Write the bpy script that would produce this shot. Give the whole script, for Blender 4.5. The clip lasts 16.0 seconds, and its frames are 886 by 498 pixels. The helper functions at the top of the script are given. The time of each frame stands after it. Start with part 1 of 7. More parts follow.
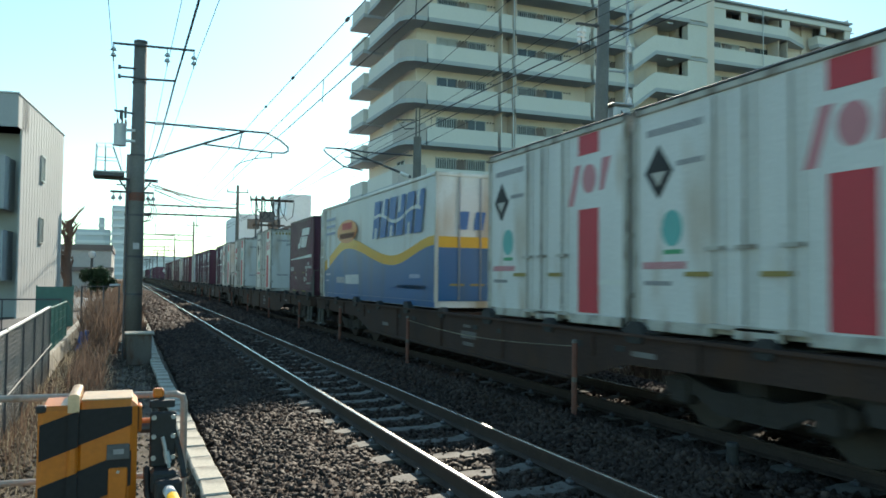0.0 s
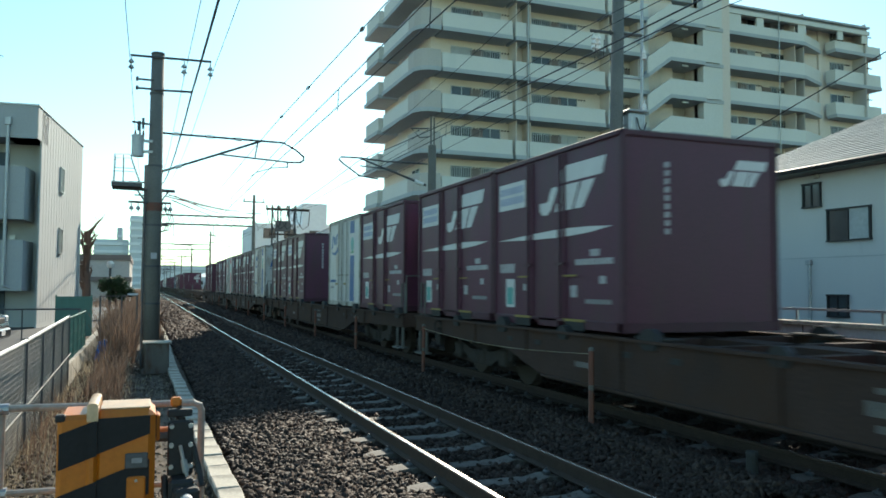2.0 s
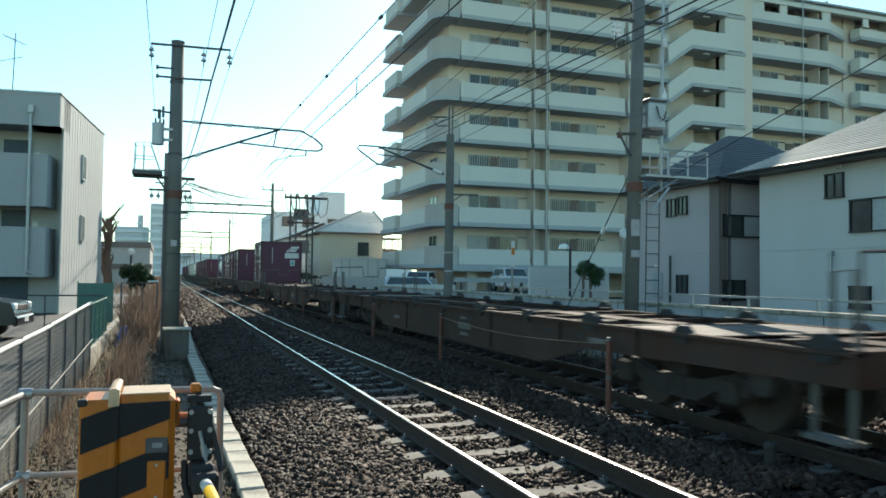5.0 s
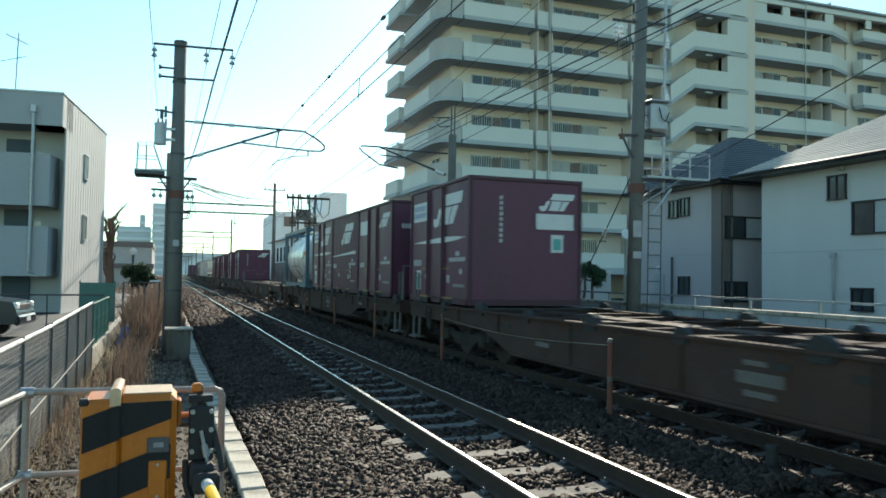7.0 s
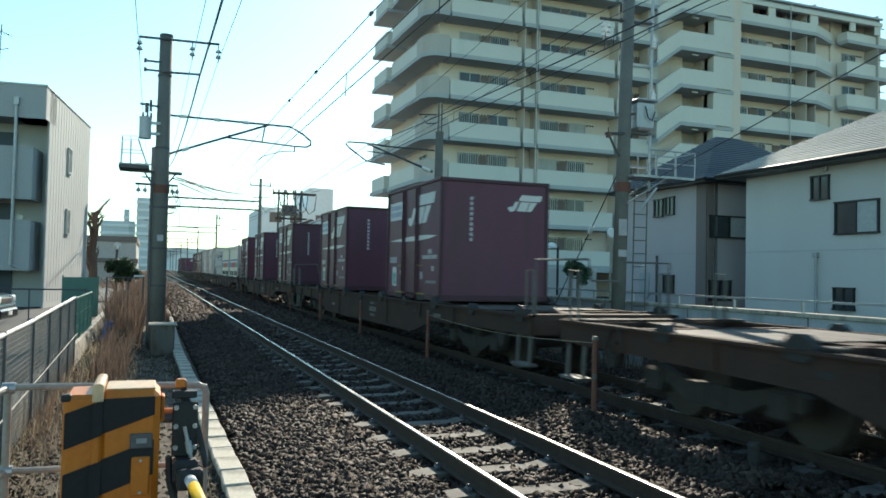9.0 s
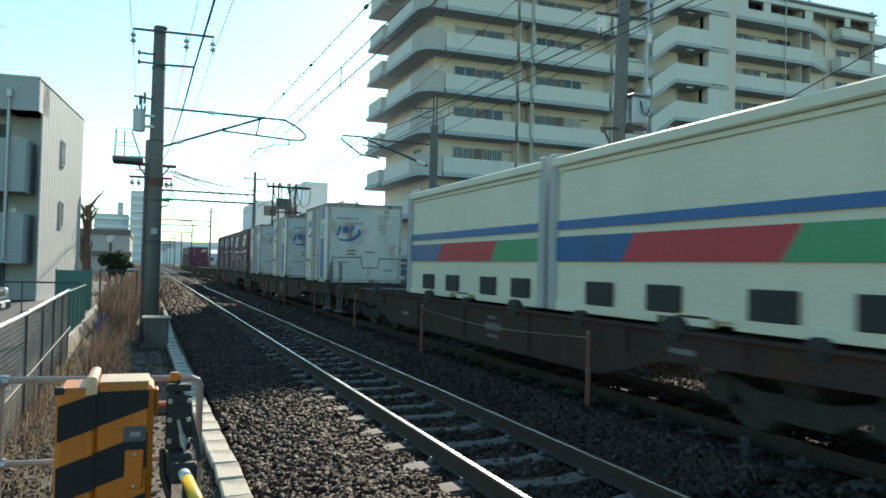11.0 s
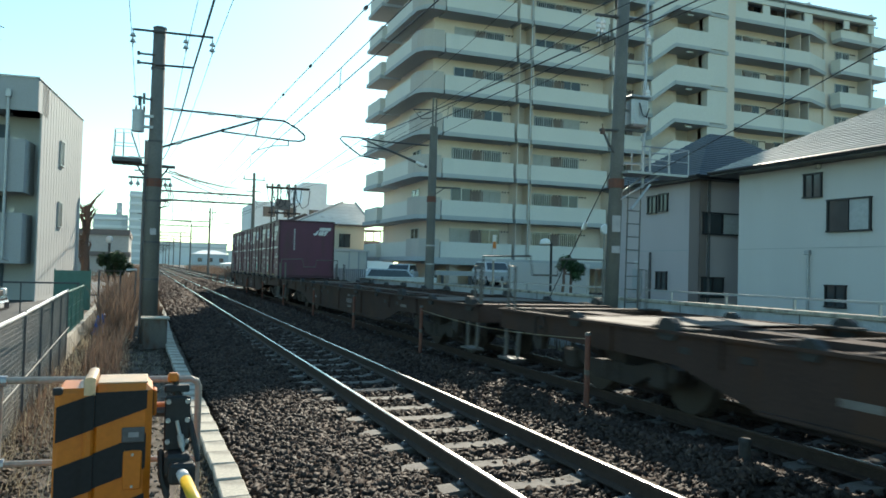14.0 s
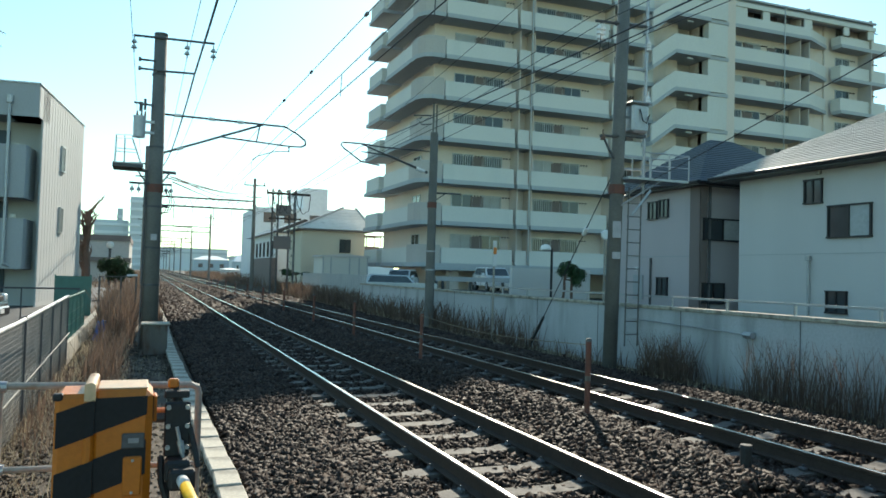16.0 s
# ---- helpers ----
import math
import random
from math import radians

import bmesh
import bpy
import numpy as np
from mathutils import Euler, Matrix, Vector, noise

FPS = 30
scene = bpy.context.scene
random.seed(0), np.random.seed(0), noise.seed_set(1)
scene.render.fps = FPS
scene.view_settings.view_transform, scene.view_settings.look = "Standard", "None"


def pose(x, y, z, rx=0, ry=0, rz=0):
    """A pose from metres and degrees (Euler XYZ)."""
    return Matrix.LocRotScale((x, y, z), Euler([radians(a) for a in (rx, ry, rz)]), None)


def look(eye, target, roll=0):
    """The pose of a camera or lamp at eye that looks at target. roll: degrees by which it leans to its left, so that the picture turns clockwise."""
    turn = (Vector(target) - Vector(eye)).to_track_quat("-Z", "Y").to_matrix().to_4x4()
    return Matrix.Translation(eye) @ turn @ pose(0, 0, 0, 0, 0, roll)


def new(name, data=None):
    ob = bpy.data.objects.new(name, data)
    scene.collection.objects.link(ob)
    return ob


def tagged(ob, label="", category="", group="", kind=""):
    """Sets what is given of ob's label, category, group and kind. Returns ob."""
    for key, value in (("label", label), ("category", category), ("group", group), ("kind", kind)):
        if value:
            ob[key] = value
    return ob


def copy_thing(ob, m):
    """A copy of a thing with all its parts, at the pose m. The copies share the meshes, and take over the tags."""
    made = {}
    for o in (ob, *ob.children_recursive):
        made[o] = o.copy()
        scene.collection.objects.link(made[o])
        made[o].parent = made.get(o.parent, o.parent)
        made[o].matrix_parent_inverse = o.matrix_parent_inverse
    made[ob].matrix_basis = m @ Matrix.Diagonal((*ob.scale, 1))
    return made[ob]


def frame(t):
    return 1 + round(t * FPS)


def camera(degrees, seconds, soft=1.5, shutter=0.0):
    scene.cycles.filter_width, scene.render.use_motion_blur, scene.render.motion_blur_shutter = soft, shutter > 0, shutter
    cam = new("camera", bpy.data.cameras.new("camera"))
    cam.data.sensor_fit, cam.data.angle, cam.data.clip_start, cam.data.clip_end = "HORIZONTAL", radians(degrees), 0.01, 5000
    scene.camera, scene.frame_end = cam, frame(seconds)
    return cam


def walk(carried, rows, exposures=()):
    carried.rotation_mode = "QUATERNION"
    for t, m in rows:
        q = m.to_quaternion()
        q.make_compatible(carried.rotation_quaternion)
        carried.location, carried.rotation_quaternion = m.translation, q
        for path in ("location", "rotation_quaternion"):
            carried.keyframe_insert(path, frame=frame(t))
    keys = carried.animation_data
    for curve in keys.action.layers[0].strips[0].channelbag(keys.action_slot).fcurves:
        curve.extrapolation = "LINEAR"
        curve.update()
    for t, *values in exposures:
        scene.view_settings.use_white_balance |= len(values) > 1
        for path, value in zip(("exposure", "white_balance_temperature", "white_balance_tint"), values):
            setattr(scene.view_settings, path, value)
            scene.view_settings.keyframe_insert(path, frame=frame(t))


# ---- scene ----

# ---- camera and its way: it stands beside the track and sways a little in the hand ----
EYE = (0.0, 0.0, 1.609)


def aim(yaw, tilt, roll):
    a, b = radians(yaw), radians(tilt)
    way = Vector((math.sin(a) * math.cos(b), math.cos(a) * math.cos(b), math.sin(b)))
    return look(EYE, Vector(EYE) + way * 10, roll)


cam = camera(59.85, 16.0, soft=1.7, shutter=0.14)
SWAY = [
    (0.0, 22.278, 2.240, 0.579),
    (0.5, 21.971, 2.413, 0.377),
    (1.0, 21.776, 2.527, 0.409),
    (1.5, 21.492, 2.681, 0.379),
    (2.0, 21.129, 2.836, 0.313),
    (2.5, 20.472, 2.767, 0.534),
    (3.0, 20.061, 2.447, 0.574),
    (3.5, 19.978, 2.134, 0.576),
    (4.0, 19.916, 2.011, 0.569),
    (6.5, 19.687, 2.017, 0.808),
    (7.0, 19.687, 2.046, 0.851),
    (7.5, 19.753, 2.119, 1.055),
    (8.0, 19.787, 2.018, 1.180),
    (8.5, 20.194, 1.946, 1.167),
    (9.0, 20.721, 1.838, 1.234),
    (11.5, 21.151, 1.368, 1.445),
    (12.0, 21.114, 1.382, 1.580),
    (12.5, 21.172, 1.436, 1.673),
    (13.0, 21.186, 1.442, 1.603),
    (13.5, 21.236, 1.461, 1.680),
    (14.0, 21.205, 1.502, 1.552),
    (14.5, 21.160, 1.610, 1.324),
    (15.0, 21.121, 1.700, 1.398),
    (15.5, 21.127, 1.820, 1.434),
    (16.0, 21.154, 1.928, 1.580),
]
walk(cam, [(t, aim(a, b, c)) for t, a, b, c in SWAY], [(0.0, 0.92, 6900, 4), (16.0, 0.92, 6900, 4)])

# ---- daylight ----
SUN_TURN, SUN_UP = 25.0, 30.1
world = bpy.data.worlds.new("daylight")
scene.world = world
world.use_nodes = True
wn = world.node_tree.nodes
sky = wn.new("ShaderNodeTexSky")
sky.sky_type = "NISHITA"
sky.sun_disc = False
sky.sun_elevation, sky.sun_rotation = radians(SUN_UP), radians(SUN_TURN)
sky.air_density, sky.dust_density, sky.ozone_density = 1.0, 0.22, 1.0
wn["Background"].inputs["Strength"].default_value = 0.125
tone = wn.new("ShaderNodeVectorMath")
tone.operation = "MULTIPLY"
tone.inputs[1].default_value = (0.73, 1.0, 0.99)
world.node_tree.links.new(sky.outputs[0], tone.inputs[0])
world.node_tree.links.new(tone.outputs[0], wn["Background"].inputs[0])
sun = new("sun", bpy.data.lights.new("sun", "SUN"))
sun.data.energy, sun.data.angle, sun.data.color = 4.4, radians(0.6), (1.0, 0.92, 0.82)
sun.matrix_world = look((math.sin(radians(SUN_TURN)) * 60, math.cos(radians(SUN_TURN)) * 60, math.tan(radians(SUN_UP)) * 60), (0, 0, 0))


# ---- materials ----
def mat(name, color, rough=0.7, metal=0.0, vary=0.25, scale=3.0, fine=40.0, bump=0.15, dirt=None, dirt_at=0.62,
        streak=0.0, rand=0.0, spec=0.5):
    m = bpy.data.materials.new(name)
    m.use_nodes = True
    n, k = m.node_tree.nodes, m.node_tree.links.new
    bsdf = n["Principled BSDF"]
    co = n.new("ShaderNodeTexCoord")
    big, small = n.new("ShaderNodeTexNoise"), n.new("ShaderNodeTexNoise")
    big.inputs["Scale"].default_value, big.inputs["Detail"].default_value = scale, 5
    small.inputs["Scale"].default_value, small.inputs["Detail"].default_value = fine, 4
    k(co.outputs["Object"], small.inputs["Vector"])
    if streak:
        mp = n.new("ShaderNodeMapping")
        mp.inputs["Scale"].default_value = (1, 1, 1 - streak)
        k(co.outputs["Object"], mp.inputs["Vector"])
        k(mp.outputs[0], big.inputs["Vector"])
    else:
        k(co.outputs["Object"], big.inputs["Vector"])
    mul = n.new("ShaderNodeMath")
    mul.operation = "ADD"
    k(big.outputs["Fac"], mul.inputs[0])
    k(small.outputs["Fac"], mul.inputs[1])
    ramp = n.new("ShaderNodeMapRange")
    ramp.inputs["From Min"].default_value, ramp.inputs["From Max"].default_value = 0.65, 1.35
    ramp.inputs["To Min"].default_value, ramp.inputs["To Max"].default_value = 1 - vary, 1 + vary
    k(mul.outputs[0], ramp.inputs["Value"])
    out = ramp.outputs[0]
    if rand:
        info = n.new("ShaderNodeObjectInfo")
        isl = n.new("ShaderNodeNewGeometry")
        add = n.new("ShaderNodeMath")
        add.operation = "ADD"
        k(info.outputs["Random"], add.inputs[0])
        k(isl.outputs["Random Per Island"], add.inputs[1])
        rr = n.new("ShaderNodeMapRange")
        rr.inputs["From Max"].default_value = 2.0
        rr.inputs["To Min"].default_value, rr.inputs["To Max"].default_value = 1 - rand, 1 + rand
        k(add.outputs[0], rr.inputs["Value"])
        m2 = n.new("ShaderNodeMath")
        m2.operation = "MULTIPLY"
        k(out, m2.inputs[0])
        k(rr.outputs[0], m2.inputs[1])
        out = m2.outputs[0]
    col = n.new("ShaderNodeVectorMath")
    col.operation = "SCALE"
    col.inputs[0].default_value = color[:3]
    k(out, col.inputs["Scale"])
    last = col.outputs[0]
    if dirt:
        mix = n.new("ShaderNodeMix")
        mix.data_type = "RGBA"
        dr = n.new("ShaderNodeMapRange")
        dr.inputs["From Min"].default_value, dr.inputs["From Max"].default_value = dirt_at, dirt_at + 0.18
        dn = n.new("ShaderNodeTexNoise")
        dn.inputs["Scale"].default_value, dn.inputs["Detail"].default_value = scale * 1.7, 7
        mp2 = n.new("ShaderNodeMapping")
        mp2.inputs["Scale"].default_value = (1, 1, 1 - streak)
        mp2.inputs["Location"].default_value = (3.1, 1.7, 0.4)
        k(co.outputs["Object"], mp2.inputs["Vector"])
        k(mp2.outputs[0], dn.inputs["Vector"])
        k(dn.outputs["Fac"], dr.inputs["Value"])
        k(dr.outputs[0], mix.inputs["Factor"])
        k(last, mix.inputs["A"])
        mix.inputs["B"].default_value = (*dirt, 1)
        last = mix.outputs["Result"]
    k(last, bsdf.inputs["Base Color"])
    rmap = n.new("ShaderNodeMapRange")
    rmap.inputs["To Min"].default_value, rmap.inputs["To Max"].default_value = max(rough - 0.12, 0.02), min(rough + 0.12, 1)
    k(big.outputs["Fac"], rmap.inputs["Value"])
    k(rmap.outputs[0], bsdf.inputs["Roughness"])
    bsdf.inputs["Metallic"].default_value = metal
    bsdf.inputs["Specular IOR Level"].default_value = spec
    if bump:
        b = n.new("ShaderNodeBump")
        b.inputs["Strength"].default_value, b.inputs["Distance"].default_value = bump, 0.01
        k(small.outputs["Fac"], b.inputs["Height"])
        k(b.outputs[0], bsdf.inputs["Normal"])
    return m


def glass(name, color, rough=0.06):
    m = mat(name, color, rough, 0.0, 0.2, 0.6, 2.0, 0.0, spec=0.6)
    return m


RUST = (0.062, 0.033, 0.022)
M_BALLAST = mat("ballast_stone", (0.046, 0.0312, 0.0245), 0.74, vary=0.45, scale=1.5, fine=60, bump=0.3, rand=0.99, spec=0.20)
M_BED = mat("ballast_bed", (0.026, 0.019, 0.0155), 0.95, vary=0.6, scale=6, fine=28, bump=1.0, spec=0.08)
M_SOIL = mat("dry_soil", (0.125, 0.100, 0.080), 0.95, vary=0.5, scale=2, fine=30, bump=1.0, dirt=(0.07, 0.055, 0.04), dirt_at=0.5, spec=0.15)
M_ASPH = mat("asphalt", (0.065, 0.065, 0.066), 0.9, vary=0.3, scale=0.6, fine=80, bump=0.4)
M_TIE = mat("concrete_sleeper", (0.112, 0.100, 0.088), 0.85, vary=0.35, scale=5, fine=50, bump=0.4, dirt=(0.06, 0.045, 0.035), dirt_at=0.5, rand=0.2)
M_RAIL = mat("rusty_rail_web", (0.060, 0.040, 0.031), 0.8, 0.15, 0.35, 6, 60, 0.3, spec=0.3)
M_HEAD = mat("polished_rail_head", (0.60, 0.565, 0.535), 0.24, 1.0, 0.12, 2, 50, 0.05)
M_CONC = mat("concrete", (0.40, 0.365, 0.30), 0.85, vary=0.28, scale=2.2, fine=30, bump=0.4, dirt=(0.15, 0.135, 0.11), dirt_at=0.49, streak=0.6)
M_POLE = mat("old_concrete_pole", (0.145, 0.140, 0.130), 0.85, vary=0.25, scale=2, fine=40, bump=0.3)
M_WALLB = mat("grey_blue_concrete_wall", (0.44, 0.46, 0.475), 0.85, vary=0.15, scale=0.7, fine=25, bump=0.2, dirt=(0.24, 0.25, 0.25), dirt_at=0.55, streak=0.75)
M_STEEL = mat("galvanised_steel", (0.40, 0.41, 0.42), 0.5, 0.7, 0.2, 4, 40, 0.1)
M_DSTEEL = mat("dark_weathered_steel", (0.10, 0.10, 0.105), 0.6, 0.5, 0.3, 4, 40, 0.2)
M_WIRE = mat("overhead_wire", (0.06, 0.06, 0.065), 0.6, 0.5, 0.1, 4, 40, 0.0)
M_INSUL = mat("white_porcelain", (0.75, 0.74, 0.72), 0.25, 0, 0.08, 10, 40, 0.0)
M_BROWNINS = mat("brown_porcelain", (0.16, 0.08, 0.05), 0.3, 0, 0.1, 10, 40, 0.0)
M_PURPLE = mat("maroon_container_paint", (0.090, 0.0205, 0.0465), 0.5, 0, 0.25, 1.1, 30, 0.12, dirt=(0.072, 0.027, 0.038), dirt_at=0.52, streak=0.7, rand=0.3)
M_PDARK = mat("maroon_frame_paint", (0.058, 0.014, 0.028), 0.55, 0, 0.25, 2, 40, 0.1)
M_WHITE = mat("white_container_paint", (0.60, 0.59, 0.57), 0.5, 0, 0.14, 0.9, 30, 0.1, dirt=(0.38, 0.28, 0.19), dirt_at=0.52, streak=0.75, rand=0.1)
M_WFRAME = mat("grimy_white_frame_paint", (0.42, 0.40, 0.36), 0.6, 0, 0.2, 2.5, 40, 0.1, dirt=(0.16, 0.12, 0.09), dirt_at=0.5, streak=0.5)
M_CREAM = mat("cream_container_paint", (0.66, 0.61, 0.48), 0.5, 0, 0.1, 0.9, 30, 0.08, dirt=(0.38, 0.32, 0.25), dirt_at=0.6, streak=0.75)
M_BARW = mat("white_marking", (0.62, 0.61, 0.60), 0.55, 0, 0.12, 3, 40, 0.0)
M_BARG = mat("grey_marking", (0.26, 0.25, 0.26), 0.6, 0, 0.15, 3, 40, 0.0)
M_RED = mat("red_marking", (0.46, 0.035, 0.05), 0.55, 0, 0.1, 3, 40, 0.0)
M_PINK = mat("faded_red_marking", (0.50, 0.20, 0.22), 0.6, 0, 0.1, 3, 40, 0.0)
M_BLUE = mat("blue_marking", (0.035, 0.12, 0.31), 0.5, 0, 0.1, 3, 40, 0.0)
M_DUSTY = mat("dusty_stencil", (0.165, 0.15, 0.14), 0.8, 0, 0.3, 6, 40, 0.0)
M_ARMY = mat("yellow_arm_paint", (0.66, 0.43, 0.03), 0.45, 0, 0.12, 3, 40, 0.0)
M_BARB = mat("faded_blue_lettering", (0.36, 0.39, 0.50), 0.6, 0, 0.15, 5, 40, 0.0)
M_RBLUE = mat("bright_blue_paint", (0.006, 0.095, 0.25), 0.4, 0, 0.12, 1, 40, 0.05, dirt=(0.022, 0.085, 0.17), dirt_at=0.5, streak=0.8)
M_YEL = mat("yellow_marking", (0.26, 0.19, 0.05), 0.6, 0, 0.1, 3, 40, 0.0)
M_TEAL = mat("teal_sticker", (0.10, 0.36, 0.34), 0.5, 0, 0.1, 3, 40, 0.0)
M_GREEN = mat("green_marking", (0.06, 0.28, 0.13), 0.5, 0, 0.1, 3, 40, 0.0)
M_BLK = mat("black_rubber", (0.02, 0.02, 0.021), 0.7, 0, 0.3, 4, 40, 0.2)
M_WAGON = mat("brown_grey_wagon_paint", (0.056, 0.034, 0.028), 0.85, 0.0, 0.4, 1.5, 30, 0.3, dirt=RUST, dirt_at=0.5, streak=0.4, rand=0.35, spec=0.25)
M_BOGIE = mat("dusty_bogie_steel", (0.038, 0.031, 0.027), 0.85, 0.1, 0.4, 3, 40, 0.3)
M_TREAD = mat("wheel_steel", (0.07, 0.058, 0.05), 0.6, 0.5, 0.3, 4, 40, 0.1)
M_TANK = mat("pale_tank_cladding", (0.62, 0.63, 0.62), 0.30, 0.15, 0.1, 1, 30, 0.06, dirt=(0.40, 0.39, 0.36), streak=0.5)
M_FRAMEB = mat("blue_tank_frame", (0.070, 0.125, 0.165), 0.5, 0, 0.2, 2, 40, 0.1)
M_ORANGE = mat("orange_machine_paint", (0.52, 0.145, 0.010), 0.42, 0, 0.14, 3, 50, 0.1, dirt=(0.31, 0.10, 0.015), dirt_at=0.62, streak=0.6)
M_BLACKP = mat("black_stripe_paint", (0.016, 0.016, 0.018), 0.6, 0, 0.25, 3, 50, 0.1, spec=0.25)
# Sun glint on the orange cabinet, put in as a paler colour.
M_GLINT = mat("sun_bleached_orange_paint", (0.60, 0.40, 0.24), 0.4, 0, 0.2, 6, 50, 0.1, dirt=(0.45, 0.18, 0.04), dirt_at=0.55)
M_CBOX = mat("rust_stained_grey_box", (0.13, 0.115, 0.10), 0.7, 0.2, 0.3, 3, 40, 0.2, dirt=(0.10, 0.055, 0.035), dirt_at=0.48, streak=0.6)
M_BARM = mat("faded_white_marking", (0.40, 0.38, 0.39), 0.6, 0, 0.2, 5, 40, 0.0)
M_BEIGE = mat("pipe_beige_paint", (0.30, 0.275, 0.24), 0.5, 0.1, 0.2, 5, 50, 0.1, dirt=(0.20, 0.12, 0.07), dirt_at=0.62)
M_APT = mat("beige_apartment_wall", (0.66, 0.575, 0.50), 0.8, 0, 0.07, 0.3, 8, 0.1, dirt=(0.50, 0.47, 0.40), streak=0.7)
M_PARA = mat("pale_green_parapet", (0.605, 0.60, 0.555), 0.7, 0, 0.06, 0.3, 8, 0.08, dirt=(0.53, 0.55, 0.51), streak=0.8)
M_SLAB = mat("grey_slab_edge", (0.38, 0.405, 0.42), 0.8, 0, 0.1, 0.3, 8, 0.1)
M_TAUPE = mat("taupe_corner_panel", (0.45, 0.42, 0.385), 0.8, 0, 0.06, 0.3, 8, 0.1)
M_GLASS = glass("window_glass", (0.05, 0.06, 0.065))
M_CURT = mat("pale_curtain", (0.42, 0.44, 0.44), 0.8, 0, 0.15, 2, 12, 0.2)
M_FRAMED = mat("dark_window_frame", (0.025, 0.025, 0.028), 0.4, 0.3, 0.2, 4, 40, 0.0)
M_FRAMEL = mat("pale_window_frame", (0.45, 0.45, 0.44), 0.4, 0.5, 0.1, 4, 40, 0.0)
M_HWHITE = mat("white_house_render", (0.56, 0.55, 0.535), 0.85, 0, 0.07, 0.5, 30, 0.25, dirt=(0.46, 0.45, 0.44), streak=0.8)
M_HPINK = mat("pinkish_house_render", (0.45, 0.405, 0.41), 0.85, 0, 0.06, 0.5, 30, 0.25, dirt=(0.38, 0.345, 0.345), streak=0.8)
M_HBROWN = mat("brown_house_cladding", (0.18, 0.145, 0.135), 0.8, 0, 0.1, 0.5, 30, 0.2)
M_ROOFG = mat("grey_roof_slate", (0.44, 0.41, 0.38), 0.62, 0, 0.18, 1, 30, 0.25, rand=0.25, spec=0.35)
M_ROOFB = mat("blue_black_roof_slate", (0.042, 0.058, 0.078), 0.55, 0, 0.2, 1, 30, 0.2, rand=0.3)
M_LGREY = mat("grey_front_render", (0.36, 0.37, 0.38), 0.85, 0, 0.08, 0.4, 20, 0.2, dirt=(0.29, 0.30, 0.31), streak=0.8)
M_LSIDE = mat("pale_siding", (0.42, 0.43, 0.425), 0.8, 0, 0.07, 0.4, 20, 0.2, dirt=(0.31, 0.32, 0.32), streak=0.85)
M_DOORB = mat("dark_blue_door", (0.03, 0.055, 0.08), 0.5, 0, 0.1, 2, 20, 0.0)
M_YHOUSE = mat("yellow_cream_wall", (0.62, 0.565, 0.45), 0.85, 0, 0.06, 0.5, 20, 0.1)
M_FENCEG = mat("green_mesh_fence", (0.07, 0.16, 0.13), 0.5, 0.2, 0.2, 4, 40, 0.0)
M_WEED = mat("dry_brown_weed", (0.19, 0.130, 0.097), 0.9, 0, 0.35, 2, 20, 0.0, rand=0.5)
M_STRAW = mat("pale_straw", (0.40, 0.34, 0.245), 0.9, 0, 0.3, 2, 20, 0.0, rand=0.5)
M_LEAF = mat("dark_evergreen_leaf", (0.035, 0.075, 0.03), 0.6, 0, 0.3, 2, 20, 0.0, rand=0.5)


def thin_leaf(m, share):
    """Lets part of the light through a thin dry blade."""
    n, k = m.node_tree.nodes, m.node_tree.links.new
    bsdf = n["Principled BSDF"]
    tr, mix = n.new("ShaderNodeBsdfTranslucent"), n.new("ShaderNodeMixShader")
    k(bsdf.inputs["Base Color"].links[0].from_socket, tr.inputs["Color"])
    mix.inputs[0].default_value = share
    k(bsdf.outputs[0], mix.inputs[1])
    k(tr.outputs[0], mix.inputs[2])
    k(mix.outputs[0], n["Material Output"].inputs["Surface"])


for m_ in (M_WEED, M_STRAW, M_LEAF):
    thin_leaf(m_, 0.32)
M_BARK = mat("tree_bark", (0.155, 0.100, 0.078), 0.9, 0, 0.3, 4, 30, 0.5)
M_RUSTW = mat("rust_streaked_white_paint", (0.56, 0.54, 0.51), 0.55, 0, 0.15, 1.3, 30, 0.12, dirt=(0.30, 0.185, 0.115), dirt_at=0.55, streak=0.55)
M_SAFFRON = mat("saffron_yellow_paint", (0.60, 0.31, 0.012), 0.45, 0, 0.12, 2, 40, 0.0, dirt=(0.36, 0.22, 0.04), dirt_at=0.6, streak=0.7)
M_DULL = mat("dull_grey_iron", (0.115, 0.108, 0.10), 0.7, 0.0, 0.3, 5, 40, 0.2)
# Deck plate paler than the wagon: grazing sun glare put into its colour.
M_PLATE = mat("worn_deck_plate", (0.125, 0.105, 0.092), 0.75, 0.0, 0.3, 2, 40, 0.2, dirt=(0.06, 0.042, 0.034), dirt_at=0.5, spec=0.25)
M_FARWALL = mat("dusty_beige_far_wall", (0.47, 0.44, 0.415), 0.9, 0, 0.10, 0.15, 3, 0.0)
M_NAVY = mat("dark_blue_car_paint", (0.02, 0.025, 0.035), 0.25, 0.2, 0.05, 1, 20, 0.0)
M_CARW = mat("white_car_paint", (0.70, 0.71, 0.72), 0.3, 0, 0.03, 1, 20, 0.0)
M_CARS = mat("silver_car_paint", (0.38, 0.40, 0.42), 0.3, 0.6, 0.05, 1, 20, 0.0)
M_POSTR = mat("red_brown_post_paint", (0.15, 0.052, 0.035), 0.7, 0, 0.25, 8, 50, 0.2, dirt=(0.12, 0.06, 0.045), dirt_at=0.5)
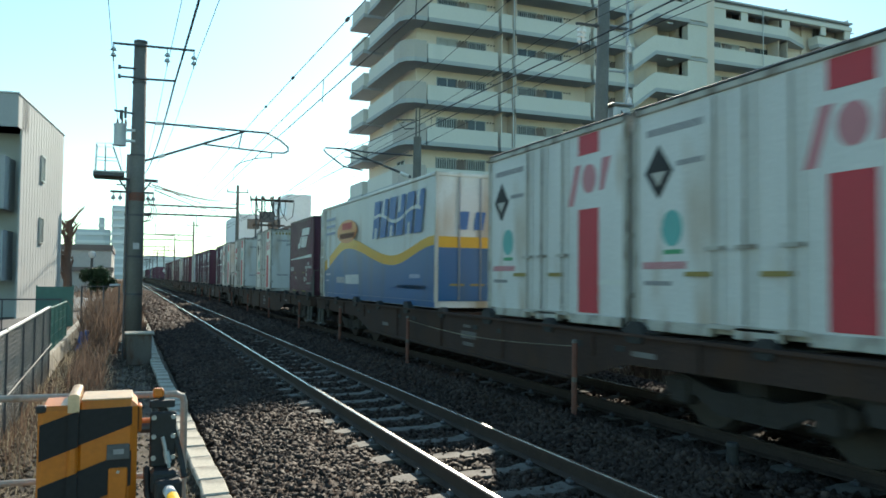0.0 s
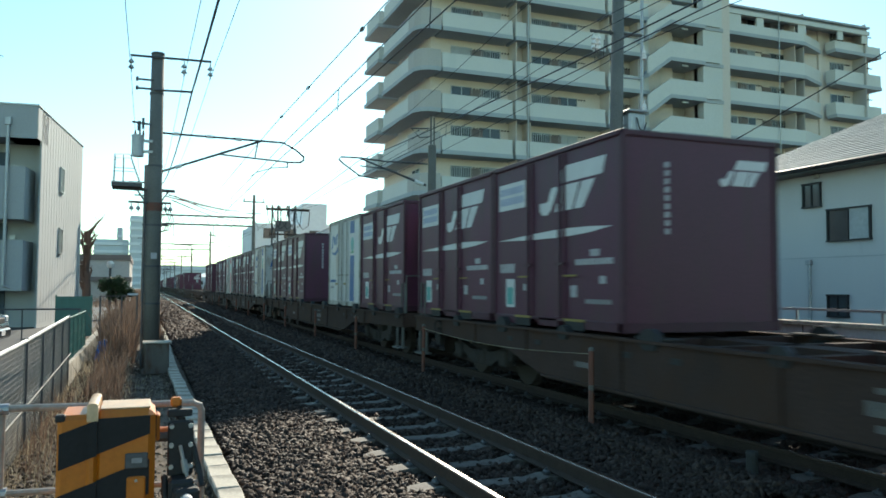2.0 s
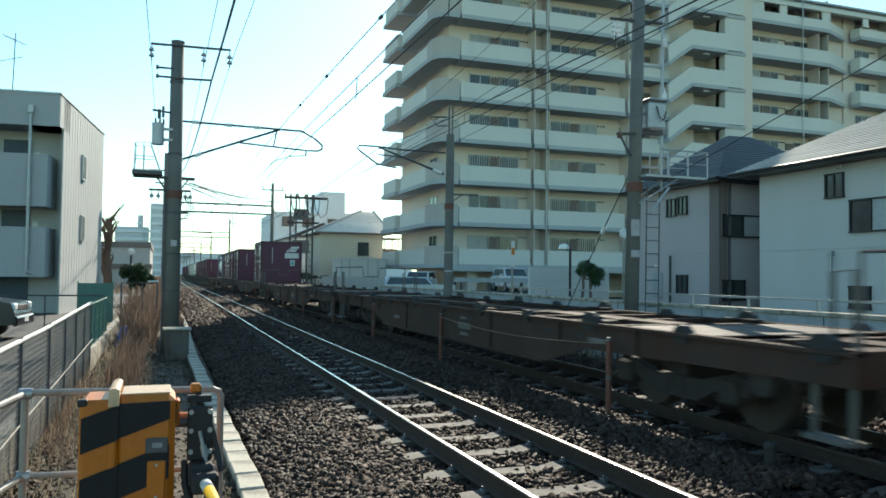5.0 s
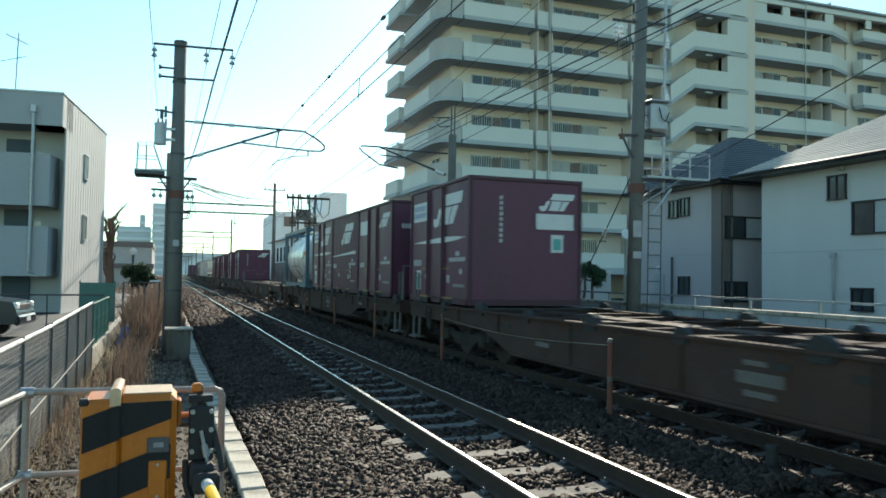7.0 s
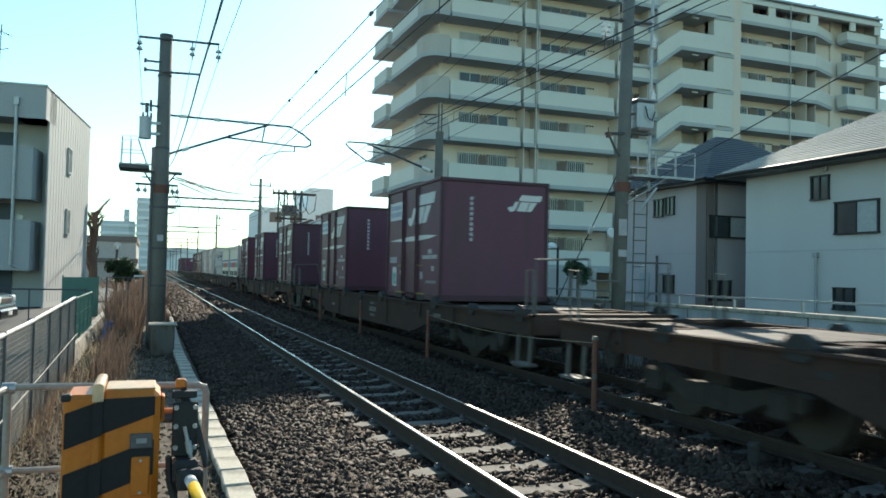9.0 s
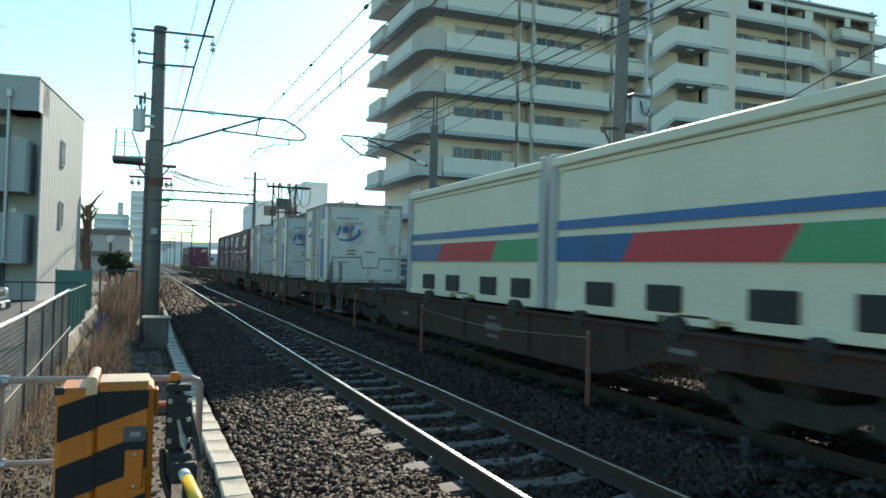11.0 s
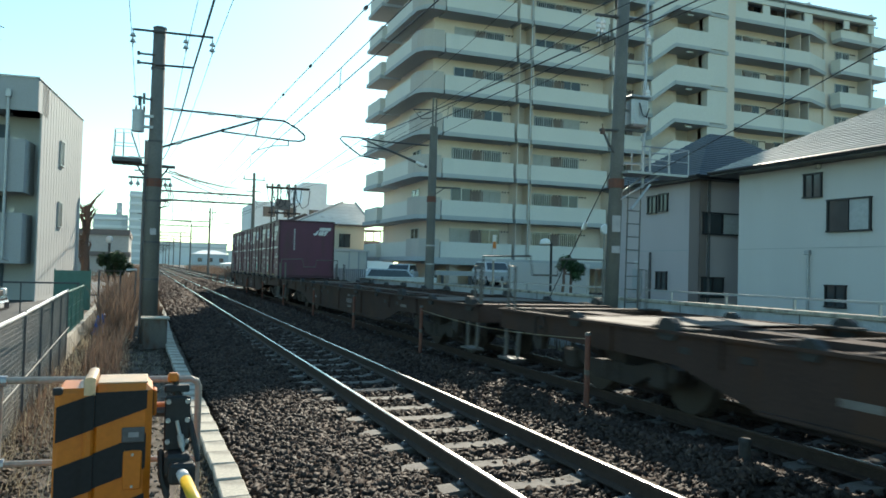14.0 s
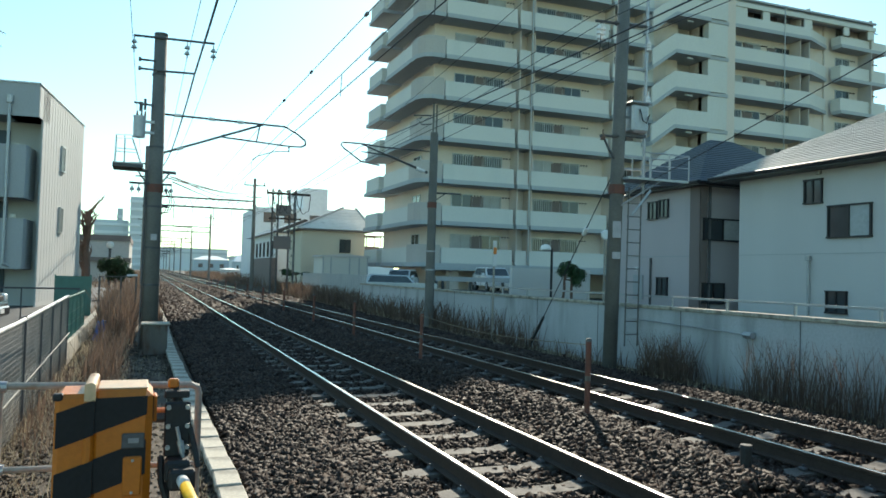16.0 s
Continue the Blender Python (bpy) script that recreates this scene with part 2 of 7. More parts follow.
# Haze of the far air is mixed into these pale bluish wall colours.
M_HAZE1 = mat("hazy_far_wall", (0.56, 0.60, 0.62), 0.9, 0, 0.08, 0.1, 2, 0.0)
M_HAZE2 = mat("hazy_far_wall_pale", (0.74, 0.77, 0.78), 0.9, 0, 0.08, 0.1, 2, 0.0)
M_TILE = mat("glazed_pale_roof_tile", (0.66, 0.64, 0.60), 0.32, 0, 0.12, 2, 30, 0.1, rand=0.15, spec=0.8)
M_LAMP = mat("white_lamp_globe", (0.8, 0.8, 0.78), 0.3, 0, 0.03, 4, 20, 0.0)
M_TARP = mat("blue_plastic_sheet", (0.02, 0.10, 0.36), 0.45, 0, 0.2, 4, 20, 0.2)


# ---- mesh tools ----
class Shape:
    """Collects vertices and faces of one mesh."""

    def __init__(self):
        self.v, self.f = [], []

    def add(self, verts, faces):
        o = len(self.v)
        self.v.extend(tuple(p) for p in verts)
        self.f.extend(tuple(o + i for i in f) for f in faces)
        return self

    def box(self, x0, x1, y0, y1, z0, z1, c=0.0):
        if c <= 0:
            return self.add([(x, y, z) for z in (z0, z1) for y in (y0, y1) for x in (x0, x1)],
                            [(0, 2, 3, 1), (4, 5, 7, 6), (0, 1, 5, 4), (2, 6, 7, 3), (0, 4, 6, 2), (1, 3, 7, 5)])
        pts, idx = [], {}
        for sx in (0, 1):
            for sy in (0, 1):
                for sz in (0, 1):
                    x, y, z = (x0, x1)[sx], (y0, y1)[sy], (z0, z1)[sz]
                    dx, dy, dz = (c, -c)[sx], (c, -c)[sy], (c, -c)[sz]
                    idx[sx, sy, sz] = len(pts)
                    pts += [(x, y + dy, z + dz), (x + dx, y, z + dz), (x + dx, y + dy, z)]
        F = []
        for s in (0, 1):
            F.append([idx[s, a, b] for a, b in ((0, 0), (1, 0), (1, 1), (0, 1))])
            F.append([idx[a, s, b] + 1 for a, b in ((0, 0), (1, 0), (1, 1), (0, 1))])
            F.append([idx[a, b, s] + 2 for a, b in ((0, 0), (1, 0), (1, 1), (0, 1))])
        for a in (0, 1):
            for b in (0, 1):
                F.append([idx[a, b, 0] + 0, idx[a, b, 1] + 0, idx[a, b, 1] + 1, idx[a, b, 0] + 1])
                F.append([idx[a, 0, b] + 0, idx[a, 1, b] + 0, idx[a, 1, b] + 2, idx[a, 0, b] + 2])
                F.append([idx[0, a, b] + 1, idx[1, a, b] + 1, idx[1, a, b] + 2, idx[0, a, b] + 2])
        for q in idx.values():
            F.append([q, q + 1, q + 2])
        return self.add(pts, F)

    def tube(self, p0, p1, r, n=8, r1=None, caps=True):
        p0, p1 = Vector(p0), Vector(p1)
        r1 = r if r1 is None else r1
        d = (p1 - p0).normalized()
        a = d.orthogonal().normalized()
        b = d.cross(a)
        ring = [(math.cos(2 * math.pi * i / n), math.sin(2 * math.pi * i / n)) for i in range(n)]
        pts = [p0 + (a * c + b * s) * r for c, s in ring] + [p1 + (a * c + b * s) * r1 for c, s in ring]
        F = [(i, (i + 1) % n, n + (i + 1) % n, n + i) for i in range(n)]
        if caps:
            F += [tuple(range(n - 1, -1, -1)), tuple(range(n, 2 * n))]
        return self.add(pts, F)

    def path(self, pts, r, n=6):
        """A bent tube in one piece."""
        P = [Vector(p) for p in pts]
        o, V, F = 0, [], []
        ref = None
        for i, p in enumerate(P):
            d = (P[min(i + 1, len(P) - 1)] - P[max(i - 1, 0)])
            d = d.normalized() if d.length > 1e-6 else (P[i] - P[i - 1]).normalized()
            a = d.orthogonal().normalized() if ref is None else (ref - d * ref.dot(d)).normalized()
            ref = a
            b = d.cross(a)
            V += [p + (a * math.cos(2 * math.pi * k / n) + b * math.sin(2 * math.pi * k / n)) * r for k in range(n)]
        for i in range(len(P) - 1):
            F += [(i * n + k, i * n + (k + 1) % n, (i + 1) * n + (k + 1) % n, (i + 1) * n + k) for k in range(n)]
        F += [tuple(range(n - 1, -1, -1)), tuple(range((len(P) - 1) * n, len(P) * n))]
        return self.add(V, F)

    def prism(self, outline, axis, lo, hi):
        """A flat outline, given in the two other axes in order, drawn out along an axis."""
        def at(p, h):
            q = list(p)
            q.insert("xyz".index(axis), h)
            return q
        n = len(outline)
        pts = [at(p, lo) for p in outline] + [at(p, hi) for p in outline]
        F = [(i, (i + 1) % n, n + (i + 1) % n, n + i) for i in range(n)] + [tuple(range(n - 1, -1, -1)), tuple(range(n, 2 * n))]
        return self.add(pts, F)

    def ribbon(self, plan, z0, z1, thick):
        """An upright wall of some thickness along a plan line; the thickness goes to its left."""
        L = []
        P = [Vector(p) for p in plan]
        for i, p in enumerate(P):
            d = ((P[min(i + 1, len(P) - 1)] - P[i]).normalized() + (P[i] - P[max(i - 1, 0)]).normalized()).normalized()
            L.append(p + Vector((-d.y, d.x)) * thick)
        for i in range(len(P) - 1):
            q = [P[i], P[i + 1], L[i + 1], L[i]]
            self.add([(a.x, a.y, z0) for a in q] + [(a.x, a.y, z1) for a in q],
                     [(3, 2, 1, 0), (4, 5, 6, 7), (0, 1, 5, 4), (1, 2, 6, 5), (2, 3, 7, 6), (3, 0, 4, 7)])
        return self

    def mesh(self, name, material, smooth=False):
        me = bpy.data.meshes.new(name)
        me.from_pydata(self.v, [], self.f)
        me.materials.append(material)
        bm = bmesh.new()
        bm.from_mesh(me)
        bmesh.ops.recalc_face_normals(bm, faces=bm.faces)
        bm.to_mesh(me)
        bm.free()
        if smooth:
            me.polygons.foreach_set("use_smooth", [True] * len(me.polygons))
        return me


def part(name, shape, material, parent=None, label="", smooth=False):
    """Links a shape as one mesh object under a thing or a part."""
    ob = new(name, shape.mesh(name, material, smooth))
    ob.parent = parent
    if label:
        ob["label"] = label
    return ob


def thing(name, label, category, group="", kind="", m=None):
    ob = tagged(new(name), label, category, group, kind)
    if m is not None:
        ob.matrix_basis = m
    return ob


def setting(name, shape, material, label, category="", smooth=False):
    return tagged(part(name, shape, material, smooth=smooth), label, category or name.replace("_", " "), kind="structure")


def raw(name, verts, faces, material):
    """A mesh of many small islands, from arrays of vertices and of triangles or quads."""
    me = bpy.data.meshes.new(name)
    w = faces.shape[1]
    me.vertices.add(len(verts))
    me.vertices.foreach_set("co", np.asarray(verts, np.float32).ravel())
    me.loops.add(faces.size)
    me.loops.foreach_set("vertex_index", np.asarray(faces, np.int32).ravel())
    me.polygons.add(len(faces))
    me.polygons.foreach_set("loop_start", np.arange(0, faces.size, w, dtype=np.int32))
    me.polygons.foreach_set("loop_total", np.full(len(faces), w, np.int32))
    me.materials.append(material)
    me.update(calc_edges=True)
    return new(name, me)


# ---- ground, tracks ----
TRACK_1, TRACK_2, HALF = 3.147, 6.600, 0.566


def ground_sheet():
    """One sheet of ground to the horizon; the railway bed is a little lower than the land on both sides."""
    xs = [-900, -60, -12, -2.4, -1.5, -1.42, 0.55, 0.85, 1.6, 9.2, 9.98, 10.06, 30, 120, 900]
    zs = [0.0, 0.0, 0.0, 0.0, 0.0, -0.42, -0.36, -0.34, -0.31, -0.32, -0.42, 0.02, 0.0, 0.0, 0.0]
    ys = [-60, -8, 0, 6, 12, 20, 30, 45, 70, 120, 300, 2500]
    s = Shape()
    n = len(xs)
    s.v = [(x, y, z) for y in ys for x, z in zip(xs, zs)]
    s.f = [(j * n + i, j * n + i + 1, (j + 1) * n + i + 1, (j + 1) * n + i) for j in range(len(ys) - 1) for i in range(n - 1)]
    setting("ground", s, M_SOIL, "dry bare soil ground beside the railway", "ground")
    b = Shape()
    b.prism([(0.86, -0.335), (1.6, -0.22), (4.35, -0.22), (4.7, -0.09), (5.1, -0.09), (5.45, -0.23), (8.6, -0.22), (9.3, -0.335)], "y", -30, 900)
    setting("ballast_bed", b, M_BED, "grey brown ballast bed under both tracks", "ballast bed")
    r = Shape().box(10.6, 90, -30, 300, 0.01, 0.03)
    setting("road", r, M_ASPH, "grey asphalt lane and car park behind the wall", "road")
    q = Shape().box(-60, -1.75, -10, 60, 0.01, 0.03)
    setting("pavement", q, M_ASPH, "grey asphalt yard beside the flats", "pavement")


ground_sheet()


def rail(x, name):
    """A flat-bottomed rail: foot, web and a polished head."""
    t = thing(name, "steel running rail with a polished bright top", "rail", "rails", "structure", pose(x, 0, 0))
    out = [(-0.064, -0.153), (0.064, -0.153), (0.064, -0.142), (0.012, -0.122), (0.010, -0.045), (0.0325, -0.035), (0.0325, -0.009), (0.027, -0.0025),
           (-0.027, -0.0025), (-0.0325, -0.009), (-0.0325, -0.035), (-0.010, -0.045), (-0.012, -0.122), (-0.064, -0.142)]
    part("web", Shape().prism(out, "y", -30, 800), M_RAIL, t)
    head = [(-0.021, -0.012), (0.021, -0.012), (0.021, -0.002), (0.015, 0.0), (-0.015, 0.0), (-0.021, -0.002)]
    part("head", Shape().prism(head, "y", -30, 800), M_HEAD, t, "bright worn rail head")


for rx in (TRACK_1 - HALF, TRACK_1 + HALF, TRACK_2 - HALF, TRACK_2 + HALF):
    rail(rx, "rail")

TIE_STEP = 0.73


def sleepers(x0, y0, near):
    """Concrete sleepers with sloping rail seats, and the clips that hold the rails."""
    t = thing("sleepers", "weathered concrete sleepers lying in the ballast", "sleepers", "", "structure", pose(x0, 0, 0))
    half = [(-1.0, -0.33), (1.0, -0.33), (1.0, -0.19), (0.75, -0.165), (0.42, -0.165), (0.3, -0.19), (-0.3, -0.19), (-0.42, -0.165), (-0.75, -0.165), (-1.0, -0.19)]
    me = Shape().prism(half, "y", -0.115, 0.115).mesh("sleeper", M_TIE)
    cs = Shape()
    for sx in (-HALF, HALF):
        for d in (-0.10, 0.10):
            cs.box(sx + d - 0.025, sx + d + 0.025, -0.045, 0.045, -0.165, -0.125, 0.012)
            cs.tube((sx + d, 0, -0.13), (sx + d, 0, -0.105), 0.012, 6)
    ce = cs.mesh("rail_clip", M_DSTEEL)
    for i in range(near):
        o = new("sleeper", me)
        o.parent = t
        o.location = (random.uniform(-0.02, 0.02), y0 + i * TIE_STEP, random.uniform(-0.008, 0.006))
        o.rotation_euler = (0, 0, random.uniform(-0.012, 0.012))
        if i < 67:
            c = new("rail_clip", ce)
            c.parent = t
            c.location = (0, y0 + i * TIE_STEP, 0)
    far = Shape()
    for i in range(near, near + 260):
        y = y0 + i * TIE_STEP
        far.box(-1.0, 1.0, y - 0.115, y + 0.115, -0.33, -0.175)
    f = part("far_sleepers", far, M_TIE, t)
    f["kind"] = "stuff"


sleepers(TRACK_1, 2.2 - 22 * TIE_STEP, 132)
sleepers(TRACK_2, 2.0 - 22 * TIE_STEP, 132)


def stones(name, label, count, regions, size, material=M_BALLAST):
    """Broken ballast stones strewn over strips (x0, x1, y0, y1, z, share)."""
    rng = np.random.default_rng(4)
    base = np.array([(x, y, z) for z in (-1, 1) for y in (-1, 1) for x in (-1, 1)], float)
    quads = np.array([(0, 2, 3, 1), (4, 5, 7, 6), (0, 1, 5, 4), (2, 6, 7, 3), (0, 4, 6, 2), (1, 3, 7, 5)])
    V = []
    for x0, x1, y0, y1, z, share in regions:
        n = int(count * share)
        u = rng.random(n)
        y = y0 * (y1 / y0) ** u if y0 > 0 else y0 + (y1 - y0) * u
        x = rng.uniform(x0, x1, n)
        zz = z + rng.uniform(-0.02, 0.035, n)
        for tx, y0_ in ((TRACK_1, 2.2), (TRACK_2, 2.0)):
            off = np.abs((y - y0_ + TIE_STEP / 2) % TIE_STEP - TIE_STEP / 2)
            hide = (off < 0.125) & (np.abs(x - tx) < 1.02) & (rng.random(n) < 0.82)
            zz = np.where(hide, zz - 0.13, zz)
        zz = zz + 0.15 * np.exp(-((x - 4.9) / 0.45) ** 2)
        edge = np.clip((x - 0.86) / 0.8, 0, 1) * np.clip((9.3 - x) / 0.8, 0, 1)
        zz = zz - 0.11 * (1 - edge)
        s = size * rng.uniform(0.55, 1.25, (n, 1, 1)) * np.clip(y / 14, 0.85, 3.4)[:, None, None]
        b = base[None] * np.array([1.2, 0.8, 0.48]) * rng.uniform(0.35, 1.2, (n, 8, 3)) * s
        q = rng.normal(size=(n, 4)) * np.array([1.6, 0.6, 0.6, 1.6])
        q /= np.linalg.norm(q, axis=1)[:, None]
        w, a, c, d = q.T
        R = np.stack([1 - 2 * (c * c + d * d), 2 * (a * c - d * w), 2 * (a * d + c * w), 2 * (a * c + d * w), 1 - 2 * (a * a + d * d), 2 * (c * d - a * w),
                      2 * (a * d - c * w), 2 * (c * d + a * w), 1 - 2 * (a * a + c * c)], 1).reshape(n, 3, 3)
        V.append(np.einsum("nij,nkj->nki", R, b) + np.stack([x, y, zz], 1)[:, None])
    V = np.concatenate(V)
    F = quads[None] + 8 * np.arange(len(V))[:, None, None]
    tagged(raw(name, V.reshape(-1, 3), F.reshape(-1, 4), material), label, "ballast", kind="stuff")


stones("ballast_stones", "broken grey brown ballast stones between the rails", 125000,
       [(0.90, 2.30, 4.2, 95, -0.205, 0.32), (2.30, 4.0, 4.6, 95, -0.225, 0.17), (4.0, 5.75, 5.0, 80, -0.205, 0.26), (5.75, 7.5, 5.4, 60, -0.225, 0.10), (7.4, 9.5, 5.8, 60, -0.21, 0.15)], 0.041)

stones("ballast_stones", "broken grey brown ballast stones beside the crossing", 26000,
       [(0.95, 2.30, -8, 4.4, -0.205, 0.24), (2.30, 4.0, -8, 4.8, -0.225, 0.2), (4.0, 5.75, -8, 5.2, -0.205, 0.24), (5.75, 7.5, -8, 5.6, -0.225, 0.16), (7.4, 9.5, -8, 6.0, -0.21, 0.16)], 0.041)

stones("soil_clods", "small stones and clods on the bare verge", 9000,
       [(-1.36, 0.56, 4.5, 22, -0.285, 0.8), (0.40, 0.62, 5, 40, -0.25, 0.2)], 0.026, M_SOIL)


def kerb():
    """The lids of a concrete cable trough along the ballast's foot."""
    t = thing("cable_trough", "pale concrete cable trough with worn lids along the ballast", "cable trough", "", "structure")
    lid = Shape().box(-0.11, 0.11, -0.245, 0.245, -0.31, -0.235, 0.012).mesh("trough_lid", M_CONC)
    y = -7.9
    i = 0
    while y < 70:
        o = new("trough_lid", lid)
        o.parent = t
        o.location = (0.71 + 0.04 * math.sin(y * 0.25) - 0.0035 * max(0, min(y, 20) - 6), y, random.uniform(-0.012, 0.012))
        o.rotation_euler = (0, random.uniform(-0.03, 0.03), random.uniform(-0.025, 0.025))
        y += 0.5


kerb()


# ---- wall and yard on the far side ----
def far_wall():
    t = thing("wall_east", "grey blue concrete boundary wall with stains and a coping", "wall", "", "structure")
    part("wall_face", Shape().box(10.0, 10.22, 3, 37.0, -0.6, 1.02), M_WALLB, t)
    part("coping", Shape().box(9.96, 10.26, 3, 37.0, 1.02, 1.09, 0.01), M_CONC, t, "pale concrete coping")
    for y in np.arange(3.6, 37, 3.0):
        part("joint", Shape().box(9.994, 10.0, y, y + 0.018, -0.5, 1.02), M_DSTEEL, t, "dark expansion joint")
    g = thing("guard_rail", "low pale steel rail standing on the wall", "railing", m=pose(10.1, 0, 1.09))
    part("top_bar", Shape().box(-0.02, 0.02, 3, 22, 0.17, 0.21), M_STEEL, g)
    for y in np.arange(3.4, 22, 1.6):
        part("post", Shape().box(-0.02, 0.02, y, y + 0.04, 0, 0.17), M_STEEL, g)
    p = thing("drain_pipe", "short rusty drain pipe along the wall", "pipe", m=pose(9.93, 0, 0.72))
    part("pipe", Shape().tube((0, 10.6, -0.02), (0, 14.2, 0.06), 0.014, 6), M_STEEL, p)
    part("pipe_end", Shape().tube((-0.03, 10.55, -0.02), (-0.03, 10.75, -0.02), 0.06, 8), M_STEEL, p)


far_wall()


# ---- the apartment block ----
def apartment():
    """Eight storeys of balconies; the long front looks along the track."""
    a = thing("apartment_building", "pale beige concrete apartment building with long green-white balconies", "building", m=pose(0, 0, 0))
    part("wall", Shape().box(18.9, 62.2, 51.6, 63, 2.1, 24.8).box(41.0, 44.3, 49.6, 51.6, 2.1, 26.6), M_APT, a)
    part("roof", Shape().box(18.6, 60.4, 50.2, 63.4, 24.8, 25.05).box(44.6, 60.4, 49.85, 63.4, 25.05, 25.2), M_SLAB, a)
    part("ground_wall", Shape().box(20, 60, 54.5, 62, 0, 2.4), M_APT, a)
    for x in (20, 25.1, 33, 37, 44, 52, 59):
        part("column", Shape().box(x, x + 0.7, 50.3, 51.0, 0, 2.3, 0.02), M_APT, a)
    part("canopy", Shape().box(18.5, 60, 49.4, 52, 1.95, 2.42), M_SLAB, a, "dark canopy over the parking floor")
    win = [Shape().box(-0.8, 0.8, -0.03, 0.03, 0, 1.15).mesh("window_pane", M_GLASS), Shape().box(-0.8, 0.8, -0.02, 0.02, 0, 1.15).mesh("window_pane", M_CURT)]
    fr = Shape()
    for x in (-0.84, -0.02, 0.8):
        fr.box(x, x + 0.05, -0.06, 0.02, -0.05, 1.2)
    for z in (-0.05, 1.15):
        fr.box(-0.84, 0.85, -0.06, 0.02, z, z + 0.05)
    frame_me = fr.mesh("window_frame", M_FRAMEL)
    gr = Shape()
    for i in range(9):
        gr.box(-0.75 + i * 0.18, -0.72 + i * 0.18, -0.14, -0.11, 0, 1.05)
    gr.box(-0.78, 0.78, -0.14, -0.11, 0.0, 0.03).box(-0.78, 0.78, -0.14, -0.11, 1.05, 1.08)
    grille_me = gr.mesh("window_grille", M_FRAMEL)
    door_me = Shape().box(-0.5, 0.5, -0.05, 0.02, -1.0, 1.0).mesh("flat_door", M_HBROWN)
    vent_me = Shape().tube((0, 0.02, 0), (0, -0.08, 0), 0.06, 6).mesh("air_vent", M_FRAMED)
    fronts = [[(19.2, 50.0), (24.7, 50.0)], [(24.95, 50.0), (25.85, 50.0)], [(26.1, 50.0), (32.6, 50.0)], [(32.9, 50.0), (36.6, 50.0)],
              [(44.3, 50.0), (52.75, 50.0)], [(52.75, 50.0), (56.0, 51.35)], [(56.55, 51.3), (56.6, 50.3), (62.4, 50.5)]]
    bays = [21.3, 23.6, 27.9, 30.2, 34.6, 45.9, 47.9, 51.2, 58.2, 61.0]
    for k in range(8):
        z = 2.45 + 2.93 * k
        for line in fronts:
            part("parapet", Shape().ribbon(line, z, z + (0.74 if k == 7 and line[0][0] > 44 else 1.08), 0.14), M_PARA, a)
            part("slab_edge", Shape().ribbon([(x, y - 0.12) for x, y in line], z - 0.30, z - 0.003, 1.75), M_SLAB, a, "grey slab edge")
        corner = [(17.4, 52.2), (17.4, 50.9), (17.7, 50.3), (18.2, 50.0), (19.1, 50.0)]
        part("corner_panel", Shape().ribbon(corner, z, z + 1.25, 0.14), M_TAUPE, a, "taupe rounded corner panel")
        part("slab_edge", Shape().prism([(17.3, 52.2), (17.3, 50.86), (17.63, 50.2), (18.18, 49.88), (19.07, 49.88), (19.07, 52.2)], "z", z - 0.30, z - 0.003), M_SLAB, a)
        part("side_parapet", Shape().ribbon([(17.4, 58.4), (17.4, 52.2)], z, z + 1.08, 0.14), M_PARA, a)
        part("slab_edge", Shape().ribbon([(17.28, 58.5), (17.28, 52.2)], z - 0.30, z - 0.003, 1.4), M_SLAB, a)
        part("side_parapet", Shape().ribbon([(18.6, 63.0), (17.25, 63.0), (17.25, 59.3), (18.6, 59.3)], z, z + 1.08, 0.14), M_PARA, a)
        part("slab_edge", Shape().box(17.12, 18.9, 59.15, 63.2, z - 0.30, z - 0.003), M_SLAB, a)
        for i, x in enumerate(bays):
            w = thing("window", "", "")
            w.parent = a
            w.location = (x, 51.58, z + 0.95)
            for me in ((win[(i * 7 + k * 3) % 5 == 0], frame_me) + ((grille_me,) if (i + k) % 3 != 1 else ())):
                o = new(me.name.split(".")[0], me)
                o.parent = w
            for dx in (-0.24, 0.0, 0.24):
                v = new("air_vent", vent_me)
                v.parent = a
                v.location = (x + 1.25 + dx, 51.58, z + 2.05)
        for x in (22.5, 29.1, 35.8, 47.4, 50.0):
            d = new("flat_door", door_me)
            d.parent = a
            d.location = (x, 51.57, z + 1.0)
        w = thing("side_window", "", "")
        w.parent = a
        w.location = (18.88, 54.6, z + 0.95)
        w.rotation_euler = (0, 0, radians(-90))
        for me in (win[0], frame_me):
            o = new(me.name.split(".")[0], me)
            o.parent = w
        zl = z - 0.45
        part("stair_parapet", Shape().ribbon([(37.7, 48.7), (42.6, 48.7)], zl, zl + 1.25, 0.14), M_PARA, a)
        part("stair_parapet", Shape().prism([(35.6, zl - 1.5), (37.7, zl), (37.7, zl + 1.25), (35.6, zl - 0.25)], "y", 48.7, 48.84), M_PARA, a, "sloping stair parapet")
        part("slab_edge", Shape().prism([(35.6, zl - 1.8), (37.7, zl - 0.3), (37.7, zl), (35.6, zl - 1.5)], "y", 48.6, 50.4), M_SLAB, a)
        part("slab_edge", Shape().box(37.7, 41.0, 48.58, 51.6, zl - 0.3, zl - 0.004), M_SLAB, a)
        # taupe instead of beige: the recess's shade is put into the colour
        part("landing_back", Shape().box(39.2, 40.99, 51.2, 51.58, zl, zl + 2.62), M_TAUPE, a, "back wall of the stair landing, recess shade in its taupe")
        part("landing_lamp", Shape().box(39.0, 39.6, 48.95, 49.15, zl + 2.42, zl + 2.56, 0.02), M_FRAMEL, a)
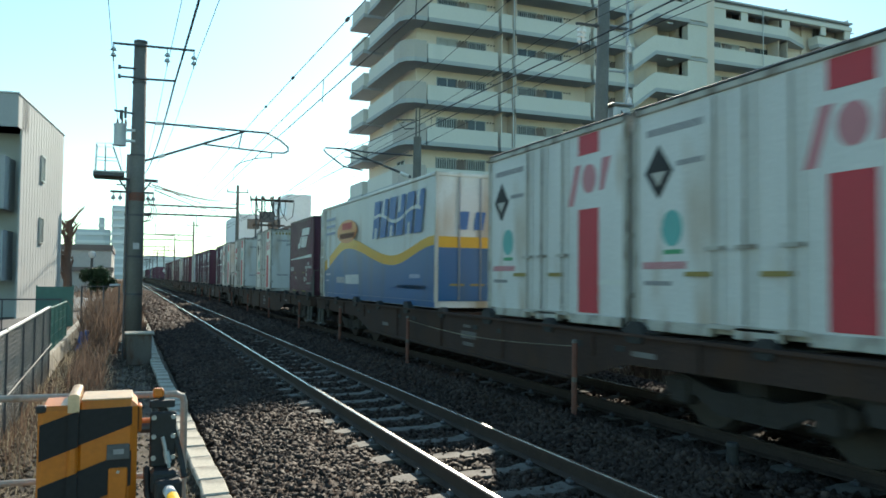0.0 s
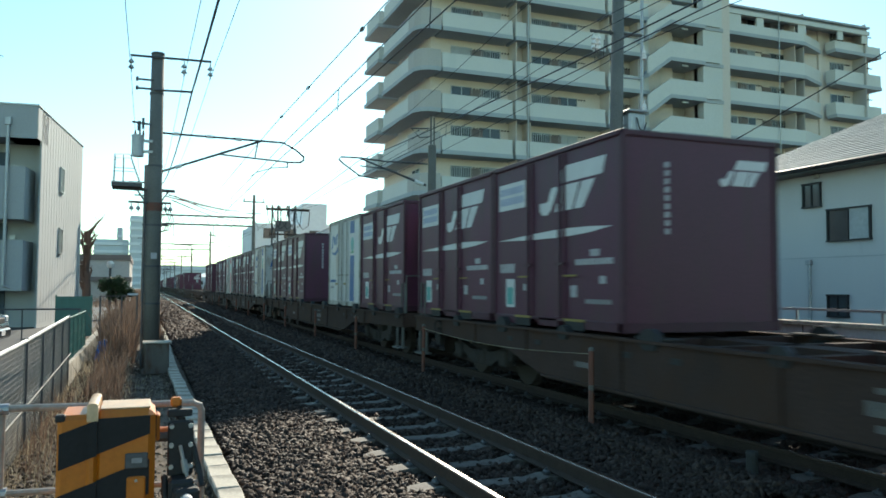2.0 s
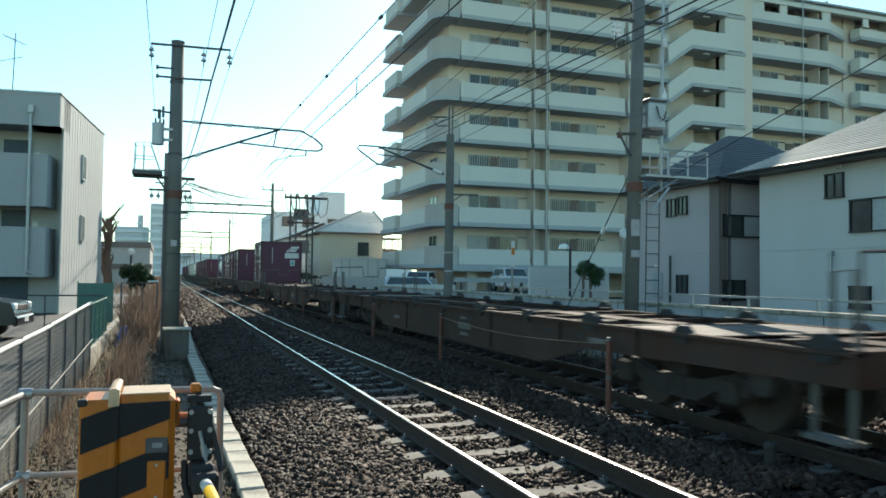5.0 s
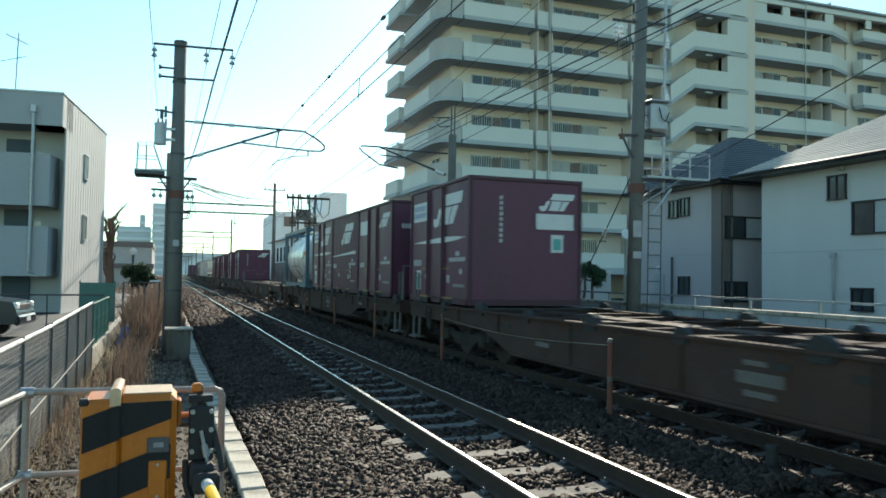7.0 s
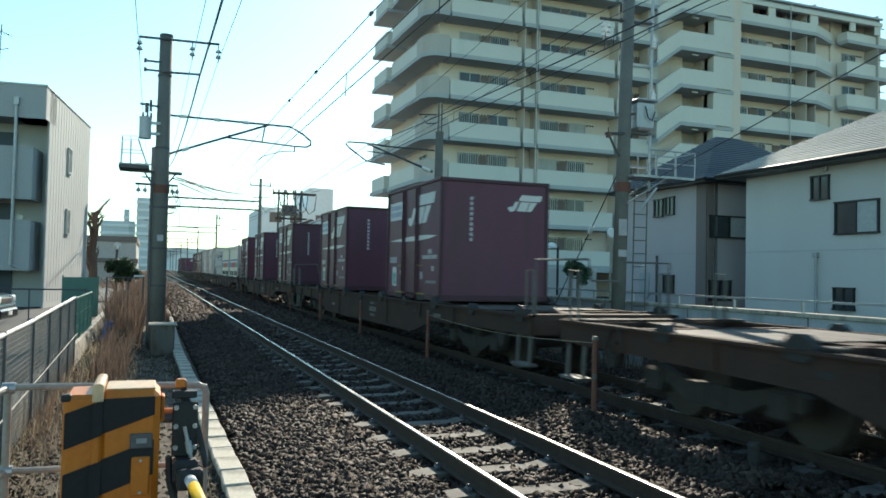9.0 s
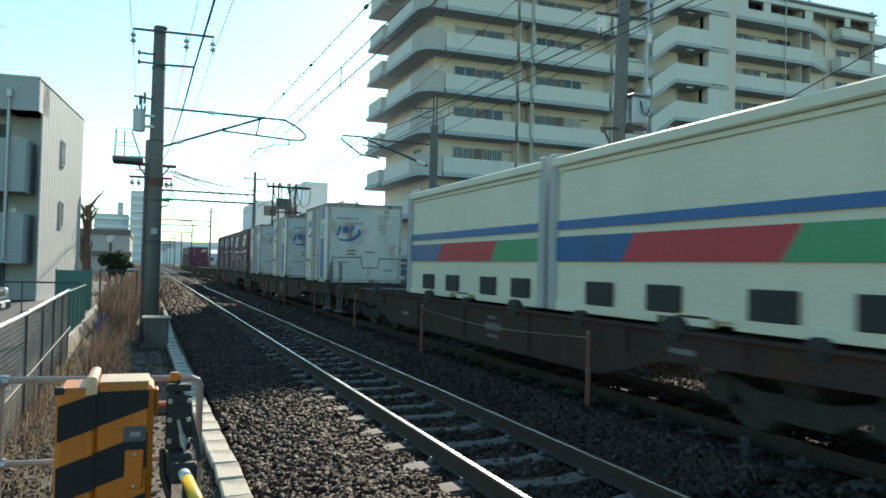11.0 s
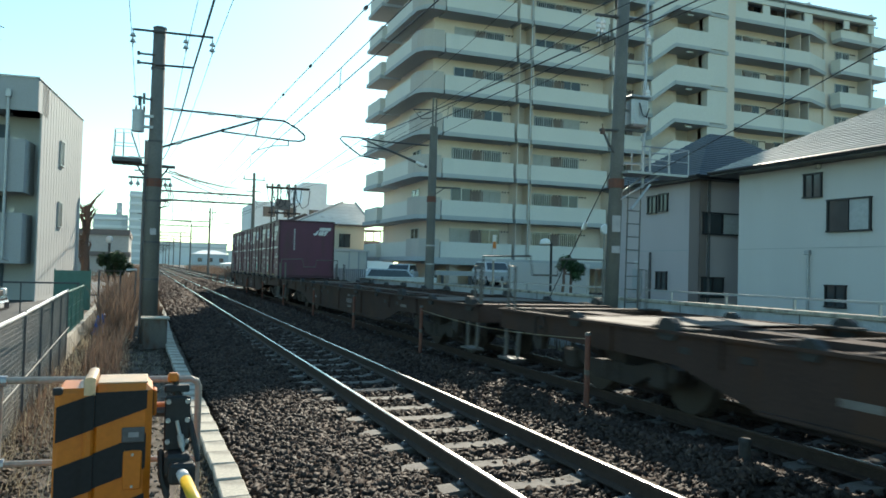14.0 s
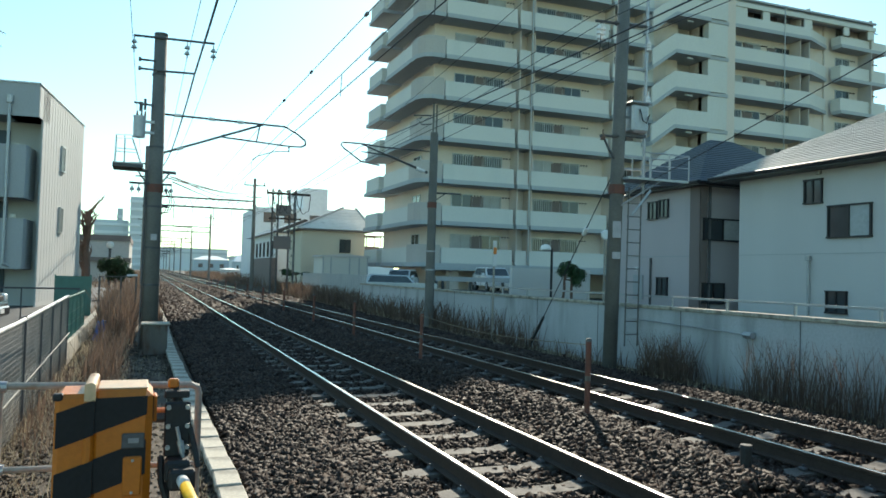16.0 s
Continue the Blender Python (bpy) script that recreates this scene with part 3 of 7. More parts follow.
        for px in (52.85, 60.2):
            part("balcony_screen", Shape().box(px, px + 0.08, 50.2, 51.6, z + 0.02, z + 2.6), M_TAUPE, a, "taupe screen between balconies")
        part("notch_wall", Shape().box(55.9, 56.3, 51.42, 52.0, z, z + 2.6), M_APT, a)
        part("slab_edge", Shape().box(40.95, 42.95, 48.82, 50.0, zl - 0.3, zl - 0.02), M_SLAB, a)
    for x in (25.17, 26.33, 33.17, 52.0):
        part("divider", Shape().box(x - 0.03, x + 0.03, 50.3, 51.6, 2.7, 25.2), M_APT, a, "thin balcony divider")
    for x in (25.9, 33.4, 49.8):
        part("drain_pipe", Shape().tube((x, 49.86, 2.4), (x, 49.86, 25), 0.045, 6), M_FRAMEL, a)
    part("stair_flank", Shape().box(35.9, 39.2, 50.42, 51.59, 2.1, 25.4), M_APT, a, "beige wall beside the stair landings")
    for x0, x1, zt in ((44.31, 45.9, 24.45), (47.55, 48.3, 24.45), (52.1, 53.0, 24.45), (56.7, 57.3, 24.45), (59.6, 60.3, 24.45)):
        part("roof_pier", Shape().box(x0, x1, 50.02, 50.16, 23.71, zt), M_PARA, a, "pale pier between the top openings")
    part("stair_core", Shape().box(41.0, 42.9, 48.9, 50.0, 2.1, 26.6), M_PARA, a)
    part("top_parapet", Shape().box(44.31, 60.4, 49.9, 50.3, 24.45, 24.8), M_PARA, a)


apartment()


def window(parent, w, h, m, dark=True, curtain=0.0, frame=M_FRAMED):
    """A window with frame, mullion and panes, set into a wall that looks along local -y."""
    t = new("window")
    t.parent = parent
    t.matrix_basis = m
    f = Shape()
    for x in (-w / 2, -0.025, w / 2 - 0.05):
        f.box(x, x + 0.05, -0.07, 0.03, 0, h)
    f.box(-w / 2 - 0.02, w / 2 + 0.02, -0.09, 0.03, -0.05, 0.0).box(-w / 2 - 0.02, w / 2 + 0.02, -0.08, 0.03, h, h + 0.05)
    part("window_frame", f, frame, t)
    part("pane", Shape().box(-w / 2 + 0.05, -0.03, -0.02, 0.0, 0.0, h), M_GLASS, t)
    part("pane", Shape().box(0.03, w / 2 - 0.05, -0.035, -0.015, 0.0, h), M_CURT if curtain else M_GLASS, t)
    return t


def hip_roof(parent, x0, x1, y0, y1, z, rise, mat_, over=0.55, courses=14):
    """A hipped roof in overlapping courses of slates, with an eave board and gutter."""
    x0, x1, y0, y1 = x0 - over, x1 + over, y0 - over, y1 + over
    inset = min(x1 - x0, y1 - y0) / 2
    for i in range(courses):
        s = Shape()
        a, b = i / courses, (i + 1.12) / courses
        b = min(b, 1.0)
        ra, rb = a * inset, b * inset
        za, zb = z + a * rise + 0.05, z + b * rise + 0.012
        A = [(x0 + ra, y0 + ra), (x1 - ra, y0 + ra), (x1 - ra, y1 - ra), (x0 + ra, y1 - ra)]
        B = [(x0 + rb, y0 + rb), (x1 - rb, y0 + rb), (x1 - rb, y1 - rb), (x0 + rb, y1 - rb)]
        for j in range(4):
            k = (j + 1) % 4
            s.add([(*A[j], za), (*A[k], za), (*B[k], zb), (*B[j], zb)], [(0, 1, 2, 3)])
            s.add([(*A[j], za - 0.03), (*A[k], za - 0.03), (*A[k], za), (*A[j], za)], [(0, 1, 2, 3)])
        part("slate_course", s, mat_, parent)
    e = Shape()
    e.box(x0, x1, y0, y1, z - 0.12, z + 0.02)
    part("eave", e, M_FRAMED, parent, "dark eave board")
    g = Shape()
    g.tube((x0 - 0.05, y0, z - 0.02), (x0 - 0.05, y1, z - 0.02), 0.06, 6).tube((x0, y0 - 0.05, z - 0.02), (x1, y0 - 0.05, z - 0.02), 0.06, 6)
    part("gutter", g, M_FRAMED, parent)


def houses():
    h = thing("house", "white rendered two-storey house with a grey slate roof", "house")
    part("wall", Shape().box(19.0, 27, 7.0, 20.95, 0, 5.2), M_HWHITE, h)
    part("belt", Shape().box(18.985, 19.0, 7.0, 20.95, 2.55, 2.575), M_LSIDE, h, "thin seam between storeys")
    hip_roof(h, 19.0, 27, 7.0, 20.95, 5.22, 2.5, M_ROOFG, 0.7, 30)
    left = pose(18.99, 0, 0, 0, 0, -90)

    def on(y, z):
        return pose(18.99, y, z, 0, 0, -90)
    window(h, 0.68, 0.66, on(17.8, 4.14))
    window(h, 1.49, 0.88, on(16.5, 3.06), curtain=1)
    window(h, 0.73, 0.58, on(16.92, 0.83))
    part("vent_hood", Shape().box(18.86, 19.0, 17.5, 17.66, 4.95, 5.1, 0.03), M_FRAMEL, h)
    part("downpipe", Shape().tube((18.93, 17.92, 0), (18.93, 17.92, 2.35), 0.045, 8).box(18.85, 19.0, 17.83, 18.01, 2.35, 2.5, 0.02), M_STEEL, h)
    p = thing("house", "pinkish grey rendered house with a blue-black slate roof", "house")
    part("wall", Shape().box(18.8, 25, 22.7, 27.85, 0, 5.2), M_HPINK, p)
    part("corner_strip", Shape().box(18.77, 18.8, 22.67, 23.25, 0, 5.2).box(18.77, 19.08, 22.66, 22.7, 0, 5.2), M_HBROWN, p, "brown corner cladding")
    part("belt", Shape().box(18.785, 18.8, 23.3, 27.85, 2.54, 2.57), M_LGREY, p)
    hip_roof(p, 18.8, 25, 22.7, 27.85, 5.22, 2.2, M_ROOFB, 0.5, 22)

    def onp(y, z):
        return pose(18.79, y, z, 0, 0, -90)
    window(p, 0.58, 0.62, onp(25.5, 4.08))
    window(p, 0.56, 0.62, onp(24.8, 4.12))
    window(p, 0.66, 0.62, onp(24.83, 1.09))
    part("back_door", Shape().box(18.74, 18.8, 26.09, 26.7, 0.84, 1.83), M_LGREY, p, "dark grey back door")
    part("wall_lamp", Shape().box(18.66, 18.8, 26.35, 26.5, 2.0, 2.15, 0.03), M_INSUL, p)
    part("downpipe", Shape().tube((18.74, 25.55, 0), (18.74, 25.55, 2.5), 0.045, 8), M_DSTEEL, p)
    part("downpipe", Shape().tube((19.15, 22.62, 0), (19.15, 22.62, 5.1), 0.05, 8), M_DSTEEL, p)
    window(p, 1.75, 0.72, pose(19.75, 22.65, 3.18), curtain=1)
    window(p, 0.98, 0.66, pose(19.35, 22.65, 0.88))


houses()


def left_flats():
    """Three storeys with recessed galleries on the front and a sided flank."""
    a = math.degrees(math.atan2(0.87, 8.3))
    b = thing("apartment_building", "grey three-storey apartment house with recessed galleries and dark doors", "building", m=pose(-3.72, 31.0, 0, 0, 0, -a))
    part("wall", Shape().box(-12, -0.0, 1.5, 8.4, 0, 8.05), M_LSIDE, b)
    part("flank", Shape().box(-1.05, 0.0, 0.0, 1.5, 6.88, 8.05).box(-0.06, 0.0, 0.55, 1.5, 0, 8.05), M_LSIDE, b)
    for i in range(17):
        y = 0.6 + i * 0.45
        part("siding_joint", Shape().box(0.0, 0.006, y, y + 0.015, 0.2, 8.0), M_LGREY, b)
    part("parapet", Shape().box(-12, -0.01, -0.06, 1.5, 6.88, 8.06), M_LGREY, b, "grey roof parapet")
    part("roof_edge", Shape().box(-12.05, 0.03, -0.1, 8.45, 8.06, 8.12), M_STEEL, b)
    for z, zt in ((1.4, 3.2), (3.95, 5.85)):
        part("gallery_parapet", Shape().box(-12, -0.5, -0.04, 0.1, z, zt).box(-0.5, -0.38, -0.04, 1.4, z, zt), M_LGREY, b, "grey gallery parapet")
        part("gallery_floor", Shape().box(-12, -0.42, 0.1, 1.5, z + 0.1, z + 0.5), M_LGREY, b)
    for z in (0.02, 1.95, 4.6):
        for x in (-1.75, -4.6):
            part("flat_door", Shape().box(x - 0.5, x + 0.45, 1.42, 1.5, z, z + 1.95), M_DOORB, b, "dark blue metal door")
            part("name_plate", Shape().box(x + 0.55, x + 0.75, 1.46, 1.5, z + 1.35, z + 1.5), M_FRAMEL, b)
        window(b, 0.9, 1.0, pose(-3.1, 1.5, z + 0.85), frame=M_FRAMEL)
    part("downpipe", Shape().tube((-0.95, -0.14, 1.6), (-0.95, -0.14, 7.4), 0.055, 8).box(-1.05, -0.85, -0.22, -0.06, 7.3, 7.6, 0.02).tube((-0.95, -0.14, 1.6), (-0.6, 0.1, 1.4), 0.05, 8), M_STEEL, b)
    for z in (5.42, 2.93):
        w = window(b, 0.62, 0.95, pose(0.0, 4.0, z, 0, 0, 90), frame=M_FRAMEL)
    part("rear_block", Shape().box(-8, -0.75, 8.4, 12, 0, 6.4), M_LSIDE, b, "lower rear block")
    ant = thing("roof_antenna", "thin television antenna on the flat roof", "antenna", m=pose(-5.4, 31.6, 8.11))
    part("mast", Shape().tube((0, 0, 0), (0.05, 0, 2.2), 0.018, 6), M_DSTEEL, ant)
    el = Shape().tube((-0.5, 0, 1.1), (0.3, 0, 1.35), 0.012, 5).tube((-0.35, 0, 2.1), (0.4, 0, 1.8), 0.012, 5)
    for i in range(5):
        el.tube((-0.3 + i * 0.14, -0.3, 2.08 - i * 0.06), (-0.3 + i * 0.14, 0.3, 2.08 - i * 0.06), 0.008, 4)
    part("element", el, M_DSTEEL, ant)


left_flats()


def far_town():
    """Buildings further along the line."""
    y = thing("house", "cream yellow house with a pale tiled hip roof", "house")
    part("wall", Shape().box(12.2, 17.7, 64.5, 70.2, 0, 5.08), M_YHOUSE, y)
    ridge = [(16.4, 67.2, 7.3), (17.5, 67.2, 7.3)]
    low = [(11.7, 63.9, 5.2), (18.3, 63.9, 5.2), (18.3, 70.8, 5.2), (11.7, 70.8, 5.2)]
    top = [ridge[0], ridge[1], ridge[1], ridge[0]]
    low, top = [Vector(p) for p in low], [Vector(p) for p in top]
    n = 15
    for i in range(n):
        s = Shape()
        for j in range(4):
            k = (j + 1) % 4
            a, b, c, d = low[j].lerp(top[j], i / n), low[k].lerp(top[k], i / n), low[k].lerp(top[k], (i + 1) / n), low[j].lerp(top[j], (i + 1) / n)
            up, dn = Vector((0, 0, 0.05)), Vector((0, 0, 0.012))
            s.add([a + up, b + up, c + dn, d + dn], [(0, 1, 2, 3)])
            s.add([a - dn, b - dn, b + up, a + up], [(0, 1, 2, 3)])
        part("tile_course", s, M_TILE, y)
    for p, q in ((low[0], top[0]), (low[1], top[1])):
        for i in range(14):
            a, b = p.lerp(q, i / 14), p.lerp(q, (i + 0.9) / 14)
            part("hip_tile", Shape().tube((a.x, a.y, a.z + 0.07), (b.x, b.y, b.z + 0.07), 0.10, 8), M_SLAB, y, "grey hip tile")
    part("eave", Shape().box(11.7, 18.3, 63.9, 70.8, 5.08, 5.2), M_HBROWN, y, "brown eave board")
    window(y, 0.95, 1.05, pose(15.95, 64.48, 3.3))
    part("balcony", Shape().box(17.7, 19.0, 64.5, 67, 3.0, 3.9), M_HBROWN, y)
    part("balcony_roof", Shape().box(17.6, 19.4, 64.3, 67, 4.75, 4.85), M_HBROWN, y)
    for x in (17.8, 18.5, 19.1):
        part("balcony_post", Shape().box(x, x + 0.08, 64.5, 64.58, 3.9, 4.75), M_HBROWN, y)
    s = thing("storage_shed", "pale green-grey metal storage shed", "shed", m=pose(14.1, 57.6, 0))
    part("wall", Shape().box(-1.5, 2.0, 0, 3.5, 0, 2.75), M_PARA, s)
    part("roof", Shape().prism([(-1.65, 2.75), (2.15, 2.75), (2.1, 2.86), (0.25, 3.0), (-1.6, 2.86)], "y", -0.12, 3.6), M_HWHITE, s)
    for x in (-1.5, -0.9, 0.55, 1.3, 1.95):
        part("post", Shape().box(x - 0.04, x + 0.04, -0.04, 0.0, 0, 2.75), M_SLAB, s)
    f = thing("slat_fence", "pale vertical slat fence beside the railway", "fence", m=pose(10.4, 37.5, 0))
    for i in range(40):
        part("slat", Shape().box(0, 0.04, i * 0.42, i * 0.42 + 0.22, 0, 1.5), M_LSIDE, f)
    d = thing("house", "dark wooden terrace of narrow houses", "house")
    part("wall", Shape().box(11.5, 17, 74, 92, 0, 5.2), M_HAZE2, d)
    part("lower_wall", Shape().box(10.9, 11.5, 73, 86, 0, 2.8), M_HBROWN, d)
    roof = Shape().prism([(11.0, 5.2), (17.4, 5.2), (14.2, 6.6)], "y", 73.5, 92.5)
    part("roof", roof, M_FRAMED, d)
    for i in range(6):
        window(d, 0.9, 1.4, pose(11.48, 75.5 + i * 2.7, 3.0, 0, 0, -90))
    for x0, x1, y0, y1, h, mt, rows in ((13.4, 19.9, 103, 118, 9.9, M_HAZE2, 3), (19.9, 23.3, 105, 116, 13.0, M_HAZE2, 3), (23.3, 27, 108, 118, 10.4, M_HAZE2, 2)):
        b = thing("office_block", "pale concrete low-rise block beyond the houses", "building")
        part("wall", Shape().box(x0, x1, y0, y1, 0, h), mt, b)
        for r in range(rows):
            for i in range(2):
                window(b, 1.6, 1.2, pose(x0 + 1.8 + i * 2.7, y0 - 0.01, 2 + r * 3.0))
    w = thing("warehouse", "low grey warehouse with a dark roof edge", "building")
    part("wall", Shape().box(-16, -1.6, 90, 110, 0, 4.3), M_FARWALL, w)
    part("roof", Shape().box(-16.1, -1.5, 89.8, 110, 4.3, 4.9), M_HBROWN, w)
    part("annex", Shape().box(-12, -1.4, 84, 90, 0, 2.0), M_FARWALL, w)
    part("annex_roof", Shape().box(-12.2, -1.3, 83.6, 90, 2.0, 2.45), M_HBROWN, w)
    # the haze over these towers comes only from their wall colours
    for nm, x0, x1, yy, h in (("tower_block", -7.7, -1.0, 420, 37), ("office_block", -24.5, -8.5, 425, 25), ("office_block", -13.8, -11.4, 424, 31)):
        b = thing(nm, "distant apartment tower with haze painted into its pale walls", "building")
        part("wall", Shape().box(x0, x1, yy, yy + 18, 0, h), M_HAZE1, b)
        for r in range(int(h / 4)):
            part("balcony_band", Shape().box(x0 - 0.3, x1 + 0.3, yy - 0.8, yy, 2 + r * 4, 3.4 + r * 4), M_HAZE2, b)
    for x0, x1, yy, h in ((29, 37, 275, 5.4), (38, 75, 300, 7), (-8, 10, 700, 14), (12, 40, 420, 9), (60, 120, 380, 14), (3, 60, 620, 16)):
        b = thing("far_building", "distant low building with haze painted into its pale walls", "building")
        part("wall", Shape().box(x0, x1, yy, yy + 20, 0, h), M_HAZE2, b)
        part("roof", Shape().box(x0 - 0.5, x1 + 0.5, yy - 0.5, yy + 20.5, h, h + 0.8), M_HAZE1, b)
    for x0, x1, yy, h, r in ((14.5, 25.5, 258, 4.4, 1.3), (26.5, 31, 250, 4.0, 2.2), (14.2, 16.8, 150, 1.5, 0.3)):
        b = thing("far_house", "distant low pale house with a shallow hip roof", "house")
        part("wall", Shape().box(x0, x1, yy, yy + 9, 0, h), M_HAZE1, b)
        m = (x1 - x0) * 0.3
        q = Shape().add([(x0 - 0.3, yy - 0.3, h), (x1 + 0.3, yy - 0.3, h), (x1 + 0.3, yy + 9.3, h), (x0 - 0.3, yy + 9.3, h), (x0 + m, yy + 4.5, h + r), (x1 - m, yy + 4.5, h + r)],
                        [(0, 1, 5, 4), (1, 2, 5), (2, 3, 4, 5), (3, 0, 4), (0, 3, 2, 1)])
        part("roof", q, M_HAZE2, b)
        for i in range(3):
            window(b, (x1 - x0) * 0.12, h * 0.25, pose(x0 + (x1 - x0) * (0.2 + 0.3 * i), yy - 0.01, h * 0.45))


far_town()


# ---- the goods train ----
SPEED = 24.5
MOVING = []


def rides(ob, s):
    """Notes a thing that goes with the train; s is its place along the line at the start."""
    ob.matrix_basis = pose(TRACK_2, s, 0)
    MOVING.append((ob, s))


def bogie(parent, y):
    b = new("bogie")
    b.parent = parent
    b.location = (0, y, 0)
    f = Shape()
    for sx in (-1, 1):
        x = sx * 0.98
        f.prism([(-1.25, 0.55), (-0.95, 0.62), (-0.45, 0.50), (0.45, 0.50), (0.95, 0.62), (1.25, 0.55), (1.2, 0.40), (0.75, 0.42), (0.4, 0.26), (-0.4, 0.26), (-0.75, 0.42), (-1.2, 0.40)], "x", x - 0.06, x + 0.06)
    f.box(-1.0, 1.0, -0.18, 0.18, 0.40, 0.66, 0.02)
    part("bogie_frame", f, M_BOGIE, b)
    for sx in (-1, 1):
        for sy in (-0.14, 0.14):
            part("spring", Shape().tube((sx * 1.0, sy, 0.3), (sx * 1.0, sy, 0.52), 0.075, 8), M_BOGIE, b)
        for wy in (-0.95, 0.95):
            part("axle_box", Shape().box(sx * 1.0 - 0.1, sx * 1.0 + 0.1, wy - 0.14, wy + 0.14, 0.30, 0.58, 0.03), M_BOGIE, b)
            w = Shape()
            x = sx * HALF
            w.tube((x - 0.06, wy, 0.43), (x + 0.06, wy, 0.43), 0.43, 20).tube((x - sx * 0.07, wy, 0.43), (x - sx * 0.045, wy, 0.43), 0.46, 20)
            w.tube((x + sx * 0.05, wy, 0.43), (x + sx * 0.10, wy, 0.43), 0.12, 10)
            part("wheel", w, M_TREAD, b)
    for wy in (-0.95, 0.95):
        part("axle", Shape().tube((-0.6, wy, 0.43), (0.6, wy, 0.43), 0.08, 8), M_BOGIE, b)


def wagon_master():
    """A flat wagon for containers: 20 m deck on two bogies, origin at its middle on the rail."""
    w = thing("container_wagon", "brown-grey flat container wagon with fish-bellied sills", "goods wagon", "wagons of the train")
    for sx in (-1, 1):
        s = Shape()
        x = sx * 1.28
        sill = [(-9.9, 1.02), (9.9, 1.02), (9.9, 0.72), (7.9, 0.70), (5.6, 0.66), (4.4, 0.36), (-4.4, 0.36), (-5.6, 0.66), (-7.9, 0.70), (-9.9, 0.72)]
        s.prism(sill, "x", x - 0.02, x + 0.02)
        for z in (0.985, 0.36):
            s.box(x - 0.07, x + 0.07, -9.9 if z > 0.9 else -4.4, 9.9 if z > 0.9 else 4.4, z, z + 0.035)
        part("side_sill", s, M_WAGON, w)
        for y in (-6.8, -4.9, -2.45, 0, 2.45, 4.9, 6.8):
            part("stiffener", Shape().box(x - 0.055, x + 0.055, y - 0.02, y + 0.02, 0.40 if abs(y) < 4.6 else 0.70, 0.985), M_WAGON, w)
        for y in (-5.0, -1.9, 1.9, 5.0):
            for k in (-0.45, 0.45):
                # thin black pieces on the sill paint the shade of its holes
                part("lashing_hole", Shape().box(x + sx * 0.021, x + sx * 0.026, y + k - 0.09, y + k + 0.09, 0.79, 0.86, 0.002), M_BLK, w)
        for i in range(-2, 3):
            for k, h, l in ((-1.91, 1.15, 0.19), (0.0, 1.10, 0.15)):
                y = i * 3.82 + k
                part("locking_hump", Shape().prism([(y - l * 0.6, 0.91), (y - l, 1.0), (y - l * 0.75, h - 0.05), (y - l * 0.3, h), (y + l * 0.4, h), (y + l * 0.8, h - 0.06), (y + l, 1.0), (y + l * 0.5, 0.91)], "x", x - 0.05, x + 0.05), M_BLK, w)
        for y, a, b in ((3.1, 0.58, 0.70), (-6.1, 0.76, 0.87)):
            part("stencil_bar", Shape().box(x + sx * 0.021, x + sx * 0.024, y, y + 0.42, a, b - 0.05), M_DUSTY, w, "dusty stencilled lettering bar")
        if sx < 0:
            for k, (y0, z0, z1, n) in enumerate(((-0.95, 0.62, 0.74, 6), (-1.05, 0.50, 0.56, 4), (-1.05, 0.80, 0.85, 3))):
                for i in range(n):
                    part("stencil_bar", Shape().box(x - 0.0245, x - 0.021, y0 - i * 0.105, y0 - i * 0.105 + 0.08, z0, z1), M_DUSTY, w, "dusty stencilled lettering bar")
        for y in (-9.62, 9.55):
            part("step", Shape().path([(sx * 1.25, y + 0.2, 0.75), (sx * 1.27, y + 0.2, 0.28), (sx * 1.27, y - 0.2, 0.28), (sx * 1.25, y - 0.2, 0.75)], 0.034)
                 .box(sx * 1.27 - 0.11, sx * 1.27 + 0.11, y - 0.24, y + 0.24, 0.25, 0.285), M_DULL, w, "grey steel shunter's step")
    c = Shape()
    c.box(-0.22, 0.22, -9.8, 9.8, 0.78, 1.0)
    for y in np.arange(-9.6, 9.7, 1.2):
        c.box(-1.2, 1.2, y - 0.07, y + 0.07, 0.82, 1.0)
    c.box(-1.27, 1.27, 9.6, 9.9, 0.72, 1.03).box(-1.27, 1.27, -9.9, -9.6, 0.72, 1.03)
    for y0, y1 in ((-8.0, -6.4), (6.4, 8.0)):
        part("deck_plate", Shape().box(-1.19, 1.19, y0, y1, 1.002, 1.014), M_PLATE, w, "worn deck plate with sun glare in its pale grey")
    part("centre_frame", c, M_WAGON, w)
    for i in range(-2, 3):
        for dy in (-1.7, 1.7):
            for sx in (-1, 1):
                y = i * 3.82 + dy
                part("container_clamp", Shape().box(sx * 1.17 - 0.09, sx * 1.17 + 0.09, y - 0.13, y + 0.13, 1.02, 1.055, 0.01), M_BOGIE, w)
    for y in (-7.15, 7.15):
        bogie(w, y)
    part("brake_cylinder", Shape().box(-0.9, -0.3, -2.6, -1.6, 0.42, 0.78, 0.03), M_BOGIE, w)
    part("air_tank", Shape().tube((0.6, -1.2, 0.6), (0.6, 0.4, 0.6), 0.2, 10), M_BOGIE, w)
    part("valve_box", Shape().box(0.2, 0.9, 1.6, 2.4, 0.45, 0.75, 0.02), M_BOGIE, w)
    for k, y in enumerate((-8.75, 8.75)):
        for sx in (-1, 1):
            part("end_bracket", Shape().prism([(y - 0.18, 0.72), (y + 0.18, 0.72), (y + 0.10, 0.50), (y - 0.10, 0.50)], "x", sx * 1.2 - 0.05, sx * 1.2 + 0.05), M_BOGIE, w)
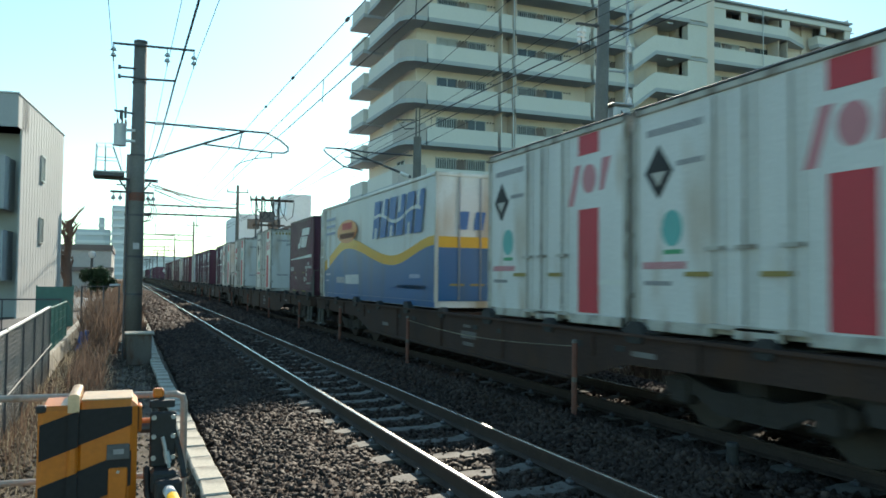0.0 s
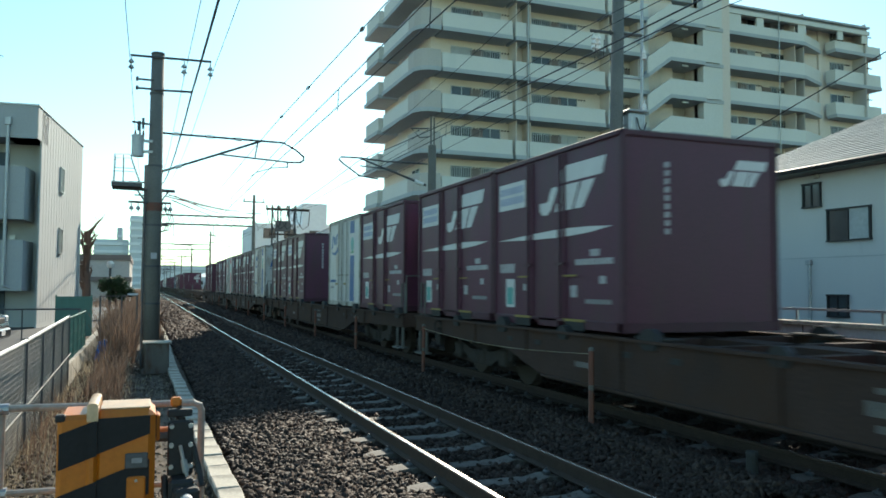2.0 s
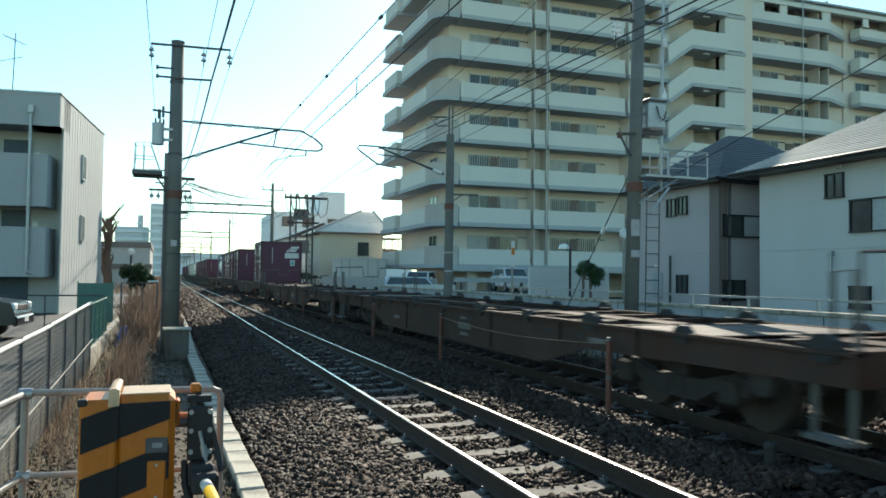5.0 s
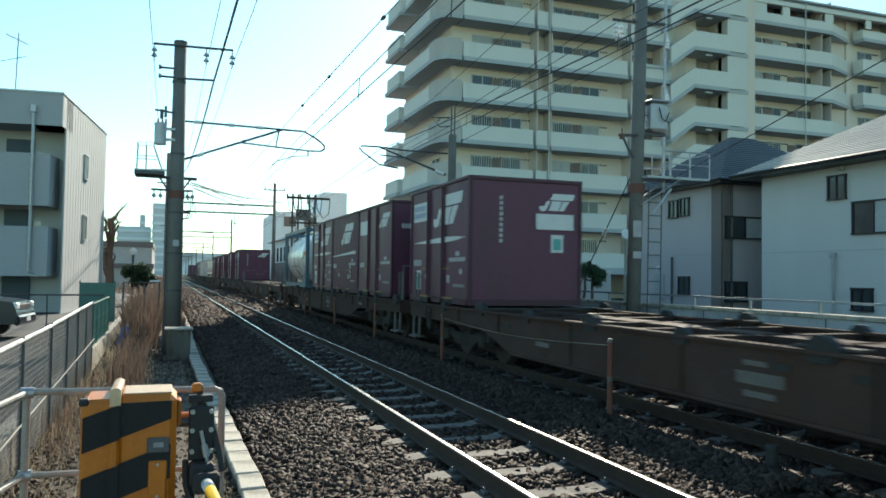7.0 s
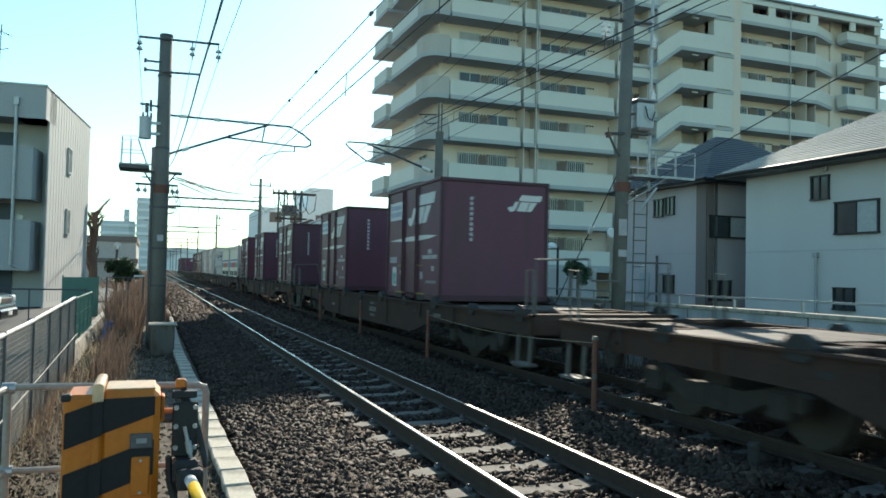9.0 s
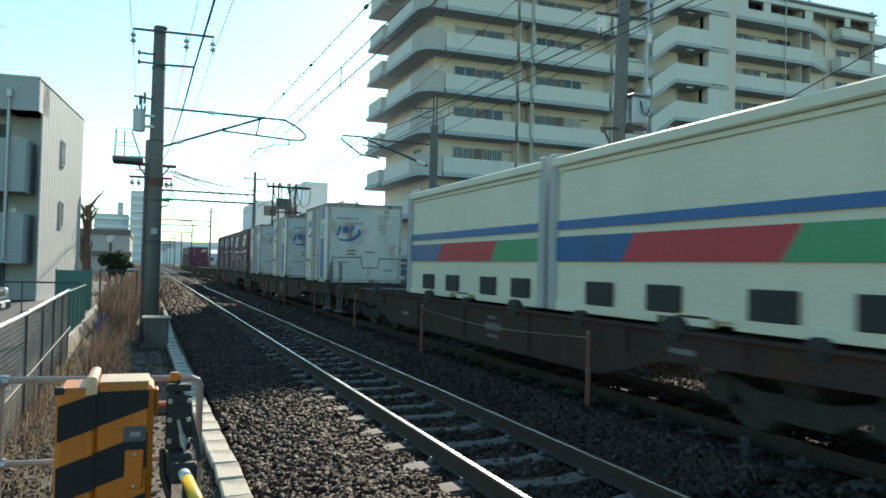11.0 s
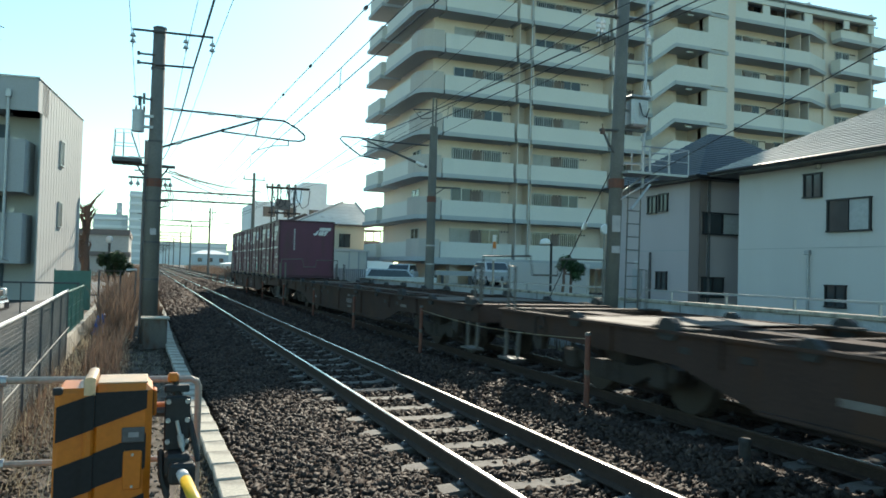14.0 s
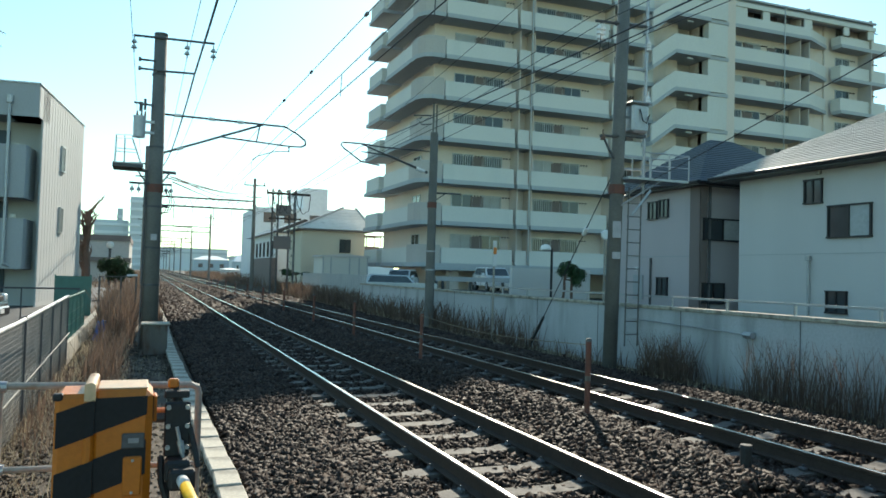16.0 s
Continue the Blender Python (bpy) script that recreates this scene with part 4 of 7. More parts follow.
    for y in (-8.2, -6.1, 6.1, 8.2):
        part("brake_lever", Shape().path([(-0.95, y, 0.70), (-1.02, y + 0.1, 0.42), (-0.98, y + 0.34, 0.30)], 0.03), M_BOGIE, w)
    part("hand_brake_wheel", Shape().path([(-1.33, 8.55 + 0.17 * math.cos(2 * math.pi * i / 12), 0.82 + 0.17 * math.sin(2 * math.pi * i / 12)) for i in range(13)], 0.014).tube((-1.25, 8.55, 0.82), (-1.34, 8.55, 0.82), 0.03, 8), M_BOGIE, w, "dark hand brake wheel")
    for y, d in ((9.9, 1), (-9.9, -1)):
        part("coupler", Shape().box(-0.12, 0.12, min(y, y + d * 0.45), max(y, y + d * 0.45), 0.74, 0.98, 0.03), M_BOGIE, w)
        part("hand_rail", Shape().path([(-1.2, y - d * 0.05, 1.0), (-1.2, y - d * 0.05, 1.85), (-0.3, y - d * 0.05, 1.88), (-0.25, y - d * 0.05, 1.55), (0.25, y - d * 0.05, 1.55), (0.3, y - d * 0.05, 1.85), (1.2, y - d * 0.05, 1.85), (1.2, y - d * 0.05, 1.0)], 0.020), M_DULL, w) if d < 0 else None
        for sx in (-1, 1):
            part("grab_post", Shape().path([(sx * 1.22, y - d * 0.32, 0.98), (sx * 1.22, y - d * 0.32, 1.68), (sx * 1.22, y - d * 0.10, 1.70), (sx * 1.22, y - d * 0.10, 0.98)], 0.020), M_DULL, w)
        part("brake_hose", Shape().path([(0.35, y, 0.8), (0.35, y + d * 0.18, 0.55), (0.35, y + d * 0.38, 0.6)], 0.022), M_BLK, w)
    return w


def wagons():
    w = wagon_master()
    first = True
    for k in range(20):
        s = 2.6 - 20.7 + 20.7 * k + 10.35
        o = w if first else copy_thing(w, pose(0, 0, 0))
        first = False
        rides(o, s)


wagons()

BASE = 1.062        # underside of the boxes above the rail


class Deco:
    """Flat markings on a box: u to the reader's right, v up from the underside."""

    def __init__(self, parent, L, W=2.45, lift=0.006):
        self.p, self.L, self.W, self.e = parent, L, W, lift

    def side(self, pts):
        x = -self.W / 2 - self.e
        return [(x, self.L / 2 - u, BASE + v) for u, v in pts], (0.004, 0, 0)

    def end(self, pts):
        y = -self.L / 2 - self.e
        return [(-self.W / 2 + u, y, BASE + v) for u, v in pts], (0, 0.004, 0)

    def poly(self, where, pts, material, name="marking", label="", more=0.0):
        P, d = (self.side if where == "s" else self.end)(pts)
        n = len(P)
        d = Vector(d)
        off = d.normalized() * -more
        s = Shape()
        s.add([Vector(q) + off for q in P] + [Vector(q) + d + off for q in P], [tuple(range(n))] + [(i, (i + 1) % n, n + (i + 1) % n, n + i) for i in range(n)])
        return part(name, s, material, self.p, label)

    def rect(self, where, u0, u1, v0, v1, material, name="marking", label="", more=0.0):
        return self.poly(where, [(u0, v0), (u1, v0), (u1, v1), (u0, v1)], material, name, label, more)

    def slant(self, where, u0, u1, v0, v1, material, lean=0.25, name="emblem", more=0.0):
        k = (v1 - v0) * lean
        return self.poly(where, [(u0, v0), (u1, v0), (u1 + k, v1), (u0 + k, v1)], material, name, "", more)

    def bars(self, where, u0, u1, v0, v1, material, n=1, name="lettering_bar"):
        """A line of writing that cannot be read, as one row of little blocks."""
        s = Shape()
        rng = random.Random(int(u0 * 100 + v0 * 1000 + self.L * 10))
        u = u0
        step = (v1 - v0) * 0.75
        P0 = []
        while u < u1:
            w = step * rng.uniform(0.6, 0.95)
            q, d = (self.side if where == "s" else self.end)([(u, v0), (min(u + w, u1), v0), (min(u + w, u1), v1), (u, v1)])
            d = Vector(d)
            s.add(q + [Vector(a) + d for a in q], [(0, 1, 2, 3), (0, 1, 5, 4), (1, 2, 6, 5), (2, 3, 7, 6), (3, 0, 4, 7)])
            u += w + step * 0.22
        return part(name, s, material, self.p)

    def swoosh(self, where, u, v, size, material, dark, name="emblem"):
        """A company's mark as plain shapes: three upright blocks over a curved stroke."""
        letters(self, where, u + size * 0.05, v + size * 0.26, size * 0.78, dark)
        up = [(0.0, 0.20), (0.25, 0.14), (0.55, 0.15), (0.85, 0.27), (1.0, 0.42), (0.98, 0.55)]
        lo = [(0.0, 0.20), (0.28, 0.07), (0.62, 0.05), (0.95, 0.16), (1.14, 0.36), (1.08, 0.55)]
        for i in range(5):
            self.poly(where, [(u + size * a, v + size * b) for a, b in (up[i], up[i + 1], lo[i + 1], lo[i])], material, name)

    def wedge_logo(self, where, u, v, w, h, material):
        """The railway's mark as plain leaning shapes under a broad top stroke."""
        def at(pts):
            return [(u + w * a, v + h * b) for a, b in pts]
        self.poly(where, at([(0.0, 0.25), (0.0, 0.08), (0.05, -0.04), (0.13, -0.04), (0.19, 0.06), (0.31, 0.57), (0.20, 0.57), (0.13, 0.25)]), material, "emblem")
        self.poly(where, at([(0.25, 0.0), (0.52, 0.0), (0.63, 0.57), (0.355, 0.57)]), material, "emblem")
        self.poly(where, at([(0.55, 0.0), (0.68, 0.0), (0.85, 0.57), (0.665, 0.57)]), material, "emblem")
        self.poly(where, at([(0.30, 0.63), (0.95, 0.63), (1.0, 1.0), (0.38, 1.0)]), material, "emblem")


def box_body(t, L, H, mat_, frame, corrugated=False, W=2.45, panels=(0.345, 0.60)):
    """A container: chamfered shell, corner posts and rails, ribs or folds, door gear, fork pockets."""
    w = W / 2
    l = L / 2
    z0 = BASE
    part("shell", Shape().box(-w + 0.03, w - 0.03, -l + 0.03, l - 0.03, z0 + 0.10, z0 + H - 0.03, 0.02), mat_, t)
    f = Shape()
    for sx in (-1, 1):
        for sy in (-1, 1):
            f.box(sx * w - 0.07 * (sx > 0), sx * w + 0.07 * (sx < 0), sy * l - 0.07 * (sy > 0), sy * l + 0.07 * (sy < 0), z0, z0 + H, 0.012)
    for sx in (-1, 1):
        a, b = sorted((sx * w, sx * (w - 0.06)))
        f.box(a, b, -l, l, z0 + H - 0.07, z0 + H, 0.01)
    for sy in (-1, 1):
        a, b = sorted((sy * l, sy * (l - 0.06)))
        f.box(-w, w, a, b, z0 + H - 0.08, z0 + H - 0.002, 0.01)
    part("corner_frame", f, frame, t)
    b = Shape()
    for sx in (-1, 1):
        a, c = sorted((sx * w, sx * (w - 0.1)))
        for y0, y1 in ((-l, -0.62), (-0.28, 0.28), (0.62, l)):
            b.box(a, c, y0, y1, z0, z0 + 0.12, 0.008)
        b.box(a, c, -0.62, 0.62, z0 + 0.085, z0 + 0.13)
    b.box(-w, w, -l, -l + 0.1, z0 + 0.002, z0 + 0.12).box(-w, w, l - 0.1, l, z0 + 0.002, z0 + 0.12)
    b.box(-w + 0.1, w - 0.1, -l + 0.1, l - 0.1, z0 + 0.03, z0 + 0.1)
    part("bottom_frame", b, frame, t)
    if corrugated:
        n = int(L / 0.24)
        for i in range(n):
            y = -l + 0.12 + (L - 0.24) * (i + 0.5) / n
            for sx in (-1, 1):
                part("fold", Shape().prism([(sx * (w - 0.032), y - 0.085), (sx * (w - 0.004), y - 0.05), (sx * (w - 0.004), y + 0.05), (sx * (w - 0.032), y + 0.085)], "z", z0 + 0.13, z0 + H - 0.08), mat_, t)
        for i in range(9):
            x = -w + 0.12 + (W - 0.24) * (i + 0.5) / 9
            part("fold", Shape().prism([(x - 0.08, -l + 0.032), (x - 0.05, -l + 0.004), (x + 0.05, -l + 0.004), (x + 0.08, -l + 0.032)], "z", z0 + 0.13, z0 + H - 0.09), mat_, t)
    else:
        for p in panels:
            y = l - p * L
            for sx in (-1, 1):
                a, c = sorted((sx * (w - 0.028), sx * (w + 0.0)))
                for k in (-0.10, 0.03):
                    part("rib", Shape().box(a, c, y + k, y + k + 0.07, z0 + 0.13, z0 + H - 0.08, 0.008), mat_, t)
    if not corrugated:
        for p in panels:
            g = Shape()
            y = l - p * L
            g.tube((-w - 0.012, y, z0 + 0.15), (-w - 0.012, y, z0 + H - 0.1), 0.014, 6)
            g.box(-w - 0.03, -w + 0.01, y - 0.12, y + 0.12, z0 + 0.86, z0 + 0.9)
            part("door_bar", g, frame, t, "upright locking bar")


def maroon_box(style=0):
    t = thing("freight_container", ("maroon steel freight container with white stripe and emblem on a wagon", "maroon corrugated freight container with white stripe on a wagon", "older plain maroon freight container with small white emblem")[style], "freight container", "containers on the train")
    L, H = 3.715, 2.5
    box_body(t, L, H, M_PURPLE, M_PDARK, corrugated=style == 1)
    d = Deco(t, L, lift=0.004) if style == 1 else Deco(t, L - 0.06, W=2.39, lift=0.004)
    if style == 0:
        d.rect("s", 0.16, 1.08, 1.78, 2.2, M_BARW, "label_panel")
        for v in (1.86, 2.02):
            d.e += 0.004
            d.bars("s", 0.22, 1.02, v, v + 0.11, M_BARB)
            d.e -= 0.004
        d.wedge_logo("s", 1.55, 1.62, 1.75, 0.62, M_BARW)
        d.poly("s", [(0.14, 1.295), (1.2, 1.262), (2.2, 1.25), (2.9, 1.275), (3.45, 1.325), (2.9, 1.355), (2.2, 1.368), (1.2, 1.34)], M_BARW, "white_stripe", more=0.002)
        d.rect("s", 0.42, 0.72, 0.24, 0.68, M_BARW, "sticker")
        d.rect("s", 0.47, 0.67, 0.28, 0.55, M_TEAL, "sticker", more=0.005)
        d.rect("s", 3.14, 3.28, 0.60, 0.70, M_BARM, "sticker")
    elif style == 1:
        d.wedge_logo("s", 1.4, 1.55, 1.75, 0.62, M_BARW)
        d.poly("s", [(0.14, 1.16), (3.45, 1.20), (3.45, 1.30), (0.14, 1.185)], M_BARW, "white_stripe", more=0.002)
        for v in (0.45, 0.6, 0.75):
            d.rect("s", 2.7, 2.78, v, v + 0.1, M_BARW, "lettering_bar")
    else:
        d.rect("s", 0.2, 1.15, 1.72, 2.12, M_BARW, "label_panel")
        d.wedge_logo("s", 2.35, 1.85, 1.05, 0.36, M_BARW)
    d.bars("s", 0.2, 0.72, 0.78, 0.92, M_BARM)
    d.bars("s", 2.55, 3.45, 0.85, 0.93, M_BARM)
    d.rect("s", 2.92, 3.14, 0.96, 1.05, M_BARM, "lettering_bar")
    d.bars("s", 2.8, 3.4, 0.34, 0.40, M_BARG)
    d.rect("s", 0.90, 1.24, 0.70, 0.725, M_YEL, "yellow_handle", more=0.03)
    d.rect("s", 2.28, 2.62, 0.70, 0.725, M_YEL, "yellow_handle", more=0.03)
    d.rect("s", 1.02, 1.18, 0.50, 0.60, M_BARM, "sticker")
    d.rect("s", 2.42, 2.58, 0.42, 0.58, M_BARM, "sticker")
    d.rect("s", 0.80, 1.32, 0.095, 0.13, M_YEL, "fork_pocket_mark", more=0.040)
    # flat black patches paint the shade inside the fork pockets
    d.rect("s", 0.82, 1.30, -0.02, 0.10, M_BLK, "fork_pocket", more=0.034)
    d.rect("s", 2.30, 2.84, 0.095, 0.13, M_YEL, "fork_pocket_mark", more=0.040)
    d.rect("s", 2.32, 2.82, -0.02, 0.10, M_BLK, "fork_pocket", more=0.034)
    if style == 2:
        d.bars("e", 0.25, 1.7, 1.78, 1.90, M_BARM)
        d.rect("e", 1.45, 1.68, 1.15, 1.25, M_BARM, "sticker")
        d.rect("e", 1.5, 1.72, 0.72, 0.90, M_BARG, "sticker")
    else:
        d.wedge_logo("e", 1.48, 1.88, 0.78, 0.34, M_BARW)
        for i in range(9):
            d.rect("e", 0.62, 0.69, 2.06 - i * 0.105, 2.13 - i * 0.105, M_BARM, "lettering_bar")
    return t


def long_label_end(t, L):
    d = Deco(t, L, lift=0.004)
    d.rect("e", 1.42, 2.25, 1.50, 1.81, M_BARW, "label_panel")
    d.rect("e", 1.75, 2.02, 1.05, 1.4, M_BARW, "sticker")
    d.rect("e", 1.80, 1.97, 1.1, 1.32, M_TEAL, "sticker", more=0.005)


def letters(d, where, u, v, size, material):
    """A company's mark as three plain leaning blocks."""
    d.poly(where, [(u + size * 0.02, v), (u + size * 0.16, v), (u + size * 0.34, v + size * 0.55), (u + size * 0.20, v + size * 0.55)], material, "emblem")
    d.poly(where, [(u + size * (0.54 + 0.17 * math.cos(2 * math.pi * i / 12)), v + size * (0.34 + 0.20 * math.sin(2 * math.pi * i / 12))) for i in range(12)], material, "emblem")
    d.poly(where, [(u + size * 0.78, v + size * 0.16), (u + size * 0.88, v + size * 0.16), (u + size * 1.04, v + size * 0.58), (u + size * 0.84, v + size * 0.58)], material, "emblem")


def white_box(tone="red", style=0):
    col, pale = (M_RED, M_PINK) if tone == "red" else (M_BLUE, M_BLUE)
    t = thing("freight_container", f"white reefer freight container with {tone} band and emblem on a wagon", "freight container", "containers on the train")
    L, H = 3.715, 2.5
    box_body(t, L, H, M_WHITE, M_WFRAME, panels=(0.36, 0.47, 0.62))
    d = Deco(t, L - 0.06, W=2.39, lift=0.004)
    n = 14
    if style == 1:
        letters(d, "s", 2.35, 1.52, 0.95, M_PINK)
        d.rect("s", 2.62, 3.08, 0.14, 1.46, col, "colour_band", more=0.002)
        d.rect("s", 2.62, 3.08, 2.16, 2.42, col, "colour_band", more=0.002)
        d.bars("s", 2.66, 3.04, 1.02, 1.14, M_PINK)
        d.poly("s", [(0.16, 1.75), (0.40, 1.45), (0.64, 1.75), (0.40, 2.05)], M_BLK, "diamond_sign", more=0.003)
        d.poly("s", [(0.27, 1.75), (0.40, 1.59), (0.53, 1.75)], M_TAUPE, "diamond_sign", more=0.008)
        d.poly("s", [(0.62 + 0.17 * math.cos(2 * math.pi * i / n), 1.12 + 0.2 * math.sin(2 * math.pi * i / n)) for i in range(n)], M_TEAL, "round_mark")
        d.rect("s", 0.48, 0.78, 0.84, 0.89, M_GREEN, "lettering_bar")
        d.bars("s", 0.2, 1.1, 2.16, 2.24, M_BARG)
        d.bars("s", 0.7, 1.1, 1.78, 1.84, M_BARG)
        letters(d, "e", 1.45, 1.30, 0.52, M_PINK)
        haz = Shape()
        for i in range(16):
            u = 0.2 + i * 0.13
            haz.box(-1.225 + u, -1.225 + u + 0.07, -L / 2 - 0.012, -L / 2 - 0.004, BASE + H - 0.2, BASE + H - 0.11)
        part("hazard_strip", haz, M_YEL, t, "worn yellow hazard strip")
    else:
        d.swoosh("s", 0.18, 1.45, 0.95, col, col)
        d.rect("s", 2.55, 3.0, 0.14, 1.42, col, "colour_band", more=0.002)
        d.rect("s", 2.55, 3.0, 2.05, 2.40, col, "colour_band", more=0.002)
    if tone == "blue" and style == 0:
        d.swoosh("e", 0.18, 1.28, 0.78, col, col)
    if style != 1:
        d.poly("s", [(2.78 + 0.17 * math.cos(2 * math.pi * i / n), 1.74 + 0.2 * math.sin(2 * math.pi * i / n)) for i in range(n)], M_TEAL, "round_mark")
        d.rect("s", 2.62, 2.94, 1.49, 1.54, M_GREEN, "lettering_bar")
    if tone == "red" and style == 0:
        d.poly("s", [(0.45, 1.05), (0.7, 0.75), (0.95, 1.05), (0.7, 1.35)], M_BLK, "diamond_sign", more=0.003)
    d.bars("s", 0.12, 0.85, 0.68, 0.76, pale)
    d.bars("s", 0.14, 0.6, 0.5, 0.55, M_BARG)
    d.rect("s", 0.86, 1.25, 0.6, 0.65, M_YEL, "yellow_handle", more=0.03)
    d.rect("s", 1.9, 2.3, 0.6, 0.65, M_YEL, "yellow_handle", more=0.03)
    d.rect("s", 2.85, 3.6, 0.5, 0.56, M_PARA, "lettering_bar")
    d.bars("e", 0.25, 0.95, 2.02, 2.09, M_BARG)
    d.bars("e", 0.62, 1.12, 1.86, 1.94, M_BARG)
    g = Shape()
    x0, x1, za, zb, y = 1.62, 2.15, 1.78, 2.2, -L / 2 - 0.03
    for u0, u1, v0, v1 in ((x0, x1, za, za + 0.03), (x0, x1, zb, zb + 0.03), (x0, x0 + 0.03, za, zb), (x1, x1 + 0.03, za, zb + 0.03), (x0, x1, za + 0.12, za + 0.15)):
        g.box(-1.225 + u0, -1.225 + u1, y, y + 0.04, BASE + v0, BASE + v1)
    part("hatch_frame", g, M_WHITE, t)
    d.bars("e", 1.85, 2.15, 0.38, 0.45, M_BARG)
    d.bars("e", 0.25, 0.7, 0.62, 0.68, M_BARG)
    leaf = M_RUSTW if tone == "blue" else M_WHITE
    for u0, u1 in ((0.10, 1.185), (1.20, 2.30)):
        part("door_leaf", Shape().box(-1.195 + u0, -1.195 + u1, -L / 2 + 0.0285, -L / 2 + 0.034, BASE + 0.14, BASE + H - 0.10), leaf, t, "end door leaf with a worn seam")
    for u in (0.03, 2.37):
        for v in (0.35, 1.05, 1.75, 2.25):
            part("hinge", Shape().box(-1.225 + u, -1.225 + u + 0.09, -L / 2 - 0.02, -L / 2 + 0.03, BASE + v, BASE + v + 0.06, 0.006), M_WFRAME, t)
    if tone == "blue":
        for u, v in ((0.62, 1.02), (1.24, 0.98), (0.62, 0.90)):
            part("door_handle", Shape().box(-1.225 + u, -1.225 + u + 0.30, -L / 2 - 0.022, -L / 2 + 0.03, BASE + v, BASE + v + 0.035, 0.006), M_CBOX, t, "rusty door handle")
    top = Shape()
    top.box(-1.23, 1.23, -L / 2, L / 2, BASE + H, BASE + H + 0.03, 0.01)
    part("roof_rim", top, M_DSTEEL, t, "grey weathered roof rim")
    return t


def blue_box():
    """A thirty-foot box, white above a yellow wave and blue below."""
    t = thing("freight_container", "large white and blue freight container with a yellow wave", "freight container", "containers on the train")
    L, H = 9.2, 2.6
    box_body(t, L, H, M_WHITE, M_WHITE, panels=(0.0135,))
    part("bottom_rail_paint", Shape().box(-1.232, -1.226, -L / 2 + 0.02, L / 2 - 0.5, BASE + 0.01, BASE + 0.125), M_RBLUE, t, "blue painted bottom rail")
    d = Deco(t, L, lift=0.006)
    n = 24
    
    def wave(u):
        for a, b, p, q in ((0.0, 2.9, 0.70, 1.33), (2.9, 6.7, 1.33, 0.84), (6.7, 9.2, 0.84, 1.20)):
            if u <= b:
                k = (u - a) / (b - a)
                return p + (q - p) * k * k * (3 - 2 * k)
        return 1.15

    us = [0.45 + (L - 0.5) * i / n for i in range(n + 1)]

    def strip(name, lo, hi, material):
        P, off = d.side([(u, lo(u)) for u in us] + [(u, hi(u)) for u in us])
        m = n + 1
        q = [Vector(p) + Vector(off) for p in P]
        F = [(i, i + 1, m + i + 1, m + i) for i in range(n)] + [(i, i + 1, 2 * m + i + 1, 2 * m + i) for i in range(n)] + [(m + i, m + i + 1, 3 * m + i + 1, 3 * m + i) for i in range(n)]
        part(name, Shape().add(P + q, F), material, t)
    strip("blue_lower_panel", lambda u: 0.13, wave, M_RBLUE)
    strip("yellow_wave", wave, lambda u: wave(u) + 0.29 - 0.012 * u, M_SAFFRON)
    d.rect("e", 0.06, 2.39, 0.13, 1.15, M_RBLUE, "blue_lower_panel")
    d.rect("e", 0.06, 2.39, 1.15, 1.36, M_SAFFRON, "yellow_band")
    for k, u in enumerate((5.15, 5.72, 6.29, 6.86, 7.43, 8.0)):
        d.slant("s", u, u + 0.44, 1.48, 2.34, M_BLUE, 0.22)
        lo, hi = ((1.48, 1.72), (1.98, 2.34))[k % 2]
        d.slant("s", u + 0.17, u + 0.30, lo - 0.004, hi, M_WHITE, 0.22, "pale_notch", more=0.002)
    pts = [(5.3 + 3.1 * i / 12, 1.90 + 0.11 * math.sin(2.6 * math.pi * i / 12 + 0.6)) for i in range(13)]
    for (u0, v0), (u1, v1) in zip(pts, pts[1:]):
        d.poly("s", [(u0, v0 - 0.035), (u1, v1 - 0.035), (u1, v1 + 0.035), (u0, v0 + 0.035)], M_WHITE, "pale_wave", more=0.005)
    for i in range(5):
        d.slant("e", 0.45 + i * 0.34, 0.45 + i * 0.34 + 0.2, 1.5, 1.85, M_BLUE, 0.15)
    d.poly("s", [(2.85 + 1.0 * math.cos(2 * math.pi * i / 18), 1.78 + 0.31 * math.sin(2 * math.pi * i / 18)) for i in range(18)], M_ORANGE, "oval_badge", more=0.004)
    d.p, d.e = t, d.e + 0.008
    d.bars("s", 2.4, 3.35, 1.83, 2.01, M_RED)
    d.bars("s", 2.15, 3.6, 1.60, 1.74, M_POSTR)
    d.e -= 0.008
    for i in range(3):
        d.bars("s", 0.6, 1.6, 1.78 + i * 0.20, 1.85 + i * 0.20, M_BARB)
    d.e += 0.006
    d.bars("s", 1.85, 2.70, 0.42, 0.58, M_BARM)
    d.bars("s", 2.78, 4.05, 0.40, 0.64, M_BARW)
    d.bars("s", 0.62, 1.15, 0.62, 0.68, M_BARB)
    d.bars("s", 0.62, 1.0, 0.46, 0.50, M_BARB)
    d.bars("s", 7.8, 8.4, 0.56, 0.64, M_BARB)
    d.e -= 0.006
    d.rect("s", 0.78, 1.02, 0.84, 1.12, M_BARW, "sticker", more=0.008)
    d.bars("s", 7.0, 8.7, 0.34, 0.42, M_BARM)
    d.poly("e", [(1.75 + 0.32 * math.cos(2 * math.pi * i / 14), 0.8 + 0.15 * math.sin(2 * math.pi * i / 14)) for i in range(14)], M_YEL, "oval_badge", more=0.005)
    for i in range(5):
        d.rect("e", 0.3 + i * 0.42, 0.6 + i * 0.42, 0.42, 0.46, M_YEL, "yellow_bar", more=0.005)
    lad = Shape()
    for i in range(8):
        z = BASE + 0.3 + i * 0.28
        lad.box(-1.26, -1.20, L / 2 - 0.40, L / 2 - 0.08, z, z + 0.04)
